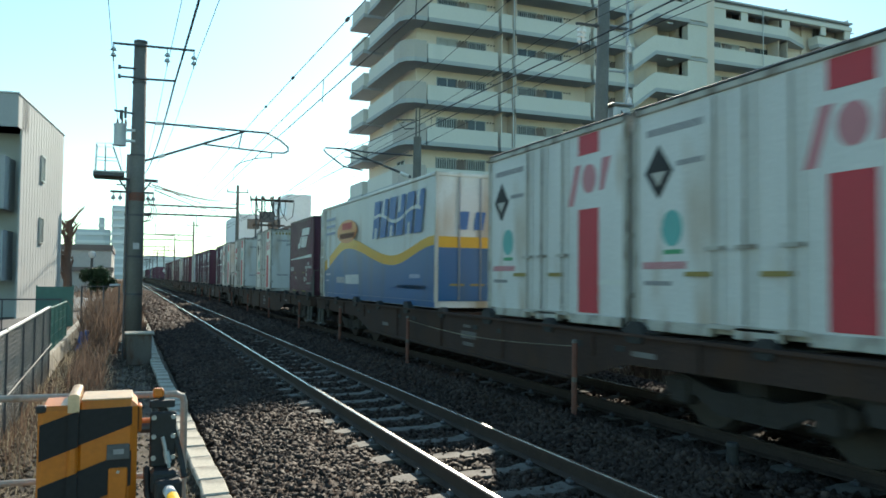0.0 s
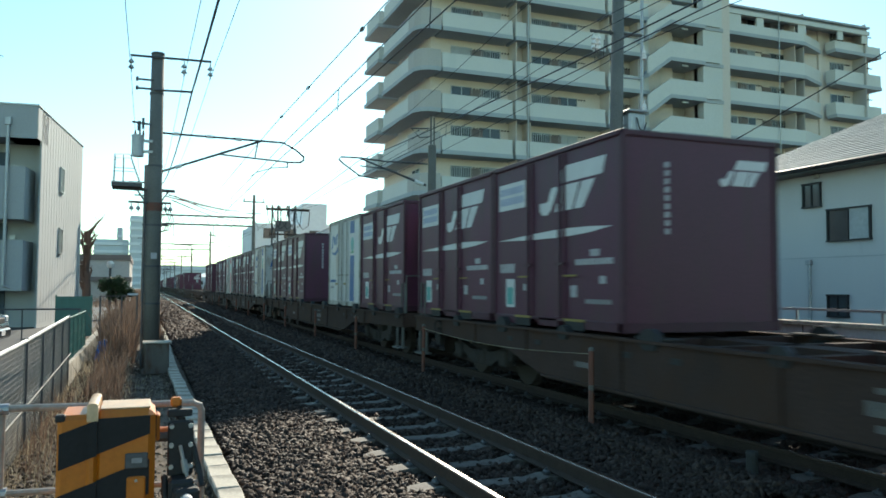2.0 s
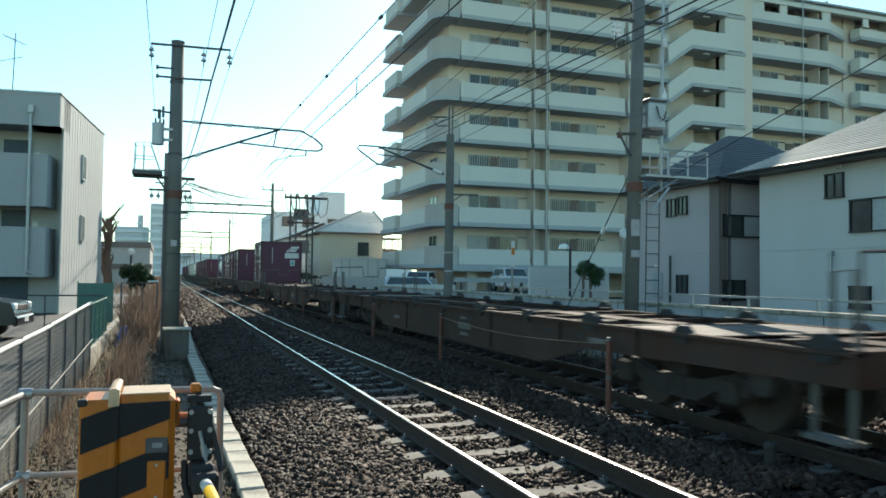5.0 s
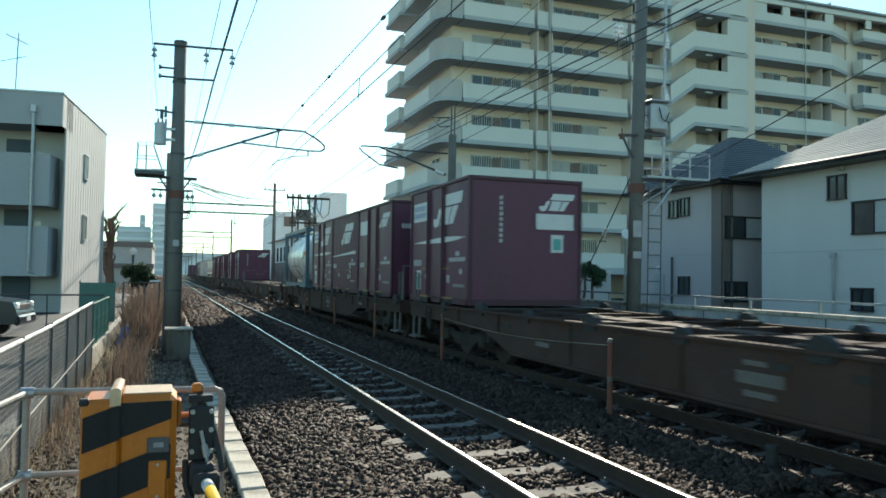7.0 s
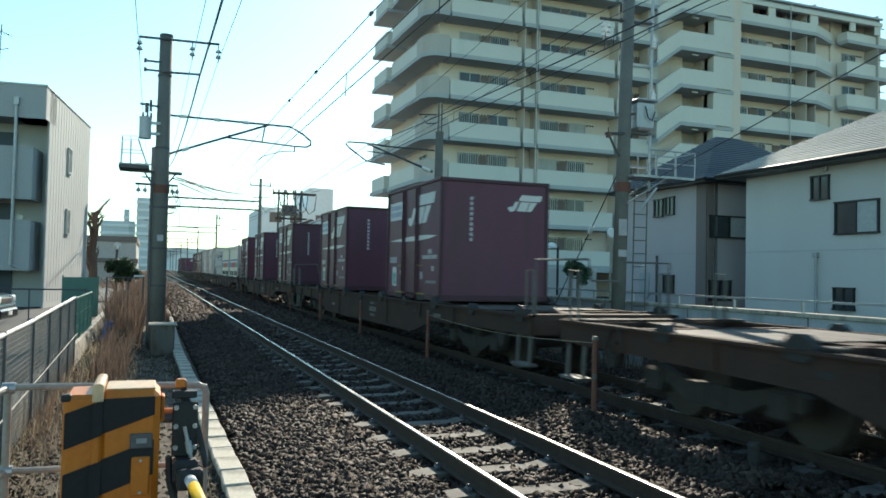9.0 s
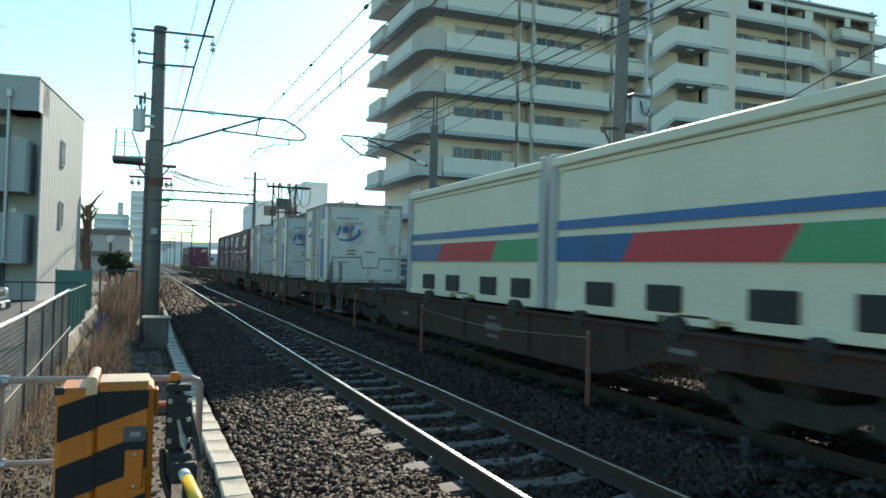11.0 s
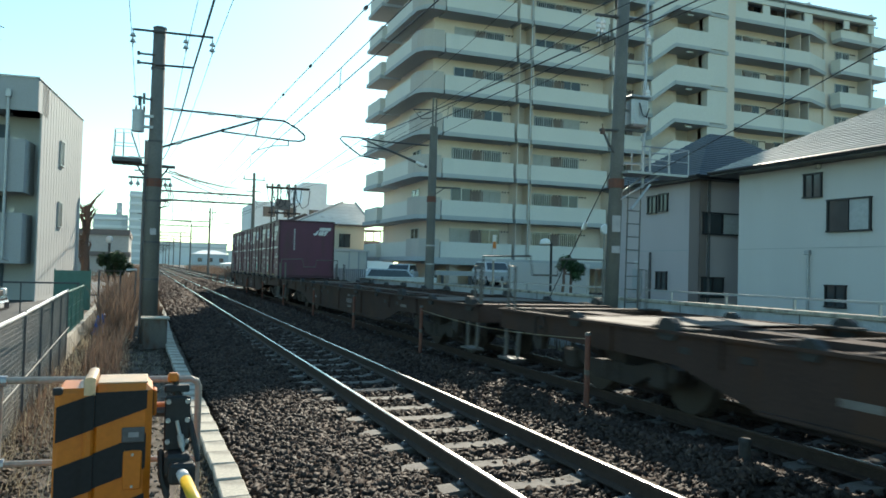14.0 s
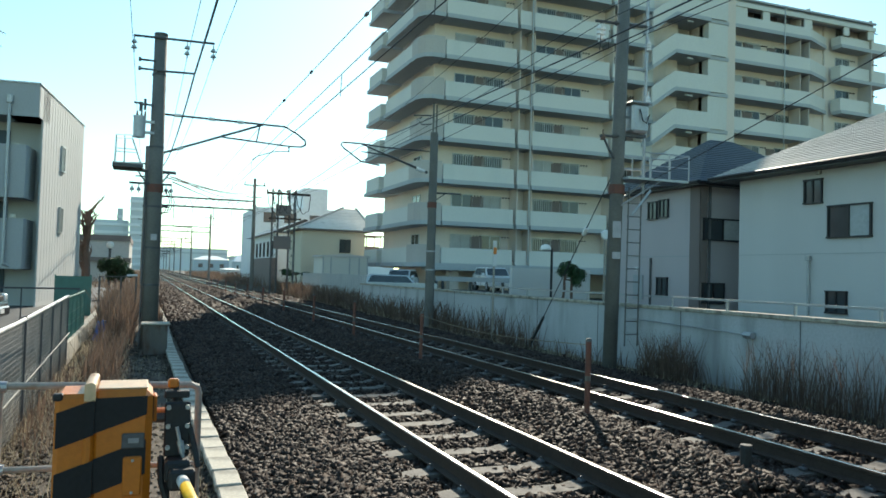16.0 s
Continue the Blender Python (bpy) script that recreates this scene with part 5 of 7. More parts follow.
    lad.box(-1.26, -1.2, L / 2 - 0.44, L / 2 - 0.38, BASE + 0.1, BASE + H - 0.1).box(-1.26, -1.2, L / 2 - 0.08, L / 2 - 0.02, BASE + 0.1, BASE + H - 0.1)
    part("ladder", lad, M_WHITE, t)
    bars = Shape()
    for x in (-0.75, -0.3, 0.3, 0.75):
        bars.tube((x, -L / 2 - 0.03, BASE + 0.15), (x, -L / 2 - 0.03, BASE + H - 0.1), 0.018, 6)
    part("door_bar", bars, M_BARG, t)
    return t


def tank_box():
    t = thing("tank_container", "pale insulated tank in a blue container frame", "tank container", "containers on the train")
    L, H, w = 6.06, 2.5, 1.22
    tank = Shape()
    n, zc = 40, BASE + 1.29
    rings = [(-2.80, 0.45), (-2.76, 0.80), (-2.66, 1.02), (-2.5, 1.12), (-2.36, 1.14), (2.50, 1.14), (2.66, 1.12), (2.80, 1.02), (2.90, 0.80), (2.95, 0.45)]
    pts = [(r * math.cos(2 * math.pi * i / n), y, zc + r * math.sin(2 * math.pi * i / n)) for y, r in rings for i in range(n)]
    F = [(k * n + i, k * n + (i + 1) % n, (k + 1) * n + (i + 1) % n, (k + 1) * n + i) for k in range(len(rings) - 1) for i in range(n)]
    F += [tuple(range(n)), tuple(range((len(rings) - 1) * n, len(rings) * n))]
    part("tank", tank.add(pts, F), M_TANK, t, smooth=True)
    for y in (-1.72, -0.43, 0.68, 1.71, 2.26):
        part("band", Shape().tube((0, y, zc), (0, y + 0.05, zc), 1.147, 40), M_BARG, t, "grey cladding band")
    f = Shape()
    for y in (-L / 2, L / 2 - 0.16):
        for sx in (-1, 1):
            a, b = sorted((sx * w, sx * (w - 0.15)))
            f.box(a, b, y, y + 0.16, BASE, BASE + H, 0.01)
        f.box(-w, w, y, y + 0.16, BASE + H - 0.16, BASE + H - 0.003).box(-w, w, y, y + 0.16, BASE + 0.003, BASE + 0.16)
    for sx in (-1, 1):
        a, b = sorted((sx * w, sx * (w - 0.1)))
        f.box(a, b, -L / 2, L / 2, BASE + H - 0.14, BASE + H - 0.01).box(a, b, -L / 2, L / 2, BASE + 0.02, BASE + 0.18)
        f.prism([(-L / 2 + 0.1, BASE + 0.15), (-L / 2 + 0.95, BASE + 0.15), (-L / 2 + 0.1, BASE + 0.75)], "x", a, a + 0.03)
        f.prism([(L / 2 - 0.1, BASE + 0.15), (L / 2 - 0.95, BASE + 0.15), (L / 2 - 0.1, BASE + 0.75)], "x", a, a + 0.03)
    part("frame", f, M_FRAMEB, t)
    part("end_panel", Shape().box(-0.95, 0.95, -L / 2 + 0.02, -L / 2 + 0.2, BASE + 0.3, BASE + 2.2, 0.05), M_HPINK, t, "pinkish weathered end cladding")
    for u in (-0.32, 0.32):
        part("cladding_seam", Shape().box(u - 0.02, u + 0.02, -L / 2 + 0.008, -L / 2 + 0.03, BASE + 0.32, BASE + 2.18), M_BARG, t)
    part("walkway", Shape().box(-0.25, 0.25, -2.7, 2.7, zc + 1.15, zc + 1.18), M_STEEL, t)
    part("hazard_placard", Shape().box(-1.145, -1.08, -2.32, -1.90, zc + 0.04, zc + 0.26), M_ORANGE, t, "orange hazard placard")
    for y0, y1, h, x in ((-2.1, -1.78, 0.42, 1.068), (-2.2, -1.80, 0.33, 1.098), (-2.3, -1.80, -0.06, 1.148), (-2.3, -1.90, -0.44, 1.07), (-0.35, 0.55, -0.40, 1.085), (0.80, 1.55, -0.40, 1.085)):
        part("lettering_bar", Shape().box(-x, -x + 0.06, y0, y1, zc + h, zc + h + 0.045), M_BARG, t)
    return t


def hopper_box():
    t = thing("open_top_container", "cream open-top bulk container with blue red and green stripes", "bulk container", "containers on the train")
    L, H = 6.0, 2.0
    box_body(t, L, H, M_CREAM, M_CREAM, panels=())
    d = Deco(t, L, lift=0.004)
    d.rect("s", 0.12, L - 0.1, 1.12, 1.24, M_BLUE, "blue_stripe")
    for u0, u1, m in ((0.12, 1.7, M_RBLUE), (1.7, 4.2, M_RED), (4.2, L - 0.1, M_GREEN)):
        d.poly("s", [(u0, 0.68), (u1, 0.68), (u1 + 0.25 if u1 < 5 else u1, 1.02), (u0 + 0.25 if u0 > 1 else u0, 1.02)], m, "broad_stripe")
    for u in (0.9, 2.2, 3.8, 5.0):
        # solid black piece; the pocket's inner shade is painted, not hollow
        part("pocket", Shape().box(-1.24, -1.2, L / 2 - u - 0.6, L / 2 - u, BASE + 0.12, BASE + 0.42, 0.01), M_BLK, t, "fork pocket with its shaded inside painted black")
    part("rim", Shape().box(-1.28, -1.12, -L / 2, L / 2, BASE + H, BASE + H + 0.14, 0.02).box(1.12, 1.28, -L / 2, L / 2, BASE + H, BASE + H + 0.14, 0.02)
         .box(-1.1, 1.1, -L / 2, L / 2, BASE + H + 0.0, BASE + H + 0.05), M_CREAM, t)
    part("end_post", Shape().box(-1.26, -1.1, L / 2 - 0.1, L / 2 + 0.08, BASE, BASE + H + 0.2, 0.02).box(-1.26, -1.1, -L / 2 - 0.08, -L / 2 + 0.1, BASE, BASE + H + 0.2, 0.02), M_LSIDE, t)
    return t


def load_train():
    """Kinds: m maroon, c corrugated maroon, o old maroon, r white with red, b white with blue; the number is the middle's place along the line."""
    makers = {"m": lambda: maroon_box(0), "c": lambda: maroon_box(1), "o": lambda: maroon_box(2), "r": lambda: white_box("red"), "b": lambda: white_box("blue"), "q": lambda: white_box("red", 1), "p": lambda: white_box("blue", 2),
              "R": blue_box, "T": tank_box, "H": hopper_box, "l": lambda: maroon_box(0)}
    rows = {"r": (41.25, 46.95, 103.95), "q": (5.5, 9.35, 33.5), "b": (71.0, 88.7, 295.4, 303.1), "p": (311.0,), "R": (18.1,), "c": (25.7, 196.0, 316.1, 319.9),
            "m": (50.7, 58.75, 62.5, 67.2, 78.75, 82.55, 92.4, 96.2, 100.05, 108.55, 112.4, 120.3, 124.0, 199.85,
                  236.75, 244.7, 254.1, 262.7, 269.6, 323.75, 327.55, 378.3, 382.0, 385.55, 389.4, 393.25),
            "l": (171.45, 186.95), "o": (192.3, 331.45), "T": (206.35,), "H": (276.1, 282.4)}
    for kind, places in rows.items():
        first = makers[kind]()
        if kind == "l":
            long_label_end(first, 3.715)
        for i, s in enumerate(places):
            ob = first if i == 0 else copy_thing(first, pose(0, 0, 0))
            rides(ob, s)


load_train()


# ---- overhead line ----
def insulator(parent, p, length=0.4, discs=2, material=M_SLAB, r=0.075):
    s = Shape()
    x, y, z = p
    s.tube((x, y, z), (x, y, z - length), 0.014, 6)
    for i in range(discs):
        h = z - 0.1 - i * (length - 0.14) / max(discs, 1)
        s.tube((x, y, h), (x, y, h - 0.07), 0.035, 10, r).tube((x, y, h - 0.07), (x, y, h - 0.085), r, 10, 0.04)
    return part("insulator", s, material, parent)


def left_mast():
    """The concrete mast on the near side, with cantilever, feeders, transformer and a small platform."""
    m = thing("catenary_mast", "tall weathered concrete catenary mast with cantilever arm and transformer", "catenary mast", "catenary masts", m=pose(0, 20, 0))
    part("mast", Shape().tube((0.16, 0, -0.5), (0.175, 0, 7.28), 0.20, 18, 0.15), M_POLE, m, smooth=True)
    part("mast_cap", Shape().tube((0.175, 0, 7.28), (0.175, 0, 7.33), 0.16, 16), M_DSTEEL, m)
    for z in (1.15, 2.05, 3.05, 4.5, 6.28):
        part("mast_band", Shape().tube((0.165, 0, z), (0.165, 0, z + 0.05), 0.205 - z * 0.006, 16), M_DSTEEL, m)
    part("warning_band", Shape().tube((0.17, 0, 3.42), (0.17, 0, 3.62), 0.19, 16), M_POSTR, m, "faded red band")
    part("number_plate", Shape().box(0.11, 0.25, -0.22, -0.205, 2.25, 2.40), M_BARM, m)
    part("crossarm", Shape().tube((-0.45, -0.16, 7.17), (1.42, -0.16, 7.21), 0.03, 8), M_DSTEEL, m)
    for x in (-0.43, 0.78, 1.40):
        insulator(m, (x, -0.16, 7.17), 0.42, 2)
    part("feeder_arm", Shape().tube((0.1, -0.17, 6.37), (0.98, -0.17, 6.40), 0.028, 8), M_DSTEEL, m)
    for z in (6.62, 6.40):
        part("side_bracket", Shape().tube((-0.3, -0.1, z), (0.1, -0.1, z), 0.025, 6).box(-0.32, -0.26, -0.14, -0.06, z - 0.04, z + 0.05), M_DSTEEL, m)
    part("top_tube", Shape().path([(0.25, 0, 5.36), (3.27, 0, 5.33), (3.60, 0, 5.16), (3.80, 0, 5.0), (3.80, 0, 4.90), (3.70, 0, 4.84)], 0.026, 8), M_DSTEEL, m)
    part("strut_tube", Shape().tube((0.3, 0, 4.40), (2.70, 0, 5.33), 0.028, 8), M_DSTEEL, m)
    part("registration_tube", Shape().path([(1.70, 0, 4.92), (3.40, 0, 4.83), (3.70, 0, 4.84)], 0.022, 8), M_DSTEEL, m)
    for x0, z0, x1, z1 in ((1.70, 4.92, 1.74, 5.0), (2.55, 4.90, 2.62, 5.28), (3.38, 4.84, 3.38, 4.68)):
        part("drop_bracket", Shape().tube((x0, 0, z0), (x1, 0, z1), 0.017, 6), M_DSTEEL, m)
    part("steady_arm", Shape().path([(3.38, 0, 4.70), (3.0, 0, 4.66), (2.6, 0, 4.52), (2.45, 0, 4.40)], 0.012, 6), M_DSTEEL, m)
    for x, z in ((0.55, 5.36), (1.35, 5.35), (2.05, 5.34), (0.62, 4.52)):
        part("insulator", Shape().tube((x, 0, z), (x + 0.16, 0, z + (0.06 if z < 5 else -0.001)), 0.045, 8), M_INSUL, m)
    part("transformer", Shape().tube((-0.24, -0.12, 4.72), (-0.24, -0.12, 5.2), 0.14, 14).tube((-0.24, -0.12, 5.2), (-0.24, -0.12, 5.24), 0.15, 14).box(-0.12, 0.1, -0.16, -0.08, 4.82, 4.88).box(-0.12, 0.1, -0.16, -0.08, 5.08, 5.14), M_STEEL, m, "grey pole transformer")
    for x in (-0.3, -0.2, -0.12):
        part("bushing", Shape().tube((x, -0.12, 5.24), (x, -0.12, 5.36), 0.03, 8, 0.018), M_BROWNINS, m)
    part("fuse_bracket", Shape().tube((-0.38, -0.12, 5.56), (0.05, -0.12, 5.52), 0.025, 6).box(-0.26, -0.18, -0.17, -0.07, 5.36, 5.58).box(-0.16, -0.1, -0.17, -0.07, 5.40, 5.66), M_DSTEEL, m)
    part("platform", Shape().box(-0.80, -0.12, -0.3, 0.3, 3.97, 4.05).tube((-0.78, 0, 3.95), (0.64, 0, 3.93), 0.04, 8), M_DSTEEL, m)
    part("platform_slats", Shape().box(-0.80, -0.12, -0.32, -0.30, 4.05, 4.08), M_STEEL, m)
    cage = Shape()
    for y in (-0.28, 0.28):
        cage.path([(-0.76, y, 4.05), (-0.74, y, 4.72), (-0.40, y, 4.74), (-0.16, y, 4.05)], 0.011, 5).tube((-0.75, y, 4.4), (-0.3, y, 4.4), 0.01, 5).tube((-0.55, y, 4.05), (-0.55, y, 4.72), 0.01, 5)
    cage.tube((-0.74, -0.28, 4.72), (-0.74, 0.28, 4.72), 0.011, 5)
    part("cage_rail", cage, M_STEEL, m)
    part("brace", Shape().tube((-0.25, 0, 3.95), (0.12, 0, 3.4), 0.022, 6).tube((0.5, 0, 3.93), (0.2, 0, 3.5), 0.022, 6), M_DSTEEL, m)
    part("lower_arm", Shape().tube((-0.42, -0.1, 3.62), (0.55, -0.1, 3.62), 0.028, 6), M_DSTEEL, m)
    part("rear_arm", Shape().tube((-0.1, 0.2, 3.1), (0.5, 0.2, 3.1), 0.026, 6), M_DSTEEL, m)
    for x in (-0.35, -0.2, 0.42, 0.54):
        insulator(m, (x, -0.1, 3.62), 0.24, 1, r=0.06)
    for j in range(3):
        pts = [(0.5 - 0.05 * j, -0.15, 3.5), (0.62 - 0.05 * j, -0.15, 3.2), (0.5 - 0.05 * j, -0.18, 2.95), (0.3, -0.2, 2.9)]
        part("jumper_wire", Shape().path(pts, 0.012, 5), M_BLK, m)
    part("cable_conduit", Shape().tube((-0.06, -0.1, -0.3), (-0.04, -0.08, 3.9), 0.022, 6), M_DSTEEL, m)
    c = thing("trackside_box", "low rust-stained grey cable box at the mast foot", "cable box", m=pose(0.30, 18.6, -0.36))
    part("body", Shape().box(-0.27, 0.24, -0.3, 0.3, 0, 0.68, 0.02), M_CBOX, c)
    part("lid", Shape().box(-0.32, 0.29, -0.34, 0.34, 0.68, 0.715, 0.01), M_CONC, c, "pale flat lid")


left_mast()


def right_masts():
    m = thing("catenary_mast", "slim dark concrete catenary mast before the boundary wall", "catenary mast", "catenary masts", m=pose(9.32, 25.3, 0))
    part("mast", Shape().tube((0, 0, -0.6), (0.03, 0, 6.6), 0.17, 14, 0.14).tube((-0.02, 0, 6.2), (-0.02, 0, 7.65), 0.035, 8).tube((0.1, 0, 6.2), (0.1, 0, 7.6), 0.03, 8), M_POLE, m)
    part("top_arm", Shape().path([(-0.75, 0, 7.15), (-0.1, 0, 7.2), (-0.75, 0, 7.15), (-0.45, 0, 6.85), (-0.1, 0, 6.9)], 0.025, 6), M_DSTEEL, m)
    part("top_tube", Shape().path([(-0.15, 0, 5.93), (-1.8, 0, 5.93), (-2.6, 0, 5.99), (-3.25, 0, 5.98), (-3.32, 0, 5.9), (-3.2, 0, 5.78), (-2.6, 0, 5.38), (-1.94, 0, 5.30)], 0.028, 8), M_DSTEEL, m)
    part("strut_tube", Shape().tube((-0.2, 0, 5.16), (-2.6, 0, 5.98), 0.03, 8), M_DSTEEL, m)
    part("registration_tube", Shape().path([(-2.6, 0, 5.72), (-1.6, 0, 5.66), (-0.2, 0, 5.20)], 0.022, 6), M_DSTEEL, m)
    part("insulator", Shape().tube((-0.62, 0, 5.30), (-0.3, 0, 5.20), 0.07, 8), M_INSUL, m, "white rod insulator")
    part("side_arm", Shape().tube((0.1, 0, 4.48), (1.1, 0, 4.50), 0.03, 6).tube((0.1, 0, 4.2), (0.5, 0, 4.48), 0.02, 6), M_DSTEEL, m)
    part("warning_band", Shape().tube((0.01, 0, 3.95), (0.01, 0, 4.15), 0.168, 12), M_POSTR, m)
    part("step_band", Shape().tube((0.01, 0, 1.75), (0.01, 0, 1.80), 0.18, 12).tube((0.01, 0, 2.4), (0.01, 0, 2.45), 0.178, 12), M_STEEL, m)
    n = thing("utility_pole", "dark concrete utility pole with transformer, ladder and platform", "utility pole", m=pose(9.33, 14.1, 0))
    part("pole", Shape().tube((0, 0, -0.6), (0.24, 0, 9.2), 0.155, 16, 0.13), M_POLE, n, smooth=True)
    part("warning_band", Shape().tube((0.10, 0, 3.45), (0.105, 0, 3.65), 0.172, 14), M_POSTR, n)
    for z0, z1 in ((2.05, 2.2), (2.5, 2.85)):
        part("plate", Shape().box(-0.1, 0.1, -0.2, -0.185, z0, z1), M_BARM, n, "faded white plate")
    part("riser_pipe", Shape().tube((0.78, 0, 3.5), (0.84, 0, 9.0), 0.035, 8), M_STEEL, n)
    for z in (7.2, 6.2, 5.15, 4.0):
        part("pipe_clamp", Shape().tube((0.15, 0, z), (0.82, 0, z + 0.03), 0.022, 6), M_STEEL, n)
    for z in (5.75, 6.95):
        insulator(n, (0.83, -0.06, z), 0.32, 3, M_INSUL, 0.06)
    part("crossarm", Shape().tube((-0.5, 0, 7.15), (0.85, 0, 7.2), 0.035, 8), M_DSTEEL, n)
    part("lower_arm", Shape().tube((-0.4, -0.1, 4.66), (0.2, -0.1, 4.7), 0.03, 6), M_DSTEEL, n)
    for x in (-0.42, -0.3):
        insulator(n, (x, 0, 7.15), 0.45, 3, M_INSUL, 0.06)
    part("lever_arm", Shape().path([(-0.35, -0.12, 4.68), (-0.2, -0.12, 4.4), (-0.05, -0.12, 4.2)], 0.025, 6), M_DSTEEL, n)
    insulator(n, (-0.33, -0.1, 4.8), 0.22, 2, M_BROWNINS, 0.06)
    part("transformer", Shape().box(0.33, 0.76, -0.22, 0.2, 4.80, 5.42, 0.05).box(0.29, 0.8, -0.26, 0.24, 5.42, 5.47, 0.02), M_STEEL, n, "grey box transformer")
    part("transformer_seat", Shape().box(0.1, 0.8, -0.05, 0.05, 4.72, 4.79), M_DSTEEL, n)
    part("hanging_cable", Shape().path([(0.5, -0.24, 5.3), (0.55, -0.27, 5.05), (0.65, -0.27, 5.0), (0.74, -0.25, 5.2)], 0.014, 5), M_BLK, n)
    plat = Shape().box(0.15, 1.72, -0.35, 0.3, 3.76, 3.81)
    part("platform", plat, M_STEEL, n)
    g = Shape()
    for x in (1.72, 1.2, 0.7):
        for y in (-0.35, 0.3):
            g.tube((x, y, 3.8), (x, y, 4.35), 0.016, 5)
    for y in (-0.35, 0.3):
        g.tube((0.5, y, 4.35), (1.72, y, 4.35), 0.016, 5).tube((0.5, y, 4.08), (1.72, y, 4.08), 0.013, 5)
    g.tube((1.72, -0.35, 4.35), (1.72, 0.3, 4.35), 0.016, 5)
    part("platform_rail", g, M_STEEL, n)
    part("platform_brace", Shape().tube((0.1, -0.2, 3.2), (1.0, -0.3, 3.76), 0.022, 6).tube((0.1, -0.05, 3.3), (0.8, -0.05, 3.76), 0.022, 6).tube((0.3, -0.3, 3.0), (0.75, -0.32, 3.55), 0.03, 6), M_STEEL, n)
    lad = Shape()
    for x in (0.24, 0.56):
        lad.tube((x, -0.2, 0.2), (x + 0.04, -0.2, 3.6), 0.016, 5)
    for i in range(11):
        lad.tube((0.24, -0.2, 0.45 + i * 0.28), (0.59, -0.2, 0.45 + i * 0.28), 0.012, 5)
    part("ladder", lad, M_DULL, n)
    s = thing("guy_wire", "stay wire with a ball insulator anchored in the weeds", "guy wire")
    part("wire", Shape().tube((9.45, 14.2, 4.0), (9.55, 18.3, -0.35), 0.012, 5), M_WIRE, s)
    part("ball", Shape().tube((9.49, 15.36, 2.78), (9.495, 15.5, 2.63), 0.05, 8), M_INSUL, s)
    part("guard_sleeve", Shape().tube((9.53, 17.4, 0.6), (9.55, 18.3, -0.35), 0.035, 8), M_BLK, s, "black sleeve")


right_masts()


def portals():
    """Masts along the line with trussed portal beams over both tracks."""
    mast = Shape().tube((0, 0, -0.5), (0, 0, 10.1), 0.2, 10, 0.13).mesh("mast", M_POLE)
    arm = Shape().box(-1.0, 1.0, -0.05, 0.05, 9.4, 9.5).tube((-0.9, 0, 9.5), (-0.9, 0, 9.8), 0.05, 6).tube((0.9, 0, 9.5), (0.9, 0, 9.8), 0.05, 6).box(-0.7, 0.7, -0.05, 0.05, 8.3, 8.38).mesh("crossarm", M_DSTEEL)
    left = Shape().tube((0, 0, -0.5), (0, 0, 8.2), 0.18, 10, 0.13).mesh("mast", M_POLE)
    b = Shape()
    for z in (7.15, 7.95):
        b.tube((0.1, 0, z), (9.2, 0, z), 0.085, 5)
    for i in range(13):
        x = 0.3 + i * 0.72
        b.tube((x, 0, 7.15), (x + 0.36, 0, 7.95), 0.03, 4).tube((x + 0.36, 0, 7.95), (x + 0.72, 0, 7.15), 0.03, 4)
    beam = b.mesh("truss_beam", M_DSTEEL)
    hang = Shape().path([(-0.9, 0, 7.15), (-0.9, 0, 5.3), (0.7, 0, 5.25)], 0.04, 5).path([(-0.9, 0, 6.2), (0.7, 0, 5.3), (0.7, 0, 7.15)], 0.032, 5).mesh("drop_arm", M_DSTEEL)
    for i, y in enumerate((73, 124, 175, 226, 277, 328, 379, 430)):
        p = thing("catenary_portal", "slender masts with a trussed beam over both tracks", "catenary portal", "portals along the line", m=pose(0.005 * y * 0, y, 0))
        for me, x in ((mast, 9.3), (arm, 9.3), (left, -0.05), (beam, 0), (hang, 3.15), (hang, 6.6)):
            o = new(me.name.split(".")[0], me)
            o.parent = p
            o.location = (x, 0, 0)
    for y in (45, 98, 150):
        p = thing("catenary_mast", "plain concrete mast with short arms beside the line", "catenary mast", "catenary masts", m=pose(-0.05, y, 0))
        o = new("mast", left)
        o.parent = p
        part("crossarm", Shape().box(-0.9, 0.5, -0.04, 0.04, 7.2, 7.28).box(-0.6, 0.4, -0.04, 0.04, 6.5, 6.57).box(-0.12, 0.12, -0.2, 0, 4.9, 5.4), M_DSTEEL, p)
    # lattice frame with switch gear beyond the second mast
    f = thing("switchgear_frame", "steel lattice frame with switches and looping cables", "switch frame", m=pose(9.3, 54.5, 0))
    for x in (-0.9, 0.28):
        for dx in (-0.2, 0.2):
            for dy in (-0.2, 0.2):
                part("leg", Shape().tube((x + dx, dy, -0.5), (x + dx, dy, 7.3), 0.035, 5), M_DSTEEL, f)
        br = Shape()
        for k in range(14):
            z = -0.2 + k * 0.52
            br.tube((x - 0.2, -0.2, z), (x + 0.2, -0.2, z + 0.52), 0.016, 4).tube((x + 0.2, -0.2, z), (x - 0.2, -0.2, z + 0.52), 0.016, 4)
        part("lacing", br, M_DSTEEL, f)
    part("cross_beam", Shape().box(-1.5, 1.5, -0.25, 0.25, 6.95, 7.07), M_RAIL, f)
    part("middle_beam", Shape().box(-1.3, 0.9, -0.2, 0.2, 5.2, 5.3), M_RAIL, f)
    # added brown pieces stand in for a brown house behind the posts
    part("switch_box", Shape().box(-0.85, 0.15, -0.3, 0.1, 5.45, 6.2, 0.03), M_HBROWN, f, "brown block in place of the house behind")
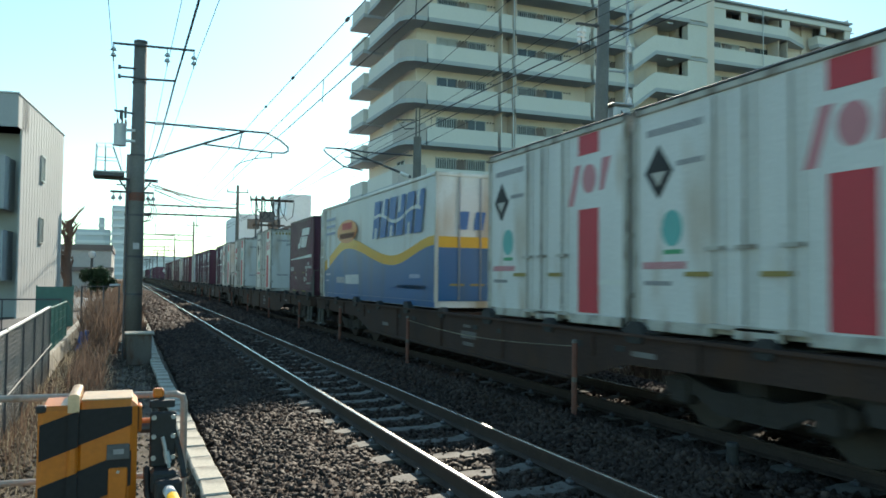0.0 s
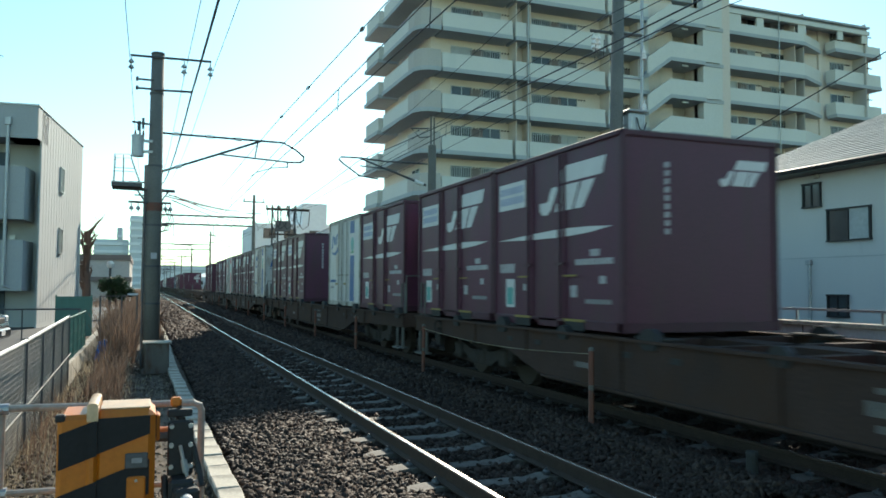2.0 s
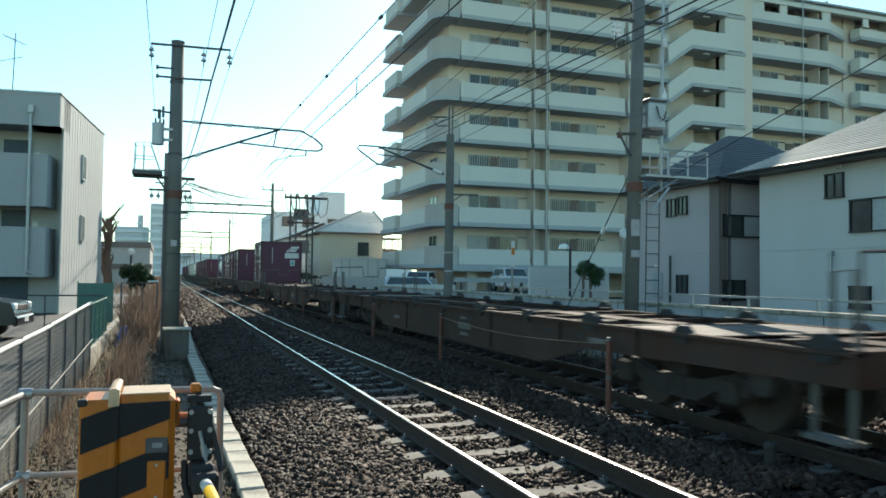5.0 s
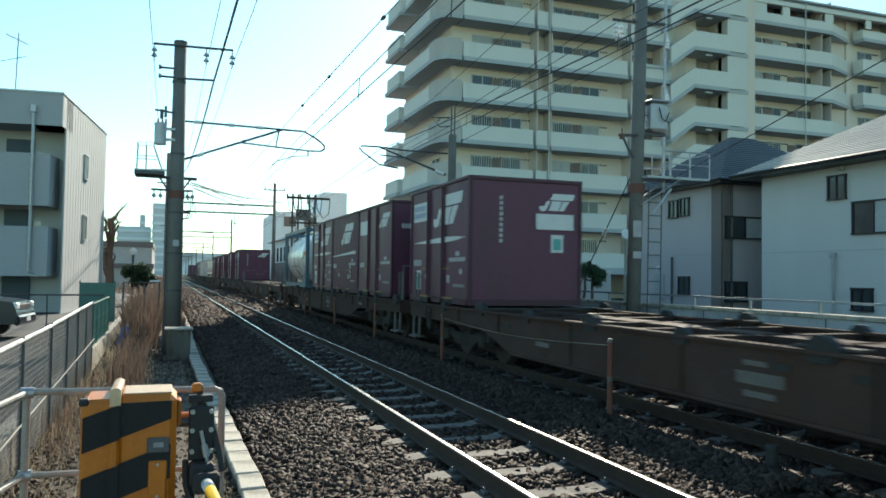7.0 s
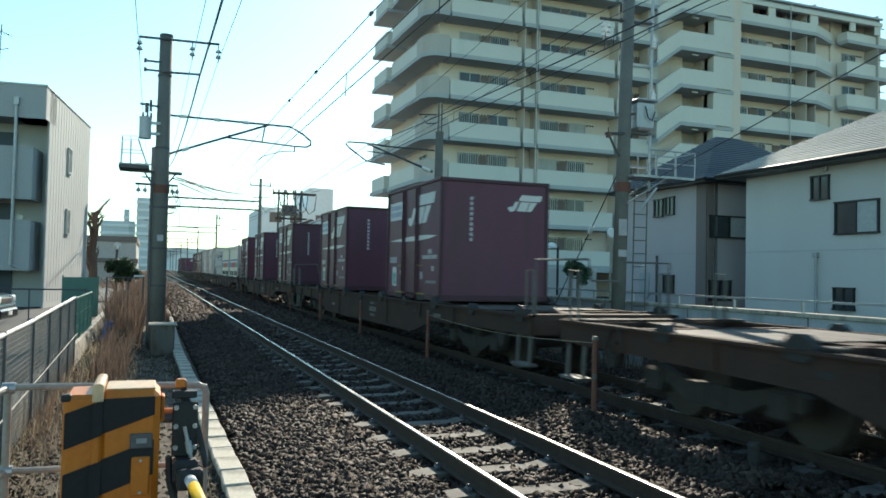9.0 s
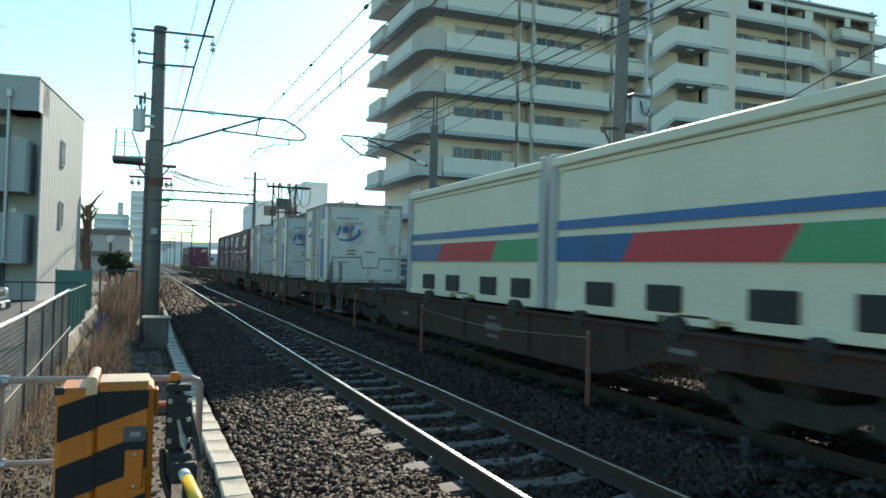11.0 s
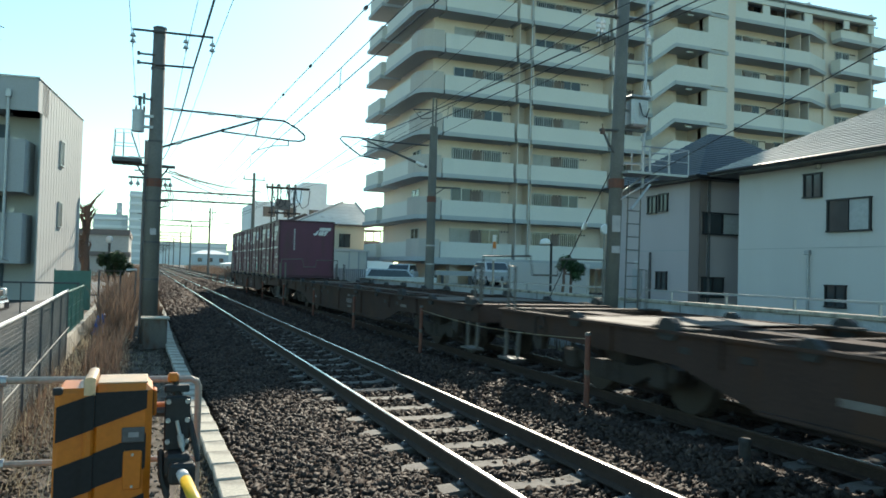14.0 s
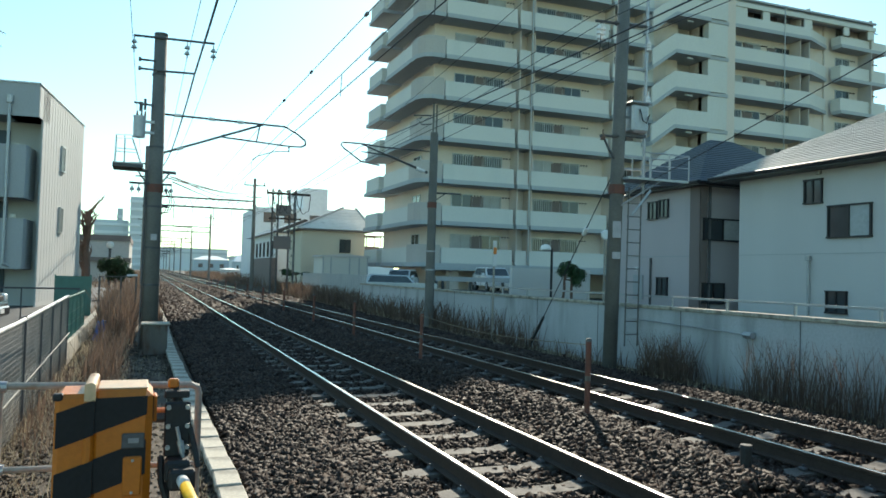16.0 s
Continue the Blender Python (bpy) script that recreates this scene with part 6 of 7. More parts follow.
    part("lower_panel", Shape().box(-1.0, 0.2, -0.30, -0.24, 3.1, 4.0), M_HBROWN, f, "brown panel in place of the house behind")
    for j, x in enumerate((-1.5, -1.1, -0.6, -0.1, 0.5)):
        insulator(f, (x, -0.2, 7.35), 0.3, 2, M_BROWNINS, 0.1)
        part("loop_cable", Shape().path([(x, -0.2, 7.1), (x + 0.1, -0.3, 6.2), (x + 0.5, -0.3, 5.6), (x + 0.9, -0.3, 5.9), (x + 1.0, -0.3, 6.9)], 0.03, 5), M_BLK, f)


portals()


def wires():
    """Contact wires, catenaries and feeders, sagging from support to support."""
    def run(name, label, pts, sag, r=0.008, drops=None):
        t = thing(name, label, "overhead wire", "overhead wires")
        q = []
        for a, b in zip(pts, pts[1:]):
            a, b = Vector(a), Vector(b)
            n = 10
            q += [a.lerp(b, i / n) - Vector((0, 0, 4 * sag * (i / n) * (1 - i / n))) for i in range(n)]
        part("wire", Shape().path(q + [Vector(pts[-1])], r, 5), M_WIRE, t)
        return t
    sup1 = [-26, 20, 73, 124, 175, 226]
    z1 = [4.95, 4.86, 5.0, 5.0, 5.0, 5.0]
    run("contact_wire", "copper contact wire over the near track", [(3.28 + 0.14 * (-1) ** i, y, z) for i, (y, z) in enumerate(zip(sup1, z1))], 0.03, 0.010)
    run("catenary_wire", "catenary wire above the near track", [(3.3, y, z + 0.48) for y, z in zip(sup1, z1)], 0.10, 0.009)
    run("auxiliary_wire", "auxiliary feeder with clamps above the near track", [(3.3, -26, 4.95), (3.3, 22, 6.17), (3.3, 73, 6.7), (3.3, 124, 6.7)], 0.0, 0.009)
    sup2 = [-22, 25.3, 73, 124, 175, 226]
    run("contact_wire", "copper contact wire over the far track", [(6.6 + 0.18 * (-1) ** i, y, 5.2) for i, y in enumerate(sup2)], 0.03, 0.010)
    run("catenary_wire", "dark catenary wire above the far track", [(6.65, y, 5.86) for y in sup2], 0.55, 0.014)
    hg = thing("dropper", "thin dropper wires between catenary and contact wire", "overhead wire")
    for y in (-2, 4, 9, 14, 27, 33, 40, 47):
        part("wire", Shape().tube((3.28, y, 4.88), (3.3, y, 5.3), 0.009, 4), M_WIRE, hg)
    for y in (10.2, 10.45, 17, 32):
        part("wire", Shape().tube((6.62, y, 5.2), (6.64, y, 5.5), 0.006, 4), M_WIRE, hg)
    for y in (12.3, 16.9, 20.5):
        part("clamp", Shape().tube((3.3, y, 4.95 + (y + 26) * 0.02542), (3.3, y + 0.12, 4.95 + (y + 26.1) * 0.02542), 0.032, 8), M_DSTEEL, hg)
    for x, z, r in ((-0.43, 6.75, 0.007), (0.78, 6.75, 0.007), (1.40, 6.79, 0.007), (0.98, 6.42, 0.022)):
        run("feeder_wire", "feeder wire along the near masts", [(x, -30, z), (x, 20, z), (x * 0.6, 45, 7.1), (x * 0.6, 98, 7.1), (x * 0.6, 150, 7.1)], 0.6, r)
    for x, z, r in ((9.0, 7.15, 0.009), (8.6, 7.15, 0.008), (10.15, 7.05, 0.009), (9.3, 9.5, 0.008)):
        run("feeder_wire", "feeder wire along the far masts", [(x, -25, z + 0.3), (x, 14.1, z), (x - 0.1, 54.5, min(z, 7.2)), (9.3 + (x - 9.3) * 1.5, 73, 9.6), (9.3, 124, 9.6), (9.3, 175, 9.6)], 0.5, r)
    for j, (dz, sag) in enumerate(((0.0, 0.5), (0.12, 0.65), (-0.3, 0.9), (0.05, 1.1))):
        run("feeder_cable", "sagging feeder cable crossing to the far portal mast", [(0.45 + 0.06 * j, 20.0, 3.80 + dz * 0.3), (9.2, 73.0, 8.7 + dz * 2)], sag * 0.5, 0.018)
    run("service_wire", "twisted service cable from the utility pole", [(10.15, 14.1, 3.72), (9.9, 8.0, 5.02), (9.6, 1.0, 6.6)], 0.02, 0.010)


wires()


def markers():
    for i, y in enumerate((8.2, 14.3, 19.5, 24.6, 30.3, 36.0, 41.8, 47.6, 53.4, 59.2, 65)):
        p = thing("marker_post", "thin faded red steel post between the tracks", "marker post", "posts between the tracks", m=pose(5.12, y, -0.26))
        part("stake", Shape().tube((0, 0, 0), (0.008, 0, 1.10), 0.036, 8), M_POSTR, p)
        part("white_band", Shape().tube((0.005, 0, 0.62), (0.006, 0, 0.68), 0.038, 8), M_CBOX, p)
        part("cap", Shape().tube((0.008, 0, 1.10), (0.008, 0, 1.14), 0.044, 8, 0.03), M_DULL, p)
    r = thing("guard_rope", "thin pale rope strung between two marker posts", "rope")
    pts = [(5.12, 8.2 + 6.1 * i / 8, 0.80 - 0.10 * math.sin(math.pi * i / 8)) for i in range(9)]
    part("rope", Shape().path(pts, 0.006, 5), M_STRAW, r)
    c = thing("stump_post", "short black cut-off post in the ballast", "post", m=pose(5.1, 5.5, -0.27))
    part("stump", Shape().tube((0, 0, -0.05), (0, 0, 0.40), 0.052, 12), M_BLK, c)
    part("stump_cap", Shape().tube((0, 0, 0.40), (0, 0, 0.43), 0.060, 12, 0.05), M_BLK, c)
    k = thing("track_sign", "thin pole with a small white sign before the wall", "sign post", m=pose(9.5, 20.4, -0.3))
    part("pole", Shape().tube((0, 0, 0), (0, 0, 2.9), 0.035, 8), M_BEIGE, k)
    part("sign", Shape().box(-0.06, 0.06, -0.05, -0.035, 2.2, 2.95), M_BARW, k)
    part("orange_patch", Shape().box(-0.05, 0.05, -0.06, -0.05, 2.55, 2.75), M_ORANGE, k)


markers()


# ---- the near side: fences, barrier machine, verge ----
def near_fence():
    w = thing("retaining_wall", "low pale concrete retaining wall under the fence", "wall", "", "structure")
    part("wall_face", Shape().box(-1.56, -1.38, 2, 30, -0.62, 0.02), M_CONC, w)
    f = thing("fence", "grey steel mesh fence with a pale pipe top rail", "fence", m=pose(-1.33, 0, 0.02))
    ys = [4.6, 6.6, 8.6, 10.6, 12.2, 13.6, 14.95, 16.2]
    part("top_rail", Shape().path([(0, 4.4, 0.88), (0, 10, 0.90), (0, 16.25, 0.99)], 0.026, 8), M_STEEL, f, "pale pipe rail")
    for y in ys:
        part("post", Shape().tube((0, y, -0.5), (0, y, 0.86 + 0.008 * y), 0.024, 8), M_DSTEEL, f)
    for a, b in zip(ys, ys[1:]):
        s = Shape()
        n = int((b - a) / 0.06)
        for i in range(1, n):
            y = a + (b - a) * i / n
            s.tube((0, y, -0.38), (0, y, 0.86 + 0.008 * y), 0.0036, 4, caps=False)
        for z in np.arange(-0.36, 0.9, 0.06):
            s.tube((0, a, z), (0, b, z), 0.0030, 4, caps=False)
        part("mesh_panel", s, M_POLE, f)
    part("lower_rail", Shape().tube((0.05, 4.4, 0.0), (0.05, 16.2, 0.30), 0.008, 6), M_BEIGE, f, "bent pale lower wire")
    g = thing("fence", "green steel mesh fence on the retaining wall", "fence", m=pose(-1.46, 0, 0.02))
    gy = [16.4, 17.6, 18.8, 20.0, 21.2, 22.5]
    part("top_rail", Shape().tube((0, 16.4, 0.90), (0, 22.5, 0.90), 0.02, 6), M_FENCEG, g)
    for y in gy:
        part("post", Shape().tube((0, y, 0), (0, y, 0.92), 0.024, 8), M_FENCEG, g)
    for a, b in zip(gy, gy[1:]):
        s = Shape()
        for i in range(1, 16):
            s.tube((0, a + (b - a) * i / 16, 0), (0, a + (b - a) * i / 16, 0.9), 0.004, 4, caps=False)
        for z in (0.05, 0.3, 0.55):
            s.tube((0, a, z), (0, b, z), 0.006, 4, caps=False)
        part("mesh_panel", s, M_FENCEG, g)
    q = thing("screen_fence", "dark green sheet screen beside the yard", "fence", m=pose(-2.6, 27.0, 0))
    part("sheet", Shape().box(0, 1.05, -0.02, 0.02, 0.0, 1.25), M_FENCEG, q)
    for x in (0, 1.02):
        part("post", Shape().tube((x, 0.04, 0), (x, 0.04, 1.3), 0.025, 6), M_FENCEG, q)
    h = thing("yard_rail", "thin dark pipe railing before the flats", "railing", m=pose(0, 24.5, 0))
    part("rail_bar", Shape().tube((-6.5, 0, 0.92), (-1.7, 0, 0.92), 0.025, 6), M_DSTEEL, h)
    for x in (-6.4, -4.8, -3.2, -1.75):
        part("post", Shape().tube((x, 0, 0), (x, 0, 0.92), 0.02, 6), M_DSTEEL, h)
    k = thing("pipe_gate", "rusty pipe gate frame overgrown by weeds", "gate", m=pose(-1.15, 23.5, -0.4))
    part("gate_frame", Shape().path([(0, 0, 0), (0, 0, 1.7), (0.95, 0, 1.72), (0.95, 0, 0)], 0.028, 8).tube((0.55, 0, 0), (0.55, 0, 1.7), 0.02, 6), M_DSTEEL, k)
    part("end_cap", Shape().tube((0.7, 0, 1.75), (0.98, 0, 1.76), 0.03, 6), M_BARW, k)


near_fence()


def machine():
    """The crossing barrier's drive: a striped cabinet, its lever plate and the arm."""
    m = thing("crossing_barrier", "orange and black striped level crossing barrier machine with a lowered arm", "barrier machine", m=pose(-0.13, 3.56, 0))
    a, b = -0.185, 0.185
    part("cabinet", Shape().box(a, -0.055, -0.115, 0.16, 0.34, 1.085, 0.018), M_ORANGE, m)
    part("cover", Shape().box(-0.052, b, -0.13, 0.17, 0.34, 1.10, 0.028), M_ORANGE, m, "larger orange cover")
    part("seam_rib", Shape().box(-0.075, -0.035, -0.138, 0.17, 0.36, 1.105, 0.012), M_ORANGE, m)
    part("rib_arch", Shape().prism([(-0.076, 1.06), (-0.034, 1.06)] + [(-0.055 + 0.021 * math.cos(math.pi * i / 8), 1.122 + 0.012 * math.sin(math.pi * i / 8)) for i in range(9)], "y", -0.143, 0.172), M_GLINT, m, "rounded rib top with the sun's glint painted pale")
    part("pedestal", Shape().box(-0.15, 0.15, -0.1, 0.14, -0.36, 0.36, 0.02).box(-0.22, 0.22, -0.17, 0.2, -0.42, -0.34, 0.02), M_DSTEEL, m)

    def stripe(x0, x1, y, z_lo, z_hi, slope, name="black_stripe"):
        p = [(x0, z_lo + slope * x0), (x1, z_lo + slope * x1), (x1, z_hi + slope * x1), (x0, z_hi + slope * x0)]
        s = Shape().prism([(x, min(z, 1.075)) for x, z in p], "y", y - 0.003, y)
        part(name, s, M_BLACKP, m)
    for z in (0.945, 0.70, 0.455):
        stripe(a + 0.008, -0.075, -0.117, z - 0.012, z + 0.132, 0.36)
        stripe(-0.074, -0.036, -0.140, z - 0.008, z + 0.135, 0.36)
        stripe(-0.036, b - 0.022, -0.132, z - 0.004, z + 0.138, 0.36)
    side = Shape().prism([(-0.1, 0.98), (0.14, 0.90), (0.14, 1.02), (-0.1, 1.07)], "x", b, b + 0.003)
    part("black_stripe", side, M_BLACKP, m)
    part("type_plate", Shape().box(0.07, 0.158, -0.142, -0.133, 0.862, 0.925, 0.004), M_DSTEEL, m, "dark type plate")
    part("plate_text", Shape().box(0.095, 0.135, -0.144, -0.142, 0.885, 0.905), M_BARG, m)
    part("inspection_lid", Shape().box(0.078, 0.15, -0.146, -0.13, 0.67, 0.83, 0.006), M_ORANGE, m)
    for z in (0.685, 0.815):
        part("screw", Shape().tube((0.114, -0.146, z), (0.114, -0.152, z), 0.006, 8), M_STEEL, m)
    # thin plate that carries the painted glint of the cover's top
    part("top_plate", Shape().box(-0.03, b - 0.02, -0.1, 0.14, 1.10, 1.106, 0.003), M_GLINT, m, "top edge with the sun's glint painted pale")
    part("corner_latch", Shape().box(a - 0.008, a + 0.03, -0.12, -0.08, 1.06, 1.09, 0.006), M_BLK, m)
    part("shaft_boss", Shape().box(b, b + 0.018, -0.04, 0.06, 0.95, 1.06, 0.006).tube((b, 0.02, 0.97), (b + 0.09, 0.02, 0.97), 0.028, 12), M_ORANGE, m)
    part("shaft", Shape().tube((b + 0.01, 0.0, 0.96), (b + 0.15, 0.0, 0.96), 0.022, 10), M_DSTEEL, m)
    x0, x1 = b + 0.06, b + 0.155
    part("lever_plate", Shape().box(x0 - 0.01, x1, -0.05, -0.025, 0.80, 1.03, 0.006).box(x0, x1 - 0.02, -0.025, 0.06, 0.84, 1.0, 0.006), M_BLK, m, "black lever plate")
    for x in (x0 + 0.005, x1 - 0.012):
        for z in (0.84, 0.93, 1.01):
            part("bolt", Shape().tube((x, -0.05, z), (x, -0.064, z), 0.011, 6), M_STEEL, m)
    part("top_bracket", Shape().box(x0 - 0.012, x1 - 0.005, -0.03, 0.02, 1.045, 1.075, 0.004).tube((x0 + 0.035, 0, 1.03), (x0 + 0.035, 0, 1.11), 0.012, 8), M_BLK, m)
    part("lock_knob", Shape().box(x0 + 0.0, x0 + 0.045, -0.015, 0.03, 1.085, 1.125, 0.008), M_ORANGE, m)
    part("spring_rod", Shape().tube((x0 + 0.04, -0.07, 0.93), (x0 + 0.07, -0.08, 0.80), 0.008, 8).tube((x0 + 0.055, -0.075, 0.87), (x0 + 0.065, -0.08, 0.82), 0.014, 8), M_STEEL, m)
    part("arm_clamp", Shape().box(x0 - 0.005, x1 - 0.0, -0.14, -0.03, 0.71, 0.80, 0.012).box(x0 + 0.01, x1 + 0.02, -0.2, -0.08, 0.69, 0.775, 0.012), M_BLK, m)
    part("counter_lever", Shape().path([(x1 + 0.0, -0.04, 0.92), (x1 + 0.02, -0.06, 0.84), (x1 + 0.035, -0.1, 0.76)], 0.012, 6).path([(x0 - 0.02, -0.04, 0.80), (x0 - 0.015, -0.08, 0.70), (x0 + 0.01, -0.1, 0.62)], 0.014, 6), M_BLK, m)
    part("drop_bar", Shape().box(x0 + 0.0, x0 + 0.02, -0.08, -0.05, 0.42, 0.72).box(x1 - 0.03, x1 - 0.01, -0.08, -0.05, 0.45, 0.72), M_BLK, m)
    cx = x0 + 0.05
    part("arm_sleeve", Shape().tube((cx + 0.01, -0.16, 0.735), (cx + 0.022, -0.30, 0.735), 0.024, 14), M_BARW, m, "white sleeve of the arm", smooth=True)
    for i in range(6):
        y0 = -0.30 - i * 0.45
        part("arm_tube", Shape().tube((cx + 0.022 + i * 0.03, y0, 0.735), (cx + 0.022 + (i + 1) * 0.03, y0 - 0.45, 0.735), 0.023, 14), (M_ARMY, M_BLACKP)[i % 2], m, ("yellow", "black")[i % 2] + " arm section", smooth=True)
    g = thing("pipe_guard", "beige painted pipe guard around the barrier machine", "guard rail", m=pose(0, 3.95, 0))
    part("guard_frame", Shape().path([(0.275, 0, -0.4), (0.27, 0, 1.005), (0.262, 0, 1.03), (0.235, 0, 1.042), (-0.565, 0, 1.055)], 0.017, 10), M_BEIGE, g)
    part("lower_bar", Shape().tube((-0.57, 0, 0.68), (0.27, 0, 0.66), 0.015, 8), M_BEIGE, g)
    part("end_post", Shape().tube((-0.585, 0, -0.35), (-0.585, 0, 1.03), 0.017, 10), M_BEIGE, g)
    part("return_rail", Shape().tube((-0.585, 0.0, 1.05), (-0.86, -0.75, 0.97), 0.017, 10).tube((-0.585, 0, 0.68), (-0.86, -0.75, 0.60), 0.015, 8), M_BEIGE, g)
    for z in (1.052, 0.68):
        part("joint", Shape().tube((-0.61, 0, z), (-0.555, 0, z), 0.025, 10), M_STEEL, g)
    r = thing("red_marker", "small red and white reflective marker on the guard", "marker", m=pose(-0.63, 3.6, 0.42))
    part("red_block", Shape().box(-0.05, 0.05, -0.02, 0.02, 0, 0.12, 0.01), M_RED, r)
    part("white_block", Shape().box(-0.05, 0.05, -0.02, 0.02, 0.12, 0.15, 0.006), M_BARW, r)
    part("stem", Shape().tube((0, 0, -0.78), (0, 0, 0), 0.012, 6), M_BEIGE, r)


machine()


def blades(name, label, regions, material, seed, width=0.008, lean=0.35, bits=3):
    """Dry stalks: thin bent strips in three pieces (x0, x1, y0, y1, ground, height, count)."""
    rng = np.random.default_rng(seed)
    V, F = [], []
    o = 0
    for x0, x1, y0, y1, z, h, n in regions:
        x, y = rng.uniform(x0, x1, n), rng.uniform(y0, y1, n)
        hh = h * rng.uniform(0.35, 1.15, n)
        az = rng.uniform(0, 2 * np.pi, n)
        ln = hh * lean * rng.uniform(0.1, 1.0, n)
        wa = rng.uniform(0, np.pi, n)
        w = width * rng.uniform(0.6, 1.5, n) * np.clip(y / 10, 0.8, 3)
        P = []
        for k in range(bits + 1):
            u = k / bits
            cx, cy, cz = x + np.cos(az) * ln * u * u, y + np.sin(az) * ln * u * u, z + hh * (u - 0.12 * lean * u * u)
            ww = w * (1 - 0.8 * u)
            P += [np.stack([cx - np.cos(wa) * ww, cy - np.sin(wa) * ww, cz], 1), np.stack([cx + np.cos(wa) * ww, cy + np.sin(wa) * ww, cz], 1)]
        V.append(np.stack(P, 1).reshape(-1, 3))
        q = np.array([(2 * k, 2 * k + 1, 2 * k + 3, 2 * k + 2) for k in range(bits)])
        F.append((q[None] + (o + 2 * (bits + 1) * np.arange(n))[:, None, None]).reshape(-1, 4))
        o += 2 * (bits + 1) * n
    tagged(raw(name, np.concatenate(V), np.concatenate(F), material), label, "weeds", kind="stuff")


blades("dry_weeds", "tall brown dry weeds on the verge", [(-1.05, -0.2, 21, 34, -0.42, 1.35, 2600), (-0.95, -0.35, 14, 20, -0.42, 0.7, 520), (-1.3, -0.9, 9, 15, -0.42, 0.45, 160), (-1.3, -0.5, 5, 14, -0.42, 0.3, 120), (-0.4, 0.5, 34, 60, -0.4, 1.2, 2500), (-4.0, 0.2, 60, 190, -0.2, 1.1, 4200), (0.4, 0.62, 22, 50, -0.36, 0.5, 900)], M_WEED, 11, 0.007, 0.5)
blades("dry_grass", "pale straw-coloured grass on the verge", [(-1.35, -0.2, 6, 18, -0.42, 0.24, 1300), (-1.35, -0.7, 9, 20, -0.42, 0.34, 500), (-0.2, 0.5, 6, 18, -0.40, 0.12, 500), (-1.3, -0.3, 4, 8, -0.42, 0.28, 260), (-1.2, -0.3, 18, 36, -0.42, 0.4, 1300), (0.3, 0.66, 4.5, 9, -0.36, 0.12, 400)], M_STRAW, 12, 0.005, 0.9)
blades("wall_weeds", "brown dead weeds along the boundary wall", [(9.3, 9.95, 5.5, 10.4, -0.36, 1.05, 1000), (9.3, 9.95, 10, 37, -0.38, 0.5, 800), (9.2, 9.95, 18, 37, -0.38, 1.05, 1300), (9.2, 10.6, 37, 62, -0.3, 1.1, 3600), (9.3, 9.9, 11.8, 13.2, -0.38, 0.95, 520), (9.6, 16.0, 62, 210, -0.1, 1.3, 6000)], M_WEED, 13, 0.008, 0.45)
blades("wall_grass", "pale dry grass at the ballast edge", [(9.05, 9.9, 5, 30, -0.34, 0.26, 2000), (9.2, 10.5, 30, 64, -0.32, 0.5, 3000)], M_STRAW, 14, 0.005, 0.9)


# ---- trees, lamps, vehicles ----
def limb(s, a, b, r0, r1, rng, bend=0.08, n=5):
    a, b = Vector(a), Vector(b)
    pts = [a.lerp(b, i / n) + Vector((rng.uniform(-1, 1), rng.uniform(-1, 1), 0)) * bend * (0 if i in (0, n) else 1) for i in range(n + 1)]
    for i in range(n):
        s.tube(pts[i], pts[i + 1], r0 + (r1 - r0) * i / n, 7, r0 + (r1 - r0) * (i + 1) / n)
    return pts[-1]


def bare_tree():
    rng = random.Random(5)
    t = thing("bare_tree", "leafless pollarded tree with knobbly stubs and thin shoots", "tree", m=pose(-2.75, 42, 0))
    tr = Shape()
    limb(tr, (0, 0, -0.3), (0.05, 0, 4.3), 0.24, 0.13, rng, 0.06)
    tips = []
    for i in range(20):
        z = 1.3 + i * 0.15
        az = rng.uniform(0, 6.28)
        e = (rng.uniform(0.35, 0.85) * math.cos(az), 0.4 * math.sin(az), z + rng.uniform(0.5, 1.0))
        br = Shape()
        limb(br, (0, 0, z), e, 0.085, 0.045, rng, 0.05, 4)
        part("branch", br, M_BARK, t)
        tips.append(e)
    part("trunk", tr, M_BARK, t)
    for e in tips:
        tw = Shape()
        for _ in range(7):
            az = rng.uniform(0, 6.28)
            tw.tube(e, (e[0] + 0.35 * math.cos(az), e[1] + 0.35 * math.sin(az), e[2] + rng.uniform(0.1, 0.6)), 0.014, 4, 0.005)
        part("twig_tuft", tw, M_BARK, t)


bare_tree()


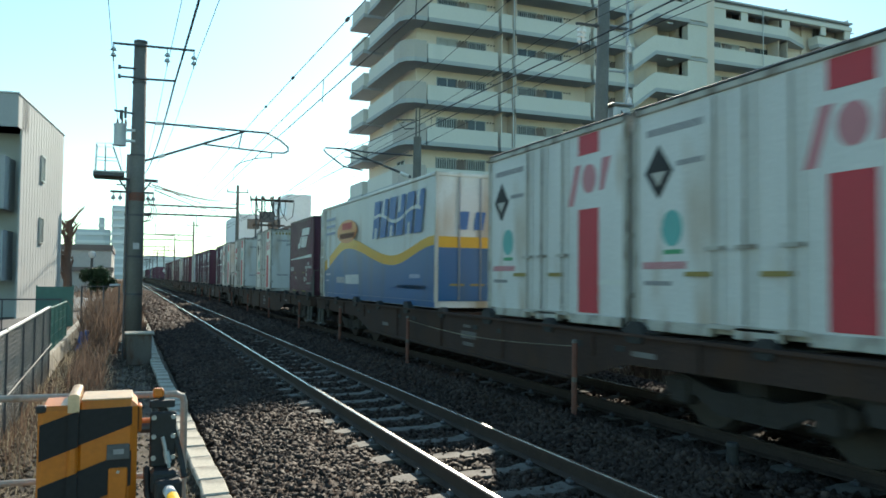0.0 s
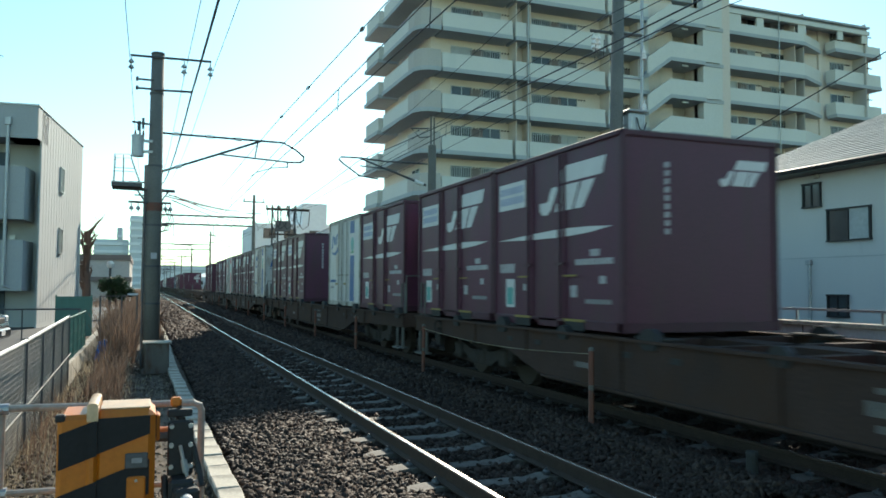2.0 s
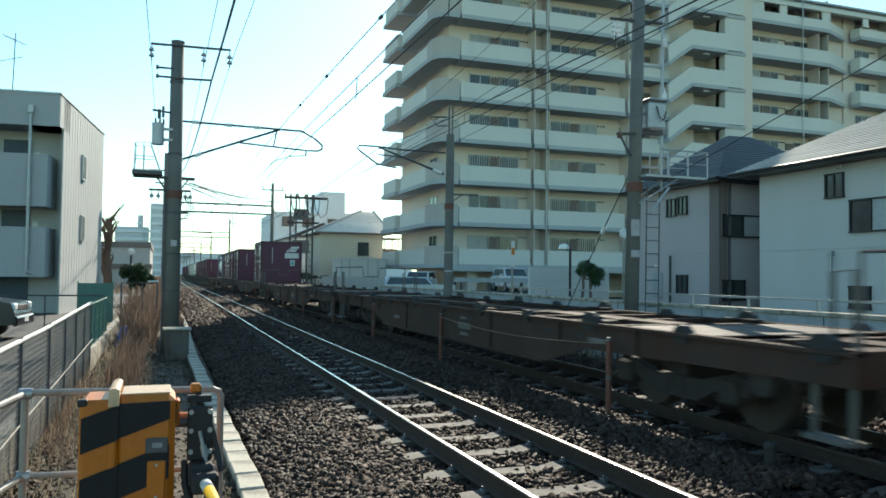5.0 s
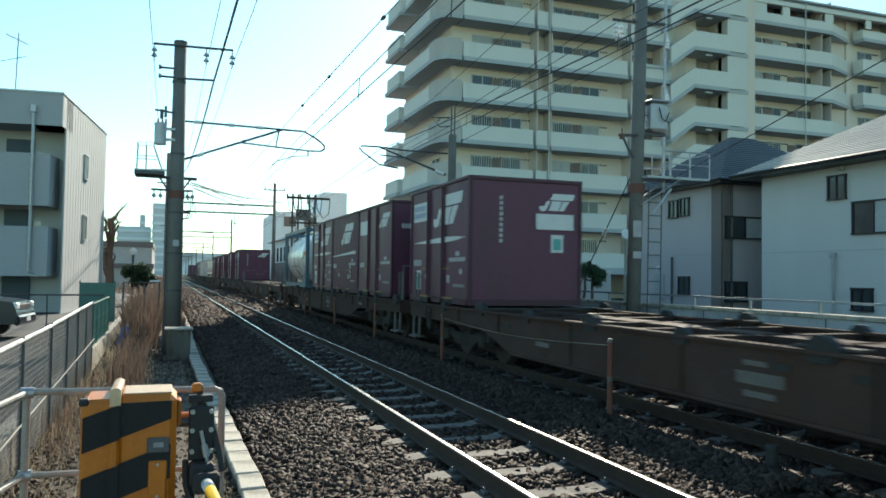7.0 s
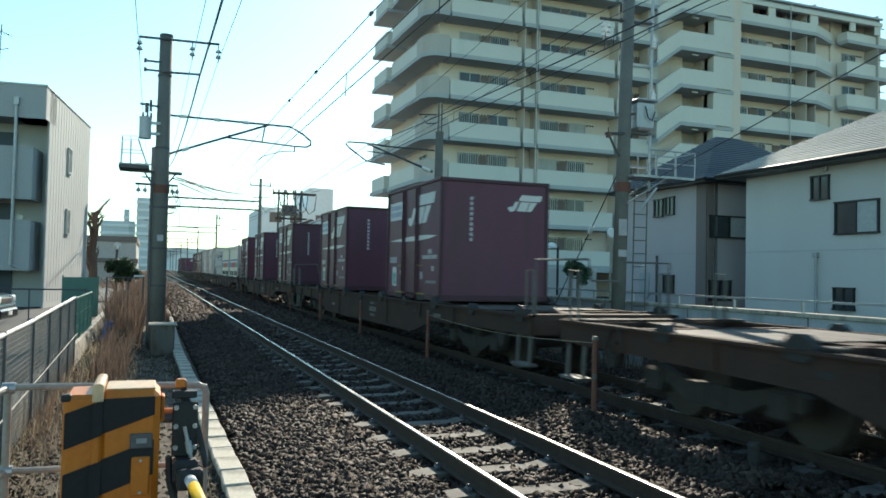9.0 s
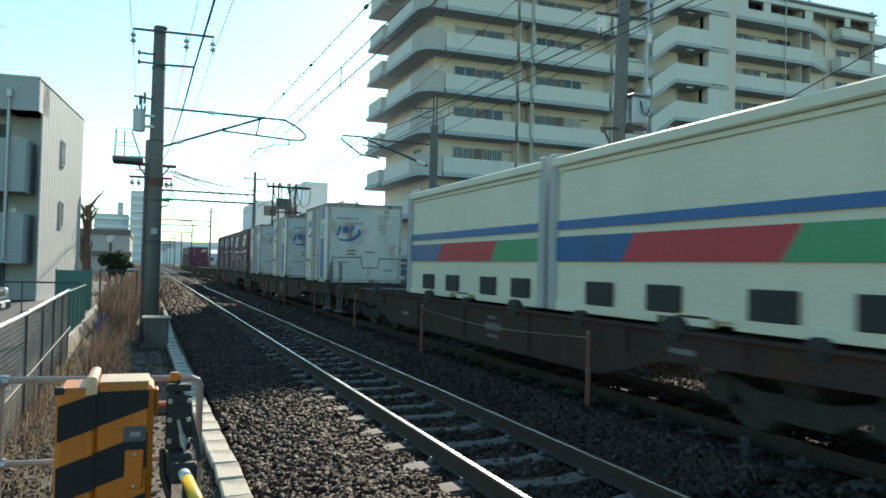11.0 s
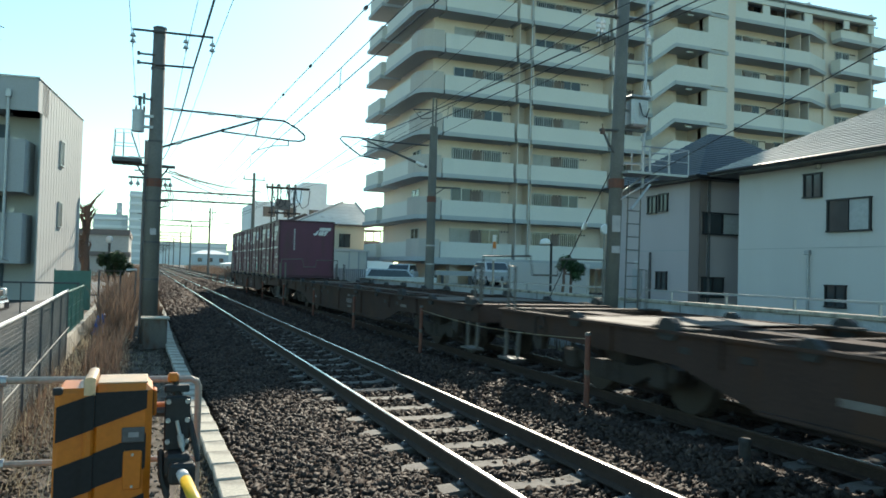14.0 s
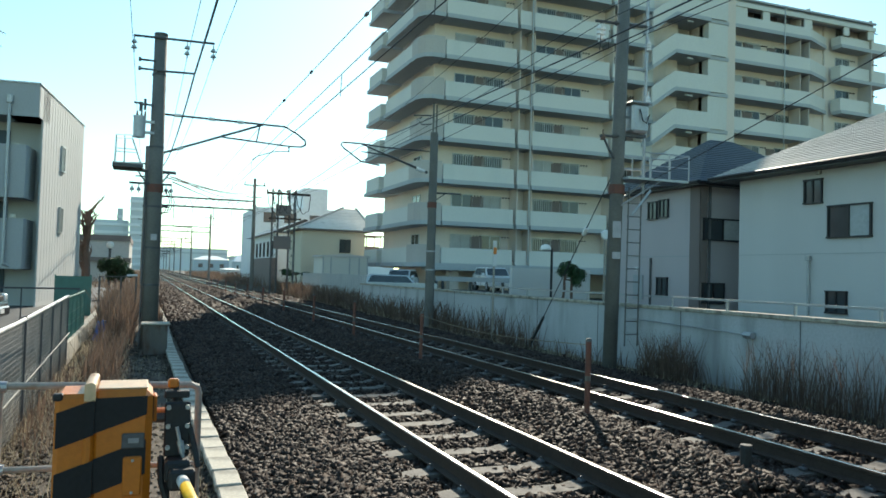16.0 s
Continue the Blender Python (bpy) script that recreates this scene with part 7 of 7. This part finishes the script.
def leafy(name, label, m, trunk_h, crown, count, leaf, seed, stems=1):
    """A small evergreen: tapered trunk, limbs and a crown of separate leaves with gaps."""
    rng = random.Random(seed)
    g = np.random.default_rng(seed)
    t = thing(name, label, "tree" if trunk_h > 0.6 else "shrub", m=m)
    tr = Shape()
    clumps = []
    for s_ in range(stems):
        dx = (s_ - (stems - 1) / 2) * 0.3
        top = limb(tr, (dx * 0.5, 0, -0.1), (dx, 0, trunk_h), 0.07, 0.045, rng, 0.05)
        for i in range(5):
            c = Vector(top) + Vector((rng.uniform(-1, 1) * crown[0], rng.uniform(-1, 1) * crown[1], rng.uniform(-0.3, 1) * crown[2]))
            limb(tr, top, c, 0.03, 0.012, rng, 0.04, 3)
            clumps.append((c, rng.uniform(0.35, 0.65)))
    part("trunk", tr, M_BARK, t)
    n = count
    which = g.integers(0, len(clumps), n)
    cen = np.array([tuple(c) for c, _ in clumps])[which]
    rad = np.array([r for _, r in clumps])[which]
    d = g.normal(size=(n, 3))
    d /= np.linalg.norm(d, axis=1)[:, None]
    p = cen + d * (rad * g.random(n) ** 0.4)[:, None] * np.array([crown[0], crown[1], crown[2]]) * 0.9
    a = g.normal(size=(n, 3))
    a /= np.linalg.norm(a, axis=1)[:, None]
    b = np.cross(a, d)
    L = leaf * g.uniform(0.6, 1.3, (n, 1))
    V = np.stack([p - a * L, p + b * L * 0.4, p + a * L, p - b * L * 0.4], 1)
    F = np.arange(4 * n).reshape(n, 4)
    c = raw("crown", V.reshape(-1, 3), F, M_LEAF)
    c.parent = t


leafy("small_tree", "small clipped evergreen tree behind the wall", pose(14.1, 24.0, 0.02), 1.55, (0.42, 0.4, 0.5), 2200, 0.07, 3, 2)
leafy("shrub", "dark green shrub beside the lamp", pose(-1.15, 40, 0), 1.05, (0.62, 0.45, 0.75), 4200, 0.09, 6, 2)
leafy("shrub", "low dark shrub before the far houses", pose(11.0, 60, 0), 1.4, (0.9, 0.5, 0.3), 1500, 0.1, 8, 1)


def lamps():
    a = thing("garden_lamp", "black lamp post with a white domed head", "lamp post", m=pose(13.42, 24.0, 0.02))
    part("post", Shape().tube((0, 0, 0), (0, 0, 2.62), 0.045, 8), M_BLK, a)
    part("arm", Shape().tube((0, 0, 2.58), (-0.25, 0, 2.60), 0.02, 6), M_BLK, a)
    dome = Shape()
    rings = [(2.58, 0.2), (2.66, 0.19), (2.73, 0.14), (2.77, 0.05)]
    for (z0, r0), (z1, r1) in zip(rings, rings[1:]):
        dome.tube((-0.25, 0, z0), (-0.25, 0, z1), r0, 12, r1)
    part("shade", dome, M_LAMP, a, "white domed shade")
    b = thing("globe_lamp", "lamp post with a white globe", "lamp post", m=pose(-1.64, 42, 0))
    part("post", Shape().tube((0, 0, 0), (0, 0, 2.5), 0.06, 8), M_DSTEEL, b)
    g = Shape()
    for i in range(6):
        z0, z1 = -math.cos(math.pi * i / 6), -math.cos(math.pi * (i + 1) / 6)
        g.tube((0, 0, 2.65 + 0.19 * z0), (0, 0, 2.65 + 0.19 * z1), max(0.01, 0.19 * math.sin(math.pi * i / 6)), 12, max(0.01, 0.19 * math.sin(math.pi * (i + 1) / 6)))
    part("globe", g, M_LAMP, b, "white globe", smooth=True)
    c = thing("road_mirror", "round traffic mirror on a pole behind the wall", "traffic mirror", m=pose(15.6, 24, 0.02))
    part("post", Shape().tube((0, 0, 0), (0, 0, 3.2), 0.035, 8), M_BEIGE, c)
    part("mirror", Shape().tube((0, -0.08, 3.2), (0, -0.02, 3.2), 0.16, 16, 0.19), M_LAMP, c)


lamps()


def car(label, m, paint, van=False):
    """A parked car: body with a cabin, glass, lamps, bumpers and wheels; nose towards local -y."""
    t = thing("car" if not van else "van", label, "car" if not van else "van", "parked vehicles", m=m)
    h = 0.35 if van else 0.0
    low = [(-2.1, 0.35), (-2.15, 0.6), (-2.05, 0.85 + h), (-1.1, 0.98 + h), (2.05, 1.0 + h), (2.15, 0.7), (2.1, 0.35)]
    part("body", Shape().prism(low, "x", -0.82, 0.82), paint, t)
    top = [(-1.15, 0.97 + h), (-0.55, 1.50 + h), (1.6, 1.54 + h), (2.02, 1.0 + h)]
    s = Shape()
    n = len(top)
    s.add([(-0.78 + 0.10 * (z > 1.2 + h), y, z) for y, z in top] + [(0.78 - 0.10 * (z > 1.2 + h), y, z) for y, z in top],
          [(0, 1, 2, 3), (4, 5, 6, 7)] + [(i, (i + 1) % n, n + (i + 1) % n, n + i) for i in range(n)])
    part("cabin", s, paint, t)
    g = Shape()
    g.add([(-0.70, -1.14, 1.01 + h), (0.70, -1.14, 1.01 + h), (0.64, -0.62, 1.46 + h), (-0.64, -0.62, 1.46 + h)], [(0, 1, 2, 3)])
    part("windscreen", g, M_GLASS, t)
    for sx in (-1, 1):
        w = Shape().add([(sx * 0.795, -0.9, 1.03 + h), (sx * 0.795, 1.75, 1.05 + h), (sx * 0.70, 1.5, 1.47 + h), (sx * 0.70, -0.5, 1.45 + h)], [(0, 1, 2, 3)])
        part("side_window", w, M_GLASS, t)
        part("headlight", Shape().box(sx * 0.66 - 0.14, sx * 0.66 + 0.14, -2.14, -2.02, 0.68 + h * 0.5, 0.84 + h * 0.7, 0.03), M_LAMP, t)
        part("mirror", Shape().box(sx * 0.95 - 0.1, sx * 0.95 + 0.1, -0.95, -0.85, 1.0 + h, 1.15 + h, 0.03), paint, t)
        for y in (-1.35, 1.35):
            q = part("wheel", Shape().tube((sx * 0.66, y, 0.31), (sx * 0.84, y, 0.31), 0.31, 18), M_BLK, t)
            part("rim", Shape().tube((sx * 0.845, y, 0.31), (sx * 0.85, y, 0.31), 0.19, 12), M_STEEL, q)
    part("bumper", Shape().box(-0.8, 0.8, -2.2, -2.08, 0.32, 0.55, 0.04), M_DSTEEL if van else paint, t)
    part("grille", Shape().box(-0.45, 0.45, -2.13, -2.08, 0.66, 0.8, 0.01), M_BLK, t)
    part("number_plate", Shape().box(-0.17, 0.17, -2.215, -2.2, 0.4, 0.5), M_BARW, t)


def vehicles():
    r = thing("parking_rack", "dark two-level steel car parking rack before the flats", "parking rack", m=pose(17.2, 43.0, 0.02))
    part("deck", Shape().box(-1.0, 8.2, 0, 4.8, 0.50, 0.64), M_DSTEEL, r)
    part("edge_beam", Shape().box(-1.0, 8.2, -0.12, 0, 1.22, 1.50), M_LGREY, r)
    for x in (-0.9, 1.3, 3.5, 5.7, 7.9):
        part("column", Shape().box(x - 0.07, x + 0.07, 0.02, 0.16, 0, 1.25), M_DSTEEL, r)
        part("rear_column", Shape().box(x - 0.07, x + 0.07, 4.6, 4.74, 0, 1.3), M_DSTEEL, r)
    car("white estate car parked on the upper rack", pose(21.2, 45.6, 0.65, 0, 0, -8), M_CARW)
    car("white van parked beside the rack", pose(16.2, 49.5, 0.02, 0, 0, -30), M_CARW, True)
    car("silver blue car parked before the flats", pose(13.6, 42.5, 0.02, 0, 0, 80), M_CARS)
    car("dark blue glossy car parked in the yard", pose(-5.25, 20.6, 0.03, 0, 0, 86), M_NAVY)
    b = thing("notice_board", "small yellow board under the flats", "board", m=pose(22.9, 43.6, 0.02))
    part("board", Shape().box(-0.6, 0.6, -0.02, 0.02, 0.9, 1.2), M_YEL, b)
    part("leg", Shape().tube((0, 0, 0), (0, 0, 0.9), 0.03, 6), M_DSTEEL, b)
    w = thing("block_wall", "small white block wall beside the car park", "wall", m=pose(14.6, 27.5, 0.02))
    part("block", Shape().box(-1.0, 2.6, 0, 0.2, 0, 1.95), M_HWHITE, w)
    k = thing("low_wall", "white low wall with a rail before the flats", "wall", m=pose(12.2, 40.0, 0.02))
    part("block", Shape().box(-1.2, 3.0, 0, 0.25, 0, 1.1, 0.02), M_PARA, k)
    s = thing("tarp_bundle", "crumpled blue plastic sheet in the weeds", "plastic sheet", m=pose(-1.0, 21.5, -0.3))
    rng = random.Random(3)
    q = Shape()
    for i in range(5):
        q.tube((rng.uniform(-0.12, 0.1), rng.uniform(-0.1, 0.1), 0), (rng.uniform(-0.1, 0.12), rng.uniform(-0.1, 0.1), rng.uniform(0.3, 0.6)), 0.10, 7, 0.05)
    part("sheet", q, M_TARP, s)
    part("white_rag", Shape().tube((0.14, -0.05, 0.15), (0.3, -0.1, 0.28), 0.06, 6, 0.03), M_BARW, s)


vehicles()


def motions():
    """The train rolls towards and past the camera at an even speed."""
    for ob, s in MOVING:
        walk(ob, [(0.0, pose(TRACK_2, s, 0)), (8.0, pose(TRACK_2, s - SPEED * 8.0, 0)), (16.0, pose(TRACK_2, s - SPEED * 16.0, 0))])


motions()
